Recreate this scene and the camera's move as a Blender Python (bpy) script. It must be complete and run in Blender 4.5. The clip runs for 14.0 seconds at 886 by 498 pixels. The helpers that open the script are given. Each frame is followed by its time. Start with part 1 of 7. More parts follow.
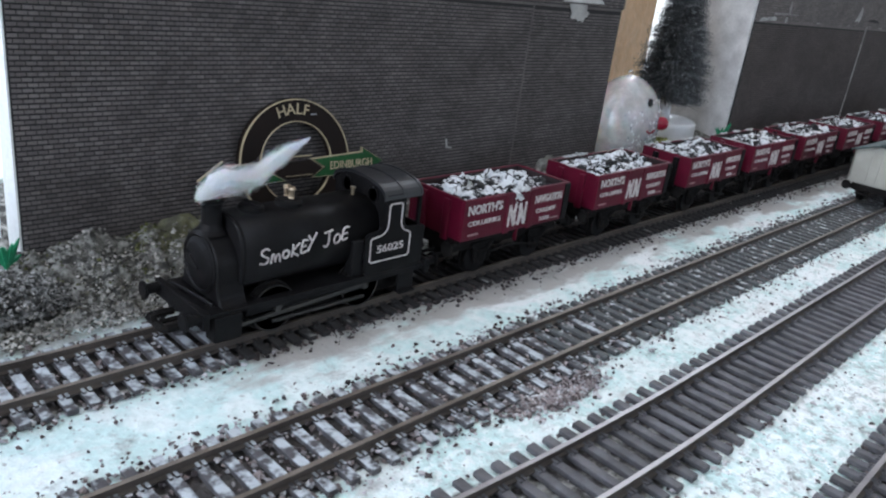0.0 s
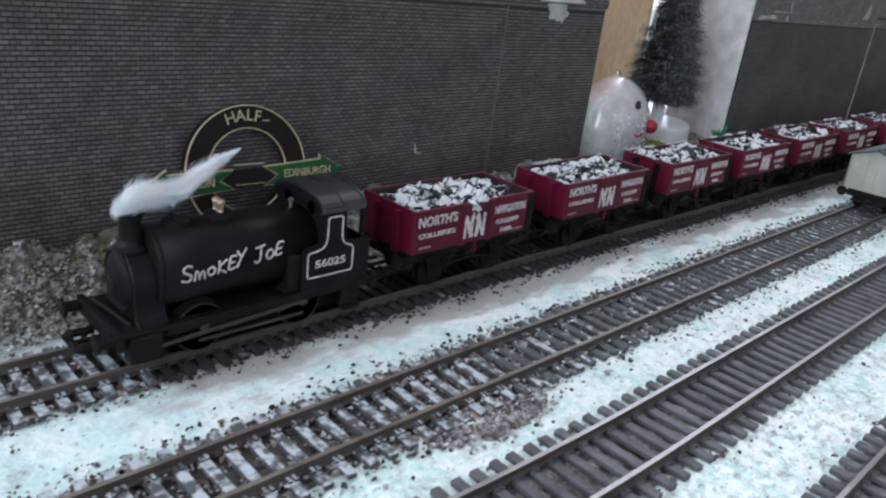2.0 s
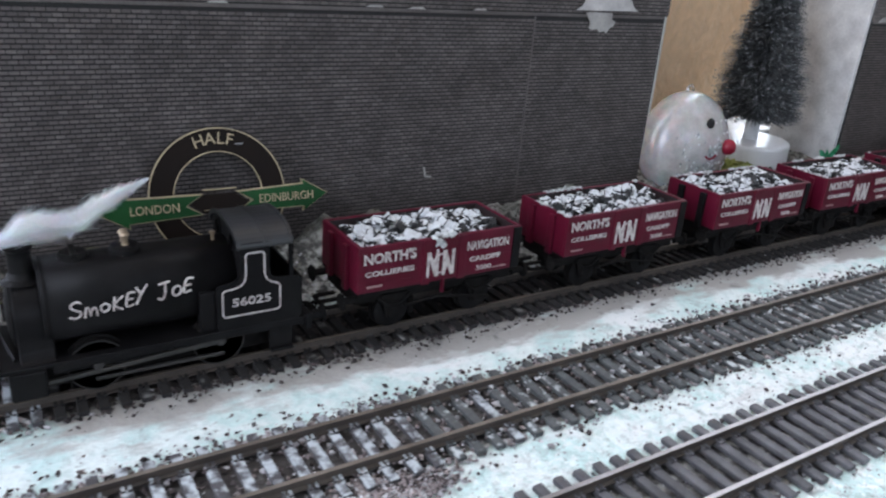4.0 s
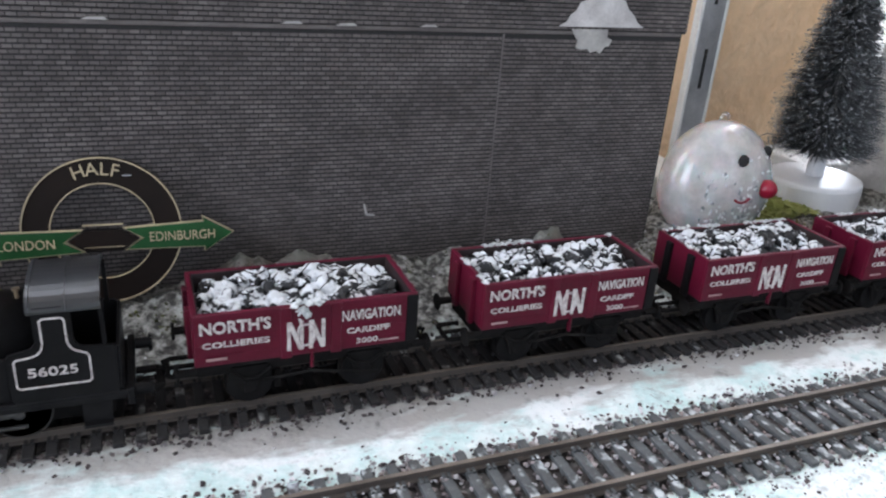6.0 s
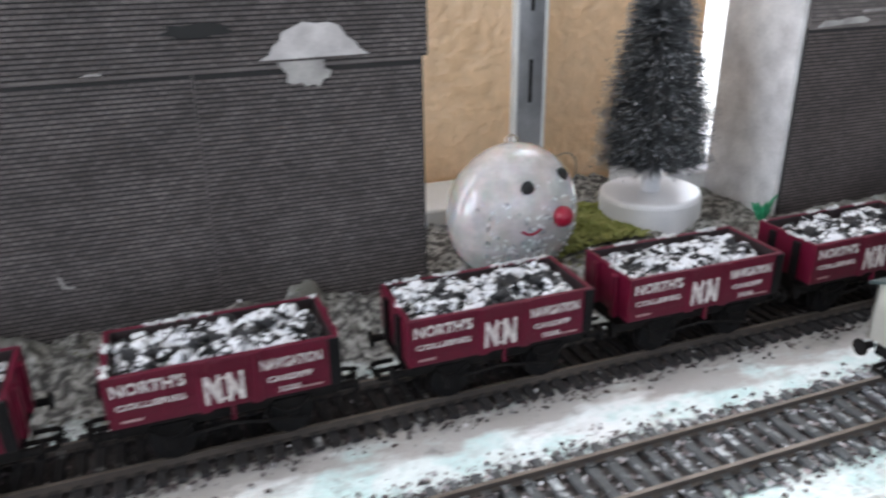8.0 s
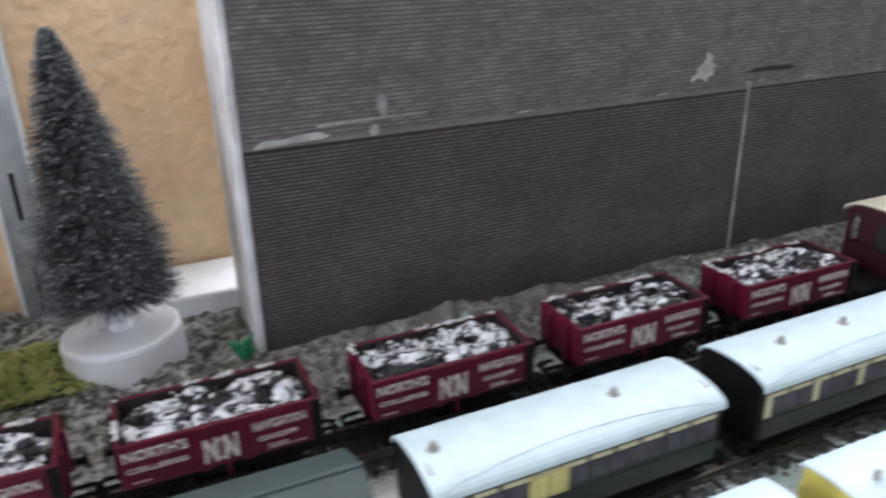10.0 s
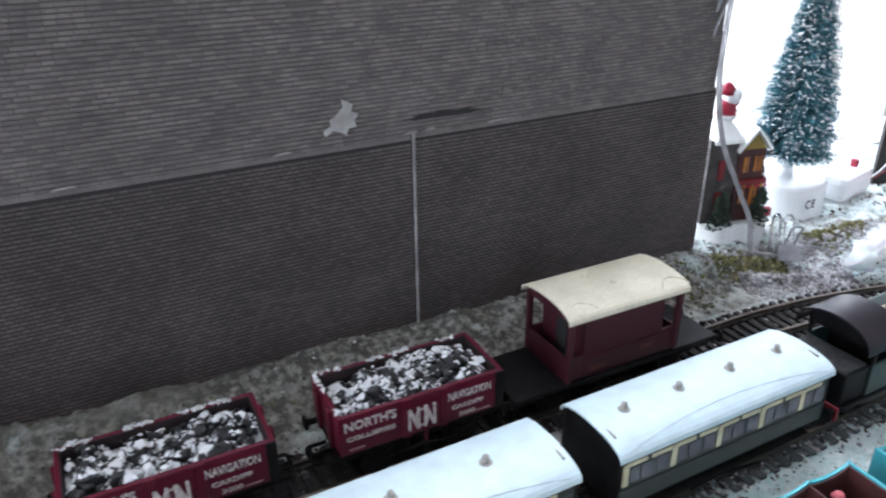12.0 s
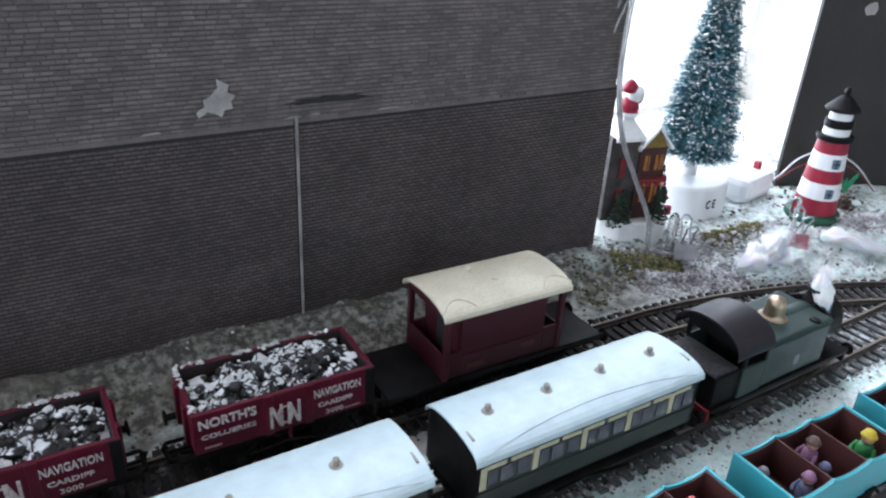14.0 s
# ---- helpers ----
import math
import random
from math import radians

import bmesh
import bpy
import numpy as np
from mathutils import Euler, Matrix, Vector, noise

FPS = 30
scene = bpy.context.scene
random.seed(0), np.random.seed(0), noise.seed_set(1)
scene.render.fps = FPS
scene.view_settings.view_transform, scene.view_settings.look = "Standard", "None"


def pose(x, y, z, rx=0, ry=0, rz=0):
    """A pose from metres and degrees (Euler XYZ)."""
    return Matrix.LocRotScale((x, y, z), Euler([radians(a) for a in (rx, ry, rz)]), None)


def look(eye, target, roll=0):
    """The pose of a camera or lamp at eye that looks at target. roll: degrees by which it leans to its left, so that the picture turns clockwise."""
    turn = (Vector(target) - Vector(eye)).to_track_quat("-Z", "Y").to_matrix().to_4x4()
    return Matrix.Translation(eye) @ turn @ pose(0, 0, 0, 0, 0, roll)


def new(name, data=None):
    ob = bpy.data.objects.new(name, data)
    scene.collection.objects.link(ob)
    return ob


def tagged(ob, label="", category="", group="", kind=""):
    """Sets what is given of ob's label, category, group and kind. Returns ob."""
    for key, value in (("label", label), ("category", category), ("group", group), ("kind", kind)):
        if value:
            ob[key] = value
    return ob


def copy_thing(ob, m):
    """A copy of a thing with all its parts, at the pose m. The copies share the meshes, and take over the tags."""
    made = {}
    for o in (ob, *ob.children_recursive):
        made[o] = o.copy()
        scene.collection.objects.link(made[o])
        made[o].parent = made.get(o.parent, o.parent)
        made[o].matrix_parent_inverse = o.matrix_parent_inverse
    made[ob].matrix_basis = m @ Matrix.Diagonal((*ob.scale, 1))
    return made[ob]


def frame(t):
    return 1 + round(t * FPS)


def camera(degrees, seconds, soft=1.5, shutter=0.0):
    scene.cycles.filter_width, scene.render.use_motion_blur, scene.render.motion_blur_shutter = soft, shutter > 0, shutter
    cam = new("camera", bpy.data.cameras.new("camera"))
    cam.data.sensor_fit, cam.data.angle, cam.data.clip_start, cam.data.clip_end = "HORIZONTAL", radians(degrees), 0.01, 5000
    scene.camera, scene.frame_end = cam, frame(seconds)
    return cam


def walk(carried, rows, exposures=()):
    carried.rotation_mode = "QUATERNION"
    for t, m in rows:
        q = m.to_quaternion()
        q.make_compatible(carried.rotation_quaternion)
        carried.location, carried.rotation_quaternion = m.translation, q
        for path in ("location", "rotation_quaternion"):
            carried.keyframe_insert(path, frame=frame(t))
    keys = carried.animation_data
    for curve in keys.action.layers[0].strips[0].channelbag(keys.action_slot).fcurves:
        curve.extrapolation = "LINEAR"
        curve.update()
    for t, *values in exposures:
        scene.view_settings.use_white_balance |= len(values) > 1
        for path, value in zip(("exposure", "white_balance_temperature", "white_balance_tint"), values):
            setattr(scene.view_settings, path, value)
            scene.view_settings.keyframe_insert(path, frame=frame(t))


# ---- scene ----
from mathutils import geometry

cam = camera(61.0, 14.0, soft=2.2, shutter=0.5)
PATH = [
    (0, (-0.1786, -0.1530, 0.1044), (-0.0070, 0.0055, 0.0153), 7.35),
    (0.5, (-0.1755, -0.1538, 0.1043), (-0.0044, 0.0052, 0.0152), 7.26),
    (1, (-0.1703, -0.1538, 0.1059), (-0.0001, 0.0059, 0.0162), 7.11),
    (1.5, (-0.1669, -0.1557, 0.1050), (0.0018, 0.0054, 0.0150), 7.13),
    (2, (-0.1546, -0.1593, 0.1082), (0.0122, 0.0031, 0.0172), 7.13),
    (2.2, (-0.1514, -0.1599, 0.1115), (0.0148, 0.0027, 0.0196), 7.01),
    (4.3, (-0.0764, -0.1761, 0.1151), (0.0453, 0.0206, 0.0203), 4.69),
    (4.5, (-0.0664, -0.1753, 0.1181), (0.0533, 0.0216, 0.0211), 4.90),
    (5, (-0.0419, -0.1758, 0.1198), (0.0651, 0.0282, 0.0227), 5.03),
    (5.5, (-0.0280, -0.1677, 0.1238), (0.0713, 0.0393, 0.0247), 4.75),
    (6, (-0.0105, -0.1655, 0.1227), (0.0782, 0.0463, 0.0238), 4.38),
    (6.5, (0.0086, -0.1630, 0.1257), (0.0883, 0.0508, 0.0234), 3.51),
    (7, (0.0377, -0.1690, 0.1295), (0.1053, 0.0485, 0.0263), 2.32),
    (7.2, (0.0477, -0.1690, 0.1279), (0.1152, 0.0500, 0.0279), 1.24),
    (9.3, (0.2214, -0.1675, 0.1447), (0.3206, 0.0418, 0.0505), -0.49),
    (9.5, (0.2470, -0.1711, 0.1506), (0.3459, 0.0393, 0.0587), -0.07),
    (10, (0.3052, -0.1888, 0.1587), (0.3976, 0.0229, 0.0629), -1.40),
    (10.5, (0.3603, -0.2018, 0.1755), (0.4527, 0.0071, 0.0738), 0.63),
    (11, (0.4170, -0.1891, 0.1728), (0.5101, 0.0191, 0.0706), -1.12),
    (11.5, (0.4432, -0.1732, 0.1727), (0.5421, 0.0307, 0.0673), -0.62),
    (12, (0.4619, -0.1740, 0.1756), (0.5637, 0.0271, 0.0673), -0.59),
    (12.5, (0.4718, -0.1726, 0.1752), (0.5821, 0.0235, 0.0662), 0.49),
    (13, (0.4779, -0.1707, 0.1759), (0.5929, 0.0216, 0.0650), 2.01),
    (13.5, (0.4822, -0.1746, 0.1758), (0.5984, 0.0163, 0.0637), 3.08),
    (14, (0.4857, -0.1774, 0.1761), (0.6025, 0.0124, 0.0630), 3.39),
]
walk(cam, [(t, look(eye, target, roll)) for t, eye, target, roll in PATH],
     [(0.0, -0.30, 6250, 11), (2.0, -0.28, 6250, 12), (5.0, 0.0, 6400, 14), (7.0, 0.24, 6500, 14), (9.5, 0.16, 6700, 14), (10.5, 0.10, 6400, 15), (12.0, 0.10, 6300, 14), (14.0, -0.13, 6250, 13)])

# ---- light ----
world = bpy.data.worlds.new("sky")
scene.world = world
world.use_nodes = True
wn = world.node_tree.nodes
sky = wn.new("ShaderNodeTexSky")
sky.sky_type = "NISHITA"
sky.sun_disc = False
sky.sun_elevation, sky.sun_rotation = radians(35), radians(20)
world.node_tree.links.new(sky.outputs[0], wn["Background"].inputs[0])
wn["Background"].inputs[1].default_value = 0.1


def window_light(name, x0, x1, z0, z1, y, watts, back=False, colour=(0.84, 0.93, 1.06)):
    """Daylight that comes in at a window opening."""
    lamp = bpy.data.lights.new(name, "AREA")
    lamp.shape, lamp.size, lamp.size_y, lamp.energy, lamp.color = "RECTANGLE", x1 - x0, z1 - z0, watts, colour
    ob = new(name, lamp)
    eye = ((x0 + x1) / 2, y, (z0 + z1) / 2)
    ob.matrix_world = look(eye, (eye[0], eye[1] + (1 if back else -1), eye[2]))
    return ob


window_light("daylight_left_window", -1.00, 0.02, 0.02, 1.18, 0.235, 12)
window_light("daylight_right_window", 0.37, 1.03, 0.02, 1.18, 0.235, 14)
window_light("daylight_rear_window", -0.9, 1.9, 0.1, 1.3, -2.44, 15.5, back=True)


west = bpy.data.lights.new("daylight_west_window", "AREA")
west.shape, west.size, west.size_y, west.energy, west.color = "RECTANGLE", 0.9, 1.1, 22, (0.84, 0.93, 1.06)
new("daylight_west_window", west).matrix_world = look((-1.52, -0.32, 0.65), (0, -0.32, 0.65))


def glow_material():
    m = bpy.data.materials.new("overcast_daylight")
    m.use_nodes = True
    n, l = m.node_tree.nodes, m.node_tree.links
    n.remove(n["Principled BSDF"])
    e = n.new("ShaderNodeEmission")
    e.inputs[0].default_value, e.inputs[1].default_value = (0.92, 0.97, 1.0, 1), 2.2
    l.new(e.outputs[0], n["Material Output"].inputs[0])
    return m


def build_backdrop():
    """The bright overcast day outside the windows."""
    me = bpy.data.meshes.new("backdrop")
    me.from_pydata([(-3.0, 0.9, -1.5), (4.0, 0.9, -1.5), (4.0, 0.9, 2.6), (-3.0, 0.9, 2.6)], [], [(0, 1, 2, 3)])
    me.materials.append(glow_material())
    tagged(new("backdrop", me), "bright overcast sky outside the windows", "backdrop", kind="structure")


build_backdrop()

# ---- materials ----


def mat(name, colour, rough=0.7, metal=0.0, second=None, scale=400.0, amount=0.5, bump=0.15, fine=3000.0, island=0.0, obj_random=0.0, spec=0.5, coat=0.0, world=False):
    """A surface with broad stains, fine grain and a little relief; second is the colour of the stains."""
    m = bpy.data.materials.new(name)
    m.use_nodes = True
    nt = m.node_tree
    n, l = nt.nodes, nt.links
    b = n["Principled BSDF"]
    tc = n.new("ShaderNodeTexCoord")
    big, small = n.new("ShaderNodeTexNoise"), n.new("ShaderNodeTexNoise")
    big.inputs["Scale"].default_value, big.inputs["Detail"].default_value = scale, 5
    small.inputs["Scale"].default_value, small.inputs["Detail"].default_value = fine, 3
    place = n.new("ShaderNodeNewGeometry").outputs["Position"] if world or obj_random else tc.outputs["Object"]
    l.new(place, big.inputs["Vector"])
    l.new(place, small.inputs["Vector"])
    ramp = n.new("ShaderNodeValToRGB")
    ramp.color_ramp.elements[0].position, ramp.color_ramp.elements[1].position = 0.5 - 0.25 * (1.1 - amount), 0.5 + 0.25 * (1.1 - amount)
    two = second or tuple(c * 0.72 for c in colour)
    ramp.color_ramp.elements[0].color, ramp.color_ramp.elements[1].color = (*two, 1), (*colour, 1)
    l.new(big.outputs["Fac"], ramp.inputs["Fac"])
    hsv = n.new("ShaderNodeHueSaturation")
    l.new(ramp.outputs["Color"], hsv.inputs["Color"])
    grain = n.new("ShaderNodeMapRange")
    grain.inputs["To Min"].default_value, grain.inputs["To Max"].default_value = 0.82, 1.18
    l.new(small.outputs["Fac"], grain.inputs["Value"])
    last = grain.outputs["Result"]
    for strength, kind, out in ((island, "ShaderNodeNewGeometry", "Random Per Island"), (obj_random, "ShaderNodeObjectInfo", "Random")):
        if strength:
            src, rng, mul = n.new(kind), n.new("ShaderNodeMapRange"), n.new("ShaderNodeMath")
            rng.inputs["To Min"].default_value, rng.inputs["To Max"].default_value = 1 - strength, 1 + strength
            mul.operation = "MULTIPLY"
            l.new(src.outputs[out], rng.inputs["Value"])
            l.new(rng.outputs["Result"], mul.inputs[0])
            l.new(last, mul.inputs[1])
            last = mul.outputs[0]
    l.new(last, hsv.inputs["Value"])
    l.new(hsv.outputs["Color"], b.inputs["Base Color"])
    rr = n.new("ShaderNodeMapRange")
    rr.inputs["To Min"].default_value, rr.inputs["To Max"].default_value = max(0.05, rough - 0.12), min(1, rough + 0.12)
    l.new(big.outputs["Fac"], rr.inputs["Value"])
    l.new(rr.outputs["Result"], b.inputs["Roughness"])
    b.inputs["Metallic"].default_value = metal
    b.inputs["Specular IOR Level"].default_value = spec
    b.inputs["Coat Weight"].default_value = coat
    if bump:
        bp = n.new("ShaderNodeBump")
        bp.inputs["Strength"].default_value, bp.inputs["Distance"].default_value = bump, 0.0006
        l.new(small.outputs["Fac"], bp.inputs["Height"])
        l.new(bp.outputs["Normal"], b.inputs["Normal"])
    return m


def snow_mix(name, under, white, scale, cut, soft=0.06, rough=0.8, up=0.25, island=0.5, bump=0.3):
    """A rough surface with dabs of white paint lying on what faces up."""
    m = mat(name, under, rough, scale=scale * 2, island=island, bump=bump, fine=scale * 6)
    nt = m.node_tree
    n, l = nt.nodes, nt.links
    b = n["Principled BSDF"]
    base = b.inputs["Base Color"].links[0].from_socket
    tc, ns, geo, sep = n.new("ShaderNodeTexCoord"), n.new("ShaderNodeTexNoise"), n.new("ShaderNodeNewGeometry"), n.new("ShaderNodeSeparateXYZ")
    ns.inputs["Scale"].default_value, ns.inputs["Detail"].default_value = scale, 4
    l.new(geo.outputs["Position"], ns.inputs["Vector"])
    l.new(geo.outputs["Normal"], sep.inputs[0])
    add, rng, mix = n.new("ShaderNodeMath"), n.new("ShaderNodeMapRange"), n.new("ShaderNodeMix")
    add.operation = "MULTIPLY_ADD"
    add.inputs[1].default_value = up
    l.new(sep.outputs["Z"], add.inputs[0])
    l.new(ns.outputs["Fac"], add.inputs[2])
    rng.inputs["From Min"].default_value, rng.inputs["From Max"].default_value = cut - soft, cut + soft
    l.new(add.outputs[0], rng.inputs["Value"])
    mix.data_type = "RGBA"
    l.new(rng.outputs["Result"], mix.inputs[0])
    l.new(base, mix.inputs[6])
    mix.inputs[7].default_value = (*white, 1)
    l.new(mix.outputs[2], b.inputs["Base Color"])
    return m


def coal_material(name, cut):
    """Black lumps thickly brushed with white: torn patches with dark winding gaps between them."""
    m = mat(name, (0.017, 0.017, 0.019), 0.6, scale=340, island=0.5, bump=0.4, fine=1500)
    n, l = m.node_tree.nodes, m.node_tree.links
    b = n["Principled BSDF"]
    base = b.inputs["Base Color"].links[0].from_socket
    geo, sep = n.new("ShaderNodeNewGeometry"), n.new("ShaderNodeSeparateXYZ")
    l.new(geo.outputs["Normal"], sep.inputs[0])

    def step(value, low, high):
        r = n.new("ShaderNodeMapRange")
        r.inputs["From Min"].default_value, r.inputs["From Max"].default_value = low, high
        l.new(value, r.inputs["Value"])
        return r.outputs["Result"]

    def pair(kind, p, q):
        k = n.new("ShaderNodeMath")
        k.operation = kind
        for socket, one in zip(k.inputs, (p, q)):
            if isinstance(one, float):
                socket.default_value = one
            else:
                l.new(one, socket)
        return k.outputs[0]

    waves = []
    for scale, detail in ((150, 2), (120, 4)):
        t = n.new("ShaderNodeTexNoise")
        t.inputs["Scale"].default_value, t.inputs["Detail"].default_value = scale, detail
        l.new(geo.outputs["Position"], t.inputs["Vector"])
        waves.append(t.outputs["Fac"])
    gap = step(pair("ABSOLUTE", pair("SUBTRACT", waves[0], 0.5), 0.0), 0.018, 0.034)
    cover = step(pair("ADD", waves[1], pair("MULTIPLY", sep.outputs["Z"], 0.12)), cut, cut + 0.035)
    mix = n.new("ShaderNodeMix")
    mix.data_type = "RGBA"
    l.new(pair("MULTIPLY", gap, cover), mix.inputs[0])
    l.new(base, mix.inputs[6])
    mix.inputs[7].default_value = (0.66, 0.68, 0.70, 1)
    l.new(mix.outputs[2], b.inputs["Base Color"])
    return m


BRICK = mat("dark_brick_paper", (0.155, 0.139, 0.135), 0.82, second=(0.112, 0.100, 0.097), scale=75, fine=900, island=0.20, world=True, bump=0.3, spec=0.2)
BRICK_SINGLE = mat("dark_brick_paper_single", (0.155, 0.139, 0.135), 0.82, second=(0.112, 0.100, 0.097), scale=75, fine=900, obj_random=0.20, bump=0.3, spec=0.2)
BRICK_DARK = mat("darker_brick_paper", (0.122, 0.103, 0.098), 0.80, second=(0.088, 0.074, 0.071), scale=30, fine=900, island=0.18, world=True, bump=0.3, spec=0.22)
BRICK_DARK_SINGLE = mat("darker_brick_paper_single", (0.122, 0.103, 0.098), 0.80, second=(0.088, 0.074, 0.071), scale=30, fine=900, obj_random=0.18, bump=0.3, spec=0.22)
JOINT = mat("black_joint", (0.026, 0.025, 0.025), 0.85, scale=50, fine=1200)
STONE_PAPER = mat("grey_stone_paper", (0.180, 0.158, 0.150), 0.85, second=(0.128, 0.113, 0.108), scale=90, fine=800, island=0.20, world=True, bump=0.5)
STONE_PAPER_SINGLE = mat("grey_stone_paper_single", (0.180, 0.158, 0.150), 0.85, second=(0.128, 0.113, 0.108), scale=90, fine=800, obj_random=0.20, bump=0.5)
WHITE = mat("white_paint", (0.78, 0.79, 0.78), 0.6, second=(0.68, 0.69, 0.67), scale=60, fine=900)
JAMB = mat("chalky_grey_white", (0.74, 0.73, 0.72), 0.85, second=(0.52, 0.51, 0.505), scale=90, amount=0.4, fine=700, bump=0.4)
PAPER = mat("torn_white_paper", (0.44, 0.43, 0.41), 0.85, second=(0.28, 0.27, 0.26), scale=120, fine=1500)
PAPER_WHITE = mat("white_torn_paper", (0.62, 0.60, 0.59), 0.85, second=(0.44, 0.425, 0.42), scale=120, fine=1500)
PAPER_DIM = mat("dusty_bare_card", (0.34, 0.32, 0.31), 0.85, second=(0.20, 0.19, 0.185), scale=120, fine=1500)
STONE_JOINT = mat("grey_joint", (0.108, 0.097, 0.094), 0.85, scale=50, fine=1200)
OCHRE = mat("ochre_textured_wallpaper", (0.79, 0.555, 0.345), 0.36, second=(0.74, 0.49, 0.28), scale=25, fine=150, bump=1.0)
OCHRE.node_tree.nodes["Bump"].inputs["Distance"].default_value = 0.0022
PLASTER = mat("white_plaster", (0.72, 0.70, 0.66), 0.85, scale=6, fine=120)
WOOD_FLOOR = mat("brown_floor", (0.18, 0.11, 0.06), 0.5, scale=5, fine=80)
BOARD = mat("layout_board", (0.35, 0.26, 0.16), 0.75, scale=20, fine=300)
METAL = mat("galvanised_steel", (0.50, 0.52, 0.54), 0.4, 0.8, scale=80, fine=900, bump=0.05)
SLOT = mat("black_slot", (0.02, 0.02, 0.02), 0.8)
RAIL = mat("tarnished_nickel_rail", (0.098, 0.082, 0.070), 0.6, 0.25, second=(0.060, 0.049, 0.043), scale=60, fine=1200, bump=0.1)
RAIL_STEEL = mat("steel_rail_head", (0.36, 0.335, 0.335), 0.42, 0.5, second=(0.24, 0.22, 0.22), scale=60, fine=1200, bump=0.05)
RAIL_TOP = mat("worn_rail_head", (0.22, 0.185, 0.155), 0.5, 0.4, second=(0.13, 0.108, 0.090), scale=60, fine=1200, bump=0.05)
SLEEPER_SNOW = snow_mix("snow_dabbed_sleeper", (0.092, 0.088, 0.094), (0.48, 0.52, 0.55), 330, 0.70, 0.09, island=0.0, up=0.2)
SLEEPER_GREY = snow_mix("dusty_grey_sleeper", (0.098, 0.104, 0.106), (0.50, 0.53, 0.54), 260, 0.815, 0.06, island=0.0, up=0.2)
# near-black sleepers: the shade under the standing train is put into their colour
SLEEPER_SHADED = snow_mix("shaded_dark_sleeper", (0.022, 0.020, 0.020), (0.30, 0.30, 0.29), 150, 0.875, 0.06, island=0.0, up=0.2)
SLEEPER = mat("dark_plastic_sleeper", (0.062, 0.060, 0.066), 0.6, second=(0.105, 0.102, 0.110), scale=200, fine=1500, obj_random=0.2)
CRIMSON = mat("crimson_plastic", (0.112, 0.0034, 0.021), 0.45, second=(0.082, 0.003, 0.015), scale=80, fine=900, bump=0.05, spec=0.3)
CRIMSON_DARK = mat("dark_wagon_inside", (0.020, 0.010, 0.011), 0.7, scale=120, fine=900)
CAB_ROOF = mat("shiny_black_sheet", (0.014, 0.0145, 0.016), 0.34, second=(0.024, 0.025, 0.028), scale=90, fine=1500, bump=0.04, spec=0.6)
CAB_DARK = mat("purple_black_sheet", (0.012, 0.0095, 0.013), 0.4, second=(0.018, 0.014, 0.019), scale=90, fine=1500, bump=0.05, spec=0.35)
BOARD_DARK = mat("dark_brown_board", (0.036, 0.031, 0.028), 0.7, second=(0.021, 0.018, 0.017), scale=18, fine=400, bump=0.2)
BLACK = mat("satin_black_plastic", (0.0062, 0.0058, 0.0062), 0.45, second=(0.011, 0.0104, 0.0110), scale=120, fine=1500, bump=0.08, spec=0.11)
BLACK_UNDER = mat("dusty_black_underframe", (0.0070, 0.0064, 0.0064), 0.8, second=(0.0130, 0.0115, 0.0110), scale=200, fine=1500, spec=0.12)
LETTER = mat("white_lettering", (0.64, 0.60, 0.58), 0.6, second=(0.44, 0.38, 0.37), scale=700, amount=0.8, fine=2400, bump=0)
LETTER_DIM = mat("worn_lettering", (0.42, 0.27, 0.27), 0.6, scale=400, bump=0)
COAL = coal_material("snowy_coal", 0.515)
COAL_DARK = coal_material("thinly_snowed_coal", 0.560)
GREEN_SIGN = mat("green_enamel", (0.010, 0.078, 0.018), 0.5, scale=80, bump=0.03, spec=0.3)
DARK_SIGN = mat("dark_enamel", (0.013, 0.008, 0.006), 0.55, scale=80, bump=0.03, spec=0.15)
GOLD = mat("gold_edge", (0.56, 0.46, 0.29), 0.5, 0.1, scale=200, bump=0.05)
BRASS = mat("brass", (0.52, 0.41, 0.29), 0.34, 0.8, scale=300, bump=0.05)
COTTON = mat("cotton_wool", (0.88, 0.88, 0.89), 1.0, second=(0.82, 0.83, 0.85), scale=150, fine=1500, bump=0.4)
COTTON.node_tree.nodes["Principled BSDF"].inputs["Subsurface Weight"].default_value = 0.35
COTTON.node_tree.nodes["Principled BSDF"].inputs["Subsurface Scale"].default_value = 0.003
CREAM = mat("cream_roof", (0.66, 0.62, 0.49), 0.55, second=(0.56, 0.52, 0.40), scale=70, fine=900, bump=0.05)
OXIDE = mat("bauxite_plastic", (0.048, 0.0050, 0.0115), 0.5, second=(0.037, 0.0045, 0.0095), scale=100, bump=0.05)
ROOF_WHITE = mat("white_coach_roof", (0.535, 0.65, 0.69), 0.45, second=(0.51, 0.63, 0.67), scale=12, fine=200, bump=0)
COACH_GREEN = mat("dark_green_coach", (0.020, 0.026, 0.024), 0.4, second=(0.028, 0.033, 0.029), scale=90, bump=0.03)
COACH_CREAM = mat("cream_panel", (0.60, 0.55, 0.38), 0.5, second=(0.5, 0.46, 0.30), scale=200, bump=0.03)
YELLOW = mat("yellow_panel", (0.66, 0.58, 0.14), 0.5, scale=200, bump=0.03)
GLASS_DARK = mat("coach_window", (0.06, 0.06, 0.072), 0.12, second=(0.11, 0.11, 0.13), scale=150, bump=0, spec=0.8)
GREY_ROOF = mat("grey_green_roof", (0.044, 0.066, 0.066), 0.6, second=(0.036, 0.054, 0.053), scale=60, bump=0.05)
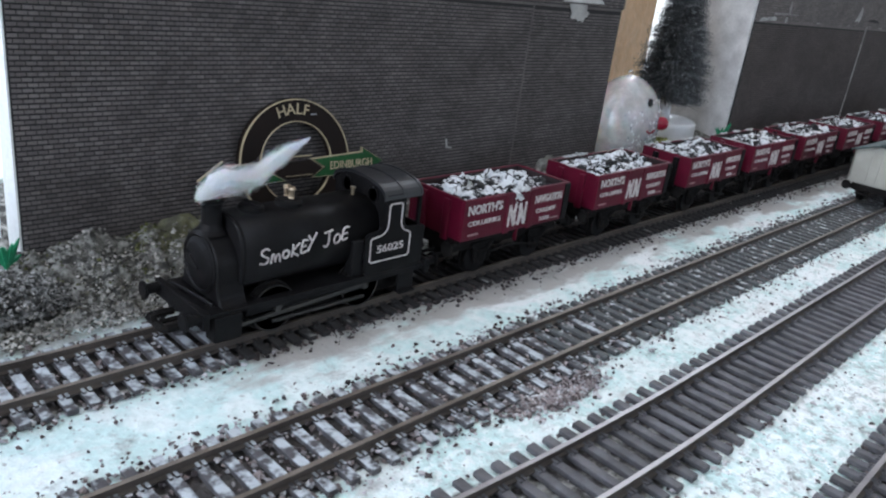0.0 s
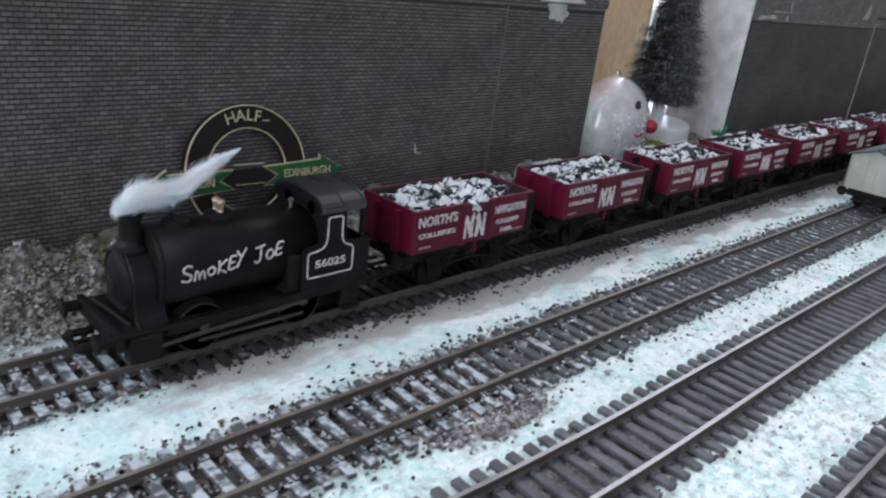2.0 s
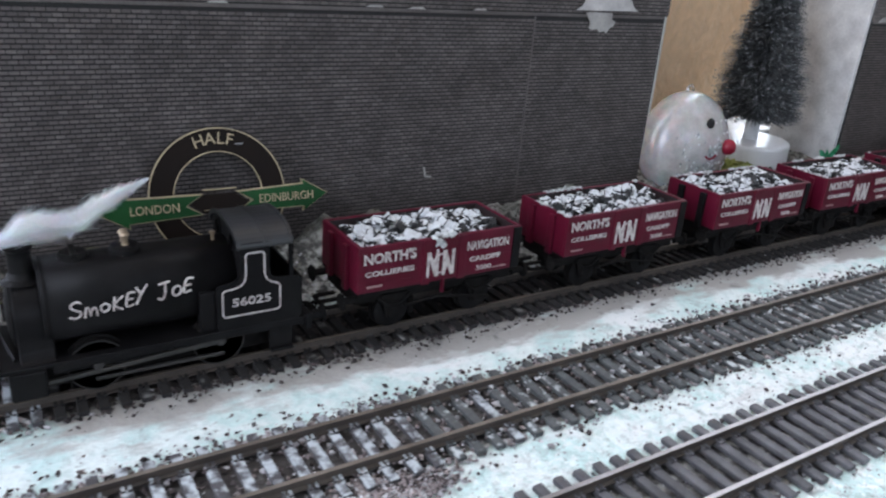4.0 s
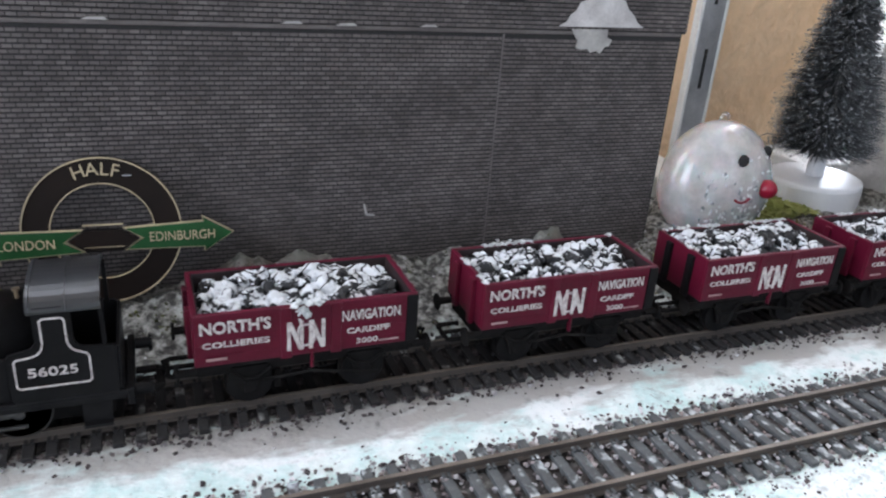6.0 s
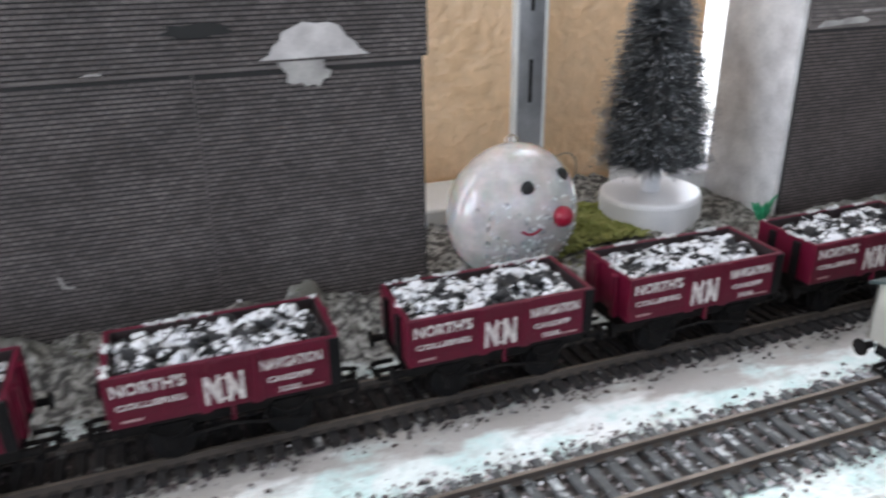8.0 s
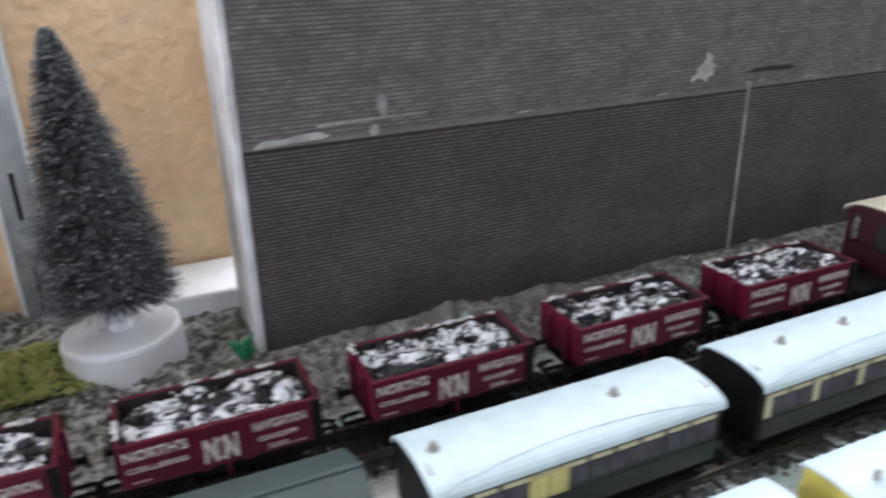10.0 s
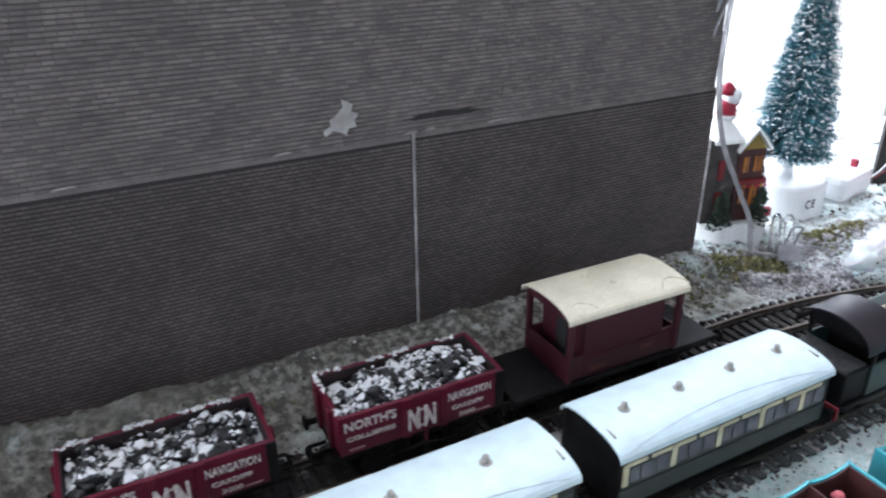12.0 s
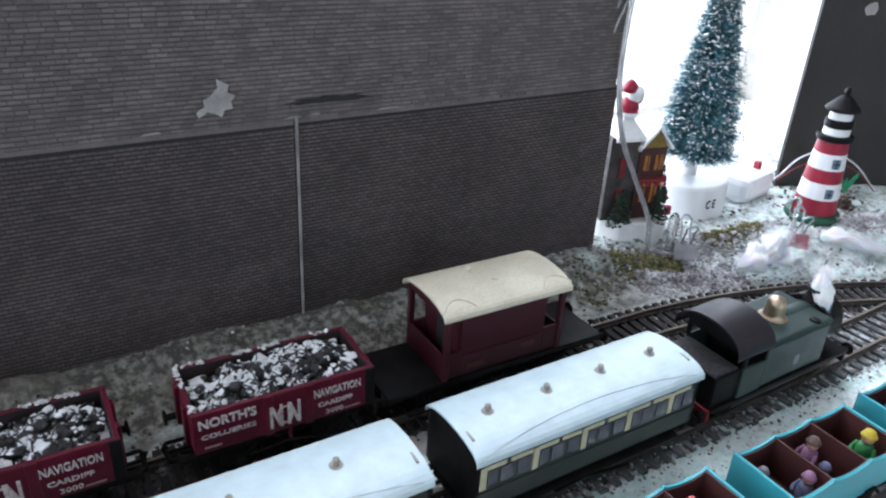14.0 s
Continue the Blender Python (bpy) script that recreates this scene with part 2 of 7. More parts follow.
VAN_SIDE = mat("pale_grey_planks", (0.42, 0.41, 0.36), 0.6, second=(0.34, 0.33, 0.29), scale=90, bump=0.05)
TEAL = mat("turquoise_plastic", (0.042, 0.335, 0.385), 0.4, second=(0.038, 0.28, 0.33), scale=90, bump=0.06)
TEAL_INSIDE = mat("dark_red_seating", (0.062, 0.015, 0.013), 0.6, scale=90)
BLACK_COAL = mat("plain_coal", (0.02, 0.02, 0.024), 0.6, second=(0.05, 0.05, 0.055), scale=700, fine=2500, bump=1.0)
LOCO_GREEN = mat("loco_green", (0.014, 0.031, 0.028), 0.4, second=(0.020, 0.040, 0.036), scale=90, bump=0.03)
RED = mat("red_paint", (0.33, 0.006, 0.032), 0.4, scale=100, bump=0.03)
SPRIG = mat("bright_green_plastic", (0.012, 0.21, 0.085), 0.45, second=(0.03, 0.33, 0.16), scale=200, bump=0.05)
GREEN_BASE = mat("green_paint", (0.008, 0.085, 0.045), 0.5, scale=100, bump=0.05)
BLUE_GREY = mat("slate_blue_paint", (0.12, 0.19, 0.26), 0.5, scale=150)
WHITE_GLOSS = mat("white_plastic", (0.80, 0.81, 0.82), 0.35, second=(0.76, 0.77, 0.78), scale=40, bump=0.02)
MOSS = mat("moss", (0.16, 0.19, 0.04), 0.95, second=(0.28, 0.29, 0.10), scale=120, fine=900, bump=1.0)
BRISTLE_DARK = mat("dark_bristle", (0.048, 0.053, 0.056), 0.7, second=(0.115, 0.122, 0.128), scale=150, island=0.5, bump=0)
BRISTLE_GREEN = mat("teal_bristle", (0.040, 0.135, 0.165), 0.6, second=(0.085, 0.26, 0.31), scale=150, island=0.5, bump=0)
FROST = mat("frost", (0.62, 0.64, 0.64), 0.8, island=0.25, bump=0)
FROST_GREY = mat("grey_frost", (0.27, 0.28, 0.29), 0.8, island=0.3, bump=0)
CLEAR = bpy.data.materials.new("clear_plastic")
CLEAR.use_nodes = True
CLEAR.node_tree.nodes["Principled BSDF"].inputs["Transmission Weight"].default_value = 1.0
CLEAR.node_tree.nodes["Principled BSDF"].inputs["Roughness"].default_value = 0.15
ICE = mat("milky_glitter_plastic", (0.56, 0.545, 0.54), 0.22, second=(0.44, 0.425, 0.42), scale=170, fine=560, bump=0.26, coat=0.6)
ICE.node_tree.nodes["Principled BSDF"].inputs["Subsurface Weight"].default_value = 0.5
ICE.node_tree.nodes["Principled BSDF"].inputs["Subsurface Scale"].default_value = 0.006


LICHEN = snow_mix("grey_lichen", (0.135, 0.132, 0.124), (0.50, 0.49, 0.475), 420, 0.64, 0.10, up=0.2, island=0.6)
NET = mat("white_net", (0.80, 0.81, 0.84), 0.9, scale=40, fine=700, bump=0.2)
thin = NET.node_tree.nodes.new("ShaderNodeBsdfTranslucent")
thin.inputs[0].default_value = (0.90, 0.92, 0.96, 1)
half = NET.node_tree.nodes.new("ShaderNodeMixShader")
half.inputs[0].default_value = 0.85
NET.node_tree.links.new(NET.node_tree.nodes["Principled BSDF"].outputs[0], half.inputs[1])
NET.node_tree.links.new(thin.outputs[0], half.inputs[2])
NET.node_tree.links.new(half.outputs[0], NET.node_tree.nodes["Material Output"].inputs[0])


def ground_material():
    """Snow paint in white and pale mint, a smooth cream band, granular snow by the outer tracks, and grey-brown scatter that shows through."""
    m = mat("snowy_ground", (0.76, 0.845, 0.83), 0.85, second=(0.60, 0.77, 0.75), scale=60, amount=0.9, fine=420, bump=1.0)
    m.node_tree.nodes["Bump"].inputs["Distance"].default_value = 0.0011
    n, l = m.node_tree.nodes, m.node_tree.links
    b = n["Principled BSDF"]
    base = b.inputs["Base Color"].links[0].from_socket
    tc, along = n.new("ShaderNodeTexCoord"), n.new("ShaderNodeMapping")
    along.inputs["Scale"].default_value = (0.38, 1.0, 1.0)
    l.new(tc.outputs["Object"], along.inputs["Vector"])

    def field(scale, detail, rough=0.5, vector=tc.outputs["Object"]):
        t = n.new("ShaderNodeTexNoise")
        t.inputs["Scale"].default_value, t.inputs["Detail"].default_value, t.inputs["Roughness"].default_value = scale, detail, rough
        l.new(vector, t.inputs["Vector"])
        return t.outputs["Fac"]

    def ranged(value, low, high, top=1.0):
        r = n.new("ShaderNodeMapRange")
        r.inputs["From Min"].default_value, r.inputs["From Max"].default_value, r.inputs["To Max"].default_value = low, high, top
        l.new(value, r.inputs["Value"])
        return r.outputs["Result"]

    def both(kind, p, q):
        k = n.new("ShaderNodeMath")
        k.operation = kind
        for socket, one in zip(k.inputs, (p, q)):
            if isinstance(one, float):
                socket.default_value = one
            else:
                l.new(one, socket)
        return k.outputs[0]

    def blend(fac, p, q):
        k = n.new("ShaderNodeMix")
        k.data_type = "RGBA"
        l.new(fac, k.inputs[0])
        l.new(p, k.inputs[6])
        if isinstance(q, tuple):
            k.inputs[7].default_value = (*q, 1)
        else:
            l.new(q, k.inputs[7])
        return k.outputs[2]

    def layer(name):
        t = n.new("ShaderNodeAttribute")
        t.attribute_name = name
        return t.outputs["Fac"]

    grain, cream, bare, dust = layer("grain"), layer("cream"), layer("bare"), layer("dust")
    streak = field(95, 6, 0.6, along.outputs["Vector"])
    # bright dabs where the brush left more paint
    base = blend(ranged(field(38, 5, 0.62, along.outputs["Vector"]), 0.54, 0.61, 0.75), base, (0.87, 0.88, 0.88))
    # granular flakes: white on mint by the outer tracks, faint elsewhere
    flake = both("MULTIPLY", ranged(field(330, 4, 0.6), 0.50, 0.58), both("ADD", both("MULTIPLY", grain, 0.8), 0.25))
    base = blend(flake, base, (0.85, 0.895, 0.885))
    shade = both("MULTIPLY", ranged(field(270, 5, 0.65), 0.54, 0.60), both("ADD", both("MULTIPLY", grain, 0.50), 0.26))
    base = blend(shade, base, (0.43, 0.58, 0.55))
    base = blend(ranged(both("ADD", cream, both("MULTIPLY", both("SUBTRACT", streak, 0.5), 3.4)), 0.34, 0.86, 0.95), base, (0.43, 0.415, 0.395))
    speck = both("MULTIPLY", ranged(field(230, 6, 0.72), 0.53, 0.63, 0.9), grain)
    base = blend(speck, base, (0.30, 0.32, 0.31))
    base = blend(both("MULTIPLY", ranged(field(520, 4, 0.6), 0.62, 0.68, 0.7), both("SUBTRACT", 1.0, cream)), base, (0.24, 0.235, 0.225))
    patch = field(70, 8, 0.7)
    earth = n.new("ShaderNodeValToRGB")
    e = earth.color_ramp
    e.elements[0].position, e.elements[0].color = 0.40, (0.026, 0.024, 0.024, 1)
    e.elements[1].position, e.elements[1].color = 0.64, (0.42, 0.415, 0.39, 1)
    for place, colour in ((0.46, (0.075, 0.071, 0.066, 1)), (0.50, (0.165, 0.162, 0.148, 1)), (0.55, (0.26, 0.258, 0.24, 1))):
        e.elements.new(place).color = colour
    l.new(field(290, 6, 0.62), earth.inputs["Fac"])
    mossy = n.new("ShaderNodeValToRGB")
    e = mossy.color_ramp
    e.elements[0].position, e.elements[0].color = 0.38, (0.045, 0.045, 0.022, 1)
    e.elements[1].position, e.elements[1].color = 0.62, (0.19, 0.185, 0.085, 1)
    l.new(field(190, 7, 0.66), mossy.inputs["Fac"])
    soil = blend(ranged(both("ADD", layer("moss"), both("SUBTRACT", field(60, 5, 0.6), 0.5)), 0.40, 0.62, 0.9), earth.outputs["Color"], mossy.outputs["Color"])
    base = blend(ranged(both("ADD", bare, patch), 0.60, 0.78), base, soil)
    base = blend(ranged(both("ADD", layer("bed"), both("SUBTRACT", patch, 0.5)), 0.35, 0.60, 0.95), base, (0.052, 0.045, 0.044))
    base = blend(both("MULTIPLY", dust, patch), base, (0.165, 0.165, 0.142))
    l.new(base, b.inputs["Base Color"])
    rough_relief = n.new("ShaderNodeMapRange")
    rough_relief.inputs["To Min"].default_value, rough_relief.inputs["To Max"].default_value = 0.45, 1.0
    l.new(both("MAXIMUM", grain, bare), rough_relief.inputs["Value"])
    l.new(rough_relief.outputs["Result"], n["Bump"].inputs["Strength"])
    return m


GROUND = ground_material()
GRIT_DARK = mat("brown_ballast", (0.098, 0.080, 0.078), 0.9, second=(0.040, 0.031, 0.033), scale=100, island=0.7)
GRIT_WHITE = mat("snowy_ballast", (0.52, 0.52, 0.53), 0.9, second=(0.27, 0.25, 0.26), scale=100, island=0.5)
GRIT_GREY = mat("pale_grey_crumbs", (0.43, 0.415, 0.385), 0.9, second=(0.24, 0.23, 0.21), scale=100, island=0.5)
GRIT_PINK = mat("pinkish_ballast", (0.34, 0.295, 0.29), 0.9, second=(0.17, 0.14, 0.14), scale=100, island=0.5)
SCATTER = snow_mix("verge_scatter", (0.105, 0.100, 0.082), (0.40, 0.41, 0.38), 60, 0.86, 0.10, up=0.2, island=0.6)
MOSS_TAN = mat("tan_green_scatter", (0.22, 0.20, 0.10), 0.95, second=(0.10, 0.105, 0.04), scale=140, island=0.6)
MOSSY = mat("dull_green_scatter", (0.125, 0.13, 0.045), 0.95, second=(0.07, 0.075, 0.03), scale=90, island=0.5)

# ---- building helpers (millimetres are given as 0.001 m) ----


def part(name, bm, material, parent=None, label="", smooth=False, m=None):
    """Links a bmesh as one mesh object, under a thing or part if given."""
    me = bpy.data.meshes.new(name)
    if smooth:
        for f in bm.faces:
            f.smooth = True
    bm.to_mesh(me)
    bm.free()
    for one in material if isinstance(material, (list, tuple)) else (material,):
        me.materials.append(one)
    ob = new(name, me)
    if parent is not None:
        ob.parent = parent
    if m is not None:
        ob.matrix_basis = m
    return tagged(ob, label)


def raw(name, verts, faces, material, parent=None, label="", smooth=False, index=None):
    """Links a mesh from computed vertices and faces."""
    me = bpy.data.meshes.new(name)
    me.from_pydata([tuple(v) for v in verts], [], [tuple(f) for f in faces])
    mats = material if isinstance(material, (list, tuple)) else (material,)
    for one in mats:
        me.materials.append(one)
    if index is not None:
        me.polygons.foreach_set("material_index", np.asarray(index, dtype=np.int32))
    if smooth:
        me.polygons.foreach_set("use_smooth", np.ones(len(me.polygons), dtype=bool))
    me.update()
    ob = new(name, me)
    if parent is not None:
        ob.parent = parent
    return tagged(ob, label)


def thing(name, label, category, m=None, group="", kind=""):
    ob = new(name)
    ob.empty_display_size = 0.01
    if m is not None:
        ob.matrix_basis = m
    return tagged(ob, label, category, group, kind)


def box(x0, x1, y0, y1, z0, z1, bevel=0.0, bm=None):
    own = bmesh.new()
    bmesh.ops.create_cube(own, size=1.0, matrix=Matrix.Translation(((x0 + x1) / 2, (y0 + y1) / 2, (z0 + z1) / 2)) @ Matrix.Diagonal((abs(x1 - x0), abs(y1 - y0), abs(z1 - z0), 1)))
    if bevel:
        bmesh.ops.bevel(own, geom=own.edges[:], offset=bevel, segments=2, affect="EDGES", profile=0.5)
    return own if bm is None else merge(bm, own)


def merge(bm, own):
    me = bpy.data.meshes.new("join")
    own.to_mesh(me)
    own.free()
    bm.from_mesh(me)
    bpy.data.meshes.remove(me)
    return bm


def cylinder(p, q, r, r2=None, n=20, bm=None, bevel=0.0):
    own = bmesh.new()
    p, q = Vector(p), Vector(q)
    d = q - p
    bmesh.ops.create_cone(own, cap_ends=True, segments=n, radius1=r, radius2=r if r2 is None else r2, depth=d.length,
                          matrix=Matrix.Translation((p + q) / 2) @ d.to_track_quat("Z", "Y").to_matrix().to_4x4())
    if bevel:
        bmesh.ops.bevel(own, geom=[e for e in own.edges if e.calc_face_angle(0) > 0.9], offset=bevel, segments=2, affect="EDGES")
    return own if bm is None else merge(bm, own)


def lathe(profile, n=32, bm=None, m=None):
    """A solid of revolution about z from (radius, height) pairs."""
    own = bmesh.new()
    rings = []
    for r, z in profile:
        rings.append([own.verts.new((r * math.cos(2 * math.pi * i / n), r * math.sin(2 * math.pi * i / n), z)) for i in range(n)])
    for a, b in zip(rings, rings[1:]):
        for i in range(n):
            own.faces.new((a[i], a[(i + 1) % n], b[(i + 1) % n], b[i]))
    own.faces.new(rings[-1])
    own.faces.new(rings[0][::-1])
    if m is not None:
        own.transform(m)
    return own if bm is None else merge(bm, own)


def prism(outline, depth, m=None, bevel=0.0, bm=None):
    """An outline in x, y raised along z by depth."""
    own = bmesh.new()
    low = [own.verts.new((x, y, 0)) for x, y in outline]
    high = [own.verts.new((x, y, depth)) for x, y in outline]
    k = len(low)
    if bevel:
        own.faces.new(low[::-1])
        own.faces.new(high)
    else:
        for a, b, c in geometry.tessellate_polygon([[Vector((x, y, 0)) for x, y in outline]]):
            own.faces.new((low[a], low[b], low[c]))
            own.faces.new((high[c], high[b], high[a]))
    for i in range(k):
        own.faces.new((low[i], low[(i + 1) % k], high[(i + 1) % k], high[i]))
    bmesh.ops.recalc_face_normals(own, faces=own.faces)
    if bevel:
        bmesh.ops.bevel(own, geom=own.edges[:], offset=bevel, segments=1, affect="EDGES")
    if m is not None:
        own.transform(m)
    return own if bm is None else merge(bm, own)


def tube(points, r, n=8, bm=None):
    """A round bar along points."""
    own = bmesh.new()
    pts = [Vector(p) for p in points]
    rings = []
    for i, p in enumerate(pts):
        d = (pts[min(i + 1, len(pts) - 1)] - pts[max(i - 1, 0)]).normalized()
        side = d.cross(Vector((0.13, 0.31, 0.94))).normalized()
        up = side.cross(d)
        rr = r[i] if isinstance(r, (list, tuple)) else r
        rings.append([own.verts.new(p + rr * (math.cos(a) * side + math.sin(a) * up)) for a in (2 * math.pi * k / n for k in range(n))])
    for a, b in zip(rings, rings[1:]):
        for k in range(n):
            own.faces.new((a[k], a[(k + 1) % n], b[(k + 1) % n], b[k]))
    own.faces.new(rings[0][::-1])
    own.faces.new(rings[-1])
    bmesh.ops.recalc_face_normals(own, faces=own.faces)
    return own if bm is None else merge(bm, own)


FRONT = pose(0, 0, 0, 90, 0, 0)  # turns an outline in x, y to stand in x, z and face -y


def lettering(name, text, height, material, parent, at, label="", caps=False, bold=0.0, width=None, thick=0.00012, turn=FRONT, shear=0.0):
    """Raised letters, their middle at the given point."""
    cu = bpy.data.curves.new(name, "FONT")
    cu.body, cu.align_x, cu.align_y = text, "CENTER", "CENTER"
    cu.size, cu.extrude, cu.offset, cu.resolution_u, cu.shear = height * 1.37, thick, bold, 3, shear
    if caps:
        cu.small_caps_scale = 0.82
        for f in cu.body_format:
            f.use_small_caps = True
    tmp = new(name + "_curve", cu)
    dg = bpy.context.evaluated_depsgraph_get()
    me = bpy.data.meshes.new_from_object(tmp.evaluated_get(dg))
    bpy.data.objects.remove(tmp)
    bpy.data.curves.remove(cu)
    me.name = name
    xs = [v.co.x for v in me.vertices]
    if width and xs:
        k = width / (max(xs) - min(xs))
        me.transform(Matrix.Diagonal((k, 1, 1, 1)))
    me.transform(turn)
    me.materials.clear()
    me.materials.append(material)
    ob = new(name, me)
    ob.parent, ob.location = parent, at
    return tagged(ob, label)


def lumps(rng, places, sizes, flat=0.7):
    """Angular grains: one squashed, turned octahedron a grain, as vertices and faces."""
    base = np.array([(1, 0, 0), (-1, 0, 0), (0, 1, 0), (0, -1, 0), (0, 0, 1), (0, 0, -1)], float)
    tri = np.array([(0, 2, 4), (2, 1, 4), (1, 3, 4), (3, 0, 4), (2, 0, 5), (1, 2, 5), (3, 1, 5), (0, 3, 5)])
    places, sizes = np.asarray(places, float), np.asarray(sizes, float)
    k = len(places)
    v = base[None] * rng.uniform(0.6, 1.3, (k, 6, 1)) * sizes[:, None, None]
    v += rng.normal(0, 0.18, (k, 6, 3)) * sizes[:, None, None]
    q, r = np.linalg.qr(rng.normal(size=(k, 3, 3)))
    v = np.einsum("kij,knj->kni", q, v)
    v[:, :, 2] *= flat
    v += places[:, None]
    f = tri[None] + 6 * np.arange(k)[:, None, None]
    return v.reshape(-1, 3), f.reshape(-1, 3)


rng = np.random.default_rng(7)

# ---- the tracks' lines ----
TRACK_Y = {"one": 0.01375, "two": -0.0418, "three": -0.0872, "four": -0.1370}
CURVE_X, CURVE_R = 0.700, 0.345


def line_one(s):
    """Straight, then a bend towards the room. s is metres from x = 0."""
    if s <= CURVE_X:
        return s, TRACK_Y["one"], 0.0
    a = (s - CURVE_X) / CURVE_R
    return CURVE_X + CURVE_R * math.sin(a), TRACK_Y["one"] - CURVE_R * (1 - math.cos(a)), -a


def line_two(s):
    drift = 0.016 * (math.hypot(s - 0.40, 0.05) + s - 0.40) / 2
    slope = 0.008 * ((s - 0.40) / math.hypot(s - 0.40, 0.05) + 1)
    d = max(0.0, s - 0.640)
    return s, TRACK_Y["two"] + drift + 0.10 * d * d, math.atan(slope + 0.20 * d)


def line_three(s):
    d = max(0.0, 0.01 - s)
    return s, TRACK_Y["three"] + 0.4 * d * d, -math.atan(0.8 * d)


def line_four(s):
    return s, TRACK_Y["four"], 0.0


RIDGES = ((0.030, 0.0690, 0.024, 0.0055), (0.1330, 0.0690, 0.006, 0.0070), (-0.098, 0.0690, 0.009, 0.0042), (-0.064, 0.0690, 0.014, 0.0022), (0.408, 0.0675, 0.036, 0.0040), (0.468, 0.0675, 0.022, 0.0025), (0.105, 0.0695, 0.012, 0.0030))


def ridge(x, y):
    """Smears of grey plaster at the foot of the boards."""
    return sum(h * math.exp(-((x - cx) / w) ** 4 - ((y - cy) / 0.0065) ** 2) for cx, cy, w, h in RIDGES)


def ground_height(x, y):
    """Flat under the tracks, lumpy and rising to the foot of the backscene."""
    edge = min(0.040, line_edge(x)) if x > CURVE_X else 0.040
    t = min(max((y - edge) / 0.028, 0), 1)
    t = t * t * (3 - 2 * t)
    top = 0.0085 + 0.0015 * min(1, max(0, (x + 0.03) / 0.03)) if x < 0.33 else 0.010 + 0.002 * min(1, (x - 0.33) / 0.05)
    if x > 0.60:
        top -= 0.001 * min(1, (x - 0.60) / 0.12)
    lump = noise.fractal(Vector((x * 60, y * 60, 0.3)), 1.0, 2.0, 4)
    fine = noise.fractal(Vector((x * 240, y * 240, 2.3)), 1.0, 2.0, 3)
    chunk = abs(noise.noise(Vector((x * 190, y * 190, 4.1)))) + 0.6 * abs(noise.noise(Vector((x * 420, y * 420, 1.7)))) - 0.35
    foot = min(max((y - edge + 0.004) / 0.010, 0), 1) if x < CURVE_X else 0.4 * t
    outer = min(max((-0.052 - y) / 0.012, 0), 1) if x < 0.55 else 0.6
    left = 1.0 if x < 0.0 else 0.55 if x < 0.33 else 0.22
    return (t * top + lump * (0.0004 + (0.0036 if x < 0.33 else 0.0014) * t) + fine * (0.00012 + 0.00045 * outer + 0.0006 * t)
            + chunk * 0.0034 * foot * left + ridge(x, y) * (1 + 0.9 * lump + 0.4 * fine))


def line_edge(x):
    a = min(1.0, max(0.0, (x - CURVE_X) / CURVE_R))
    return 0.040 - CURVE_R * (1 - math.sqrt(max(0.0, 1 - a * a)))


# ---- ground, board, room ----


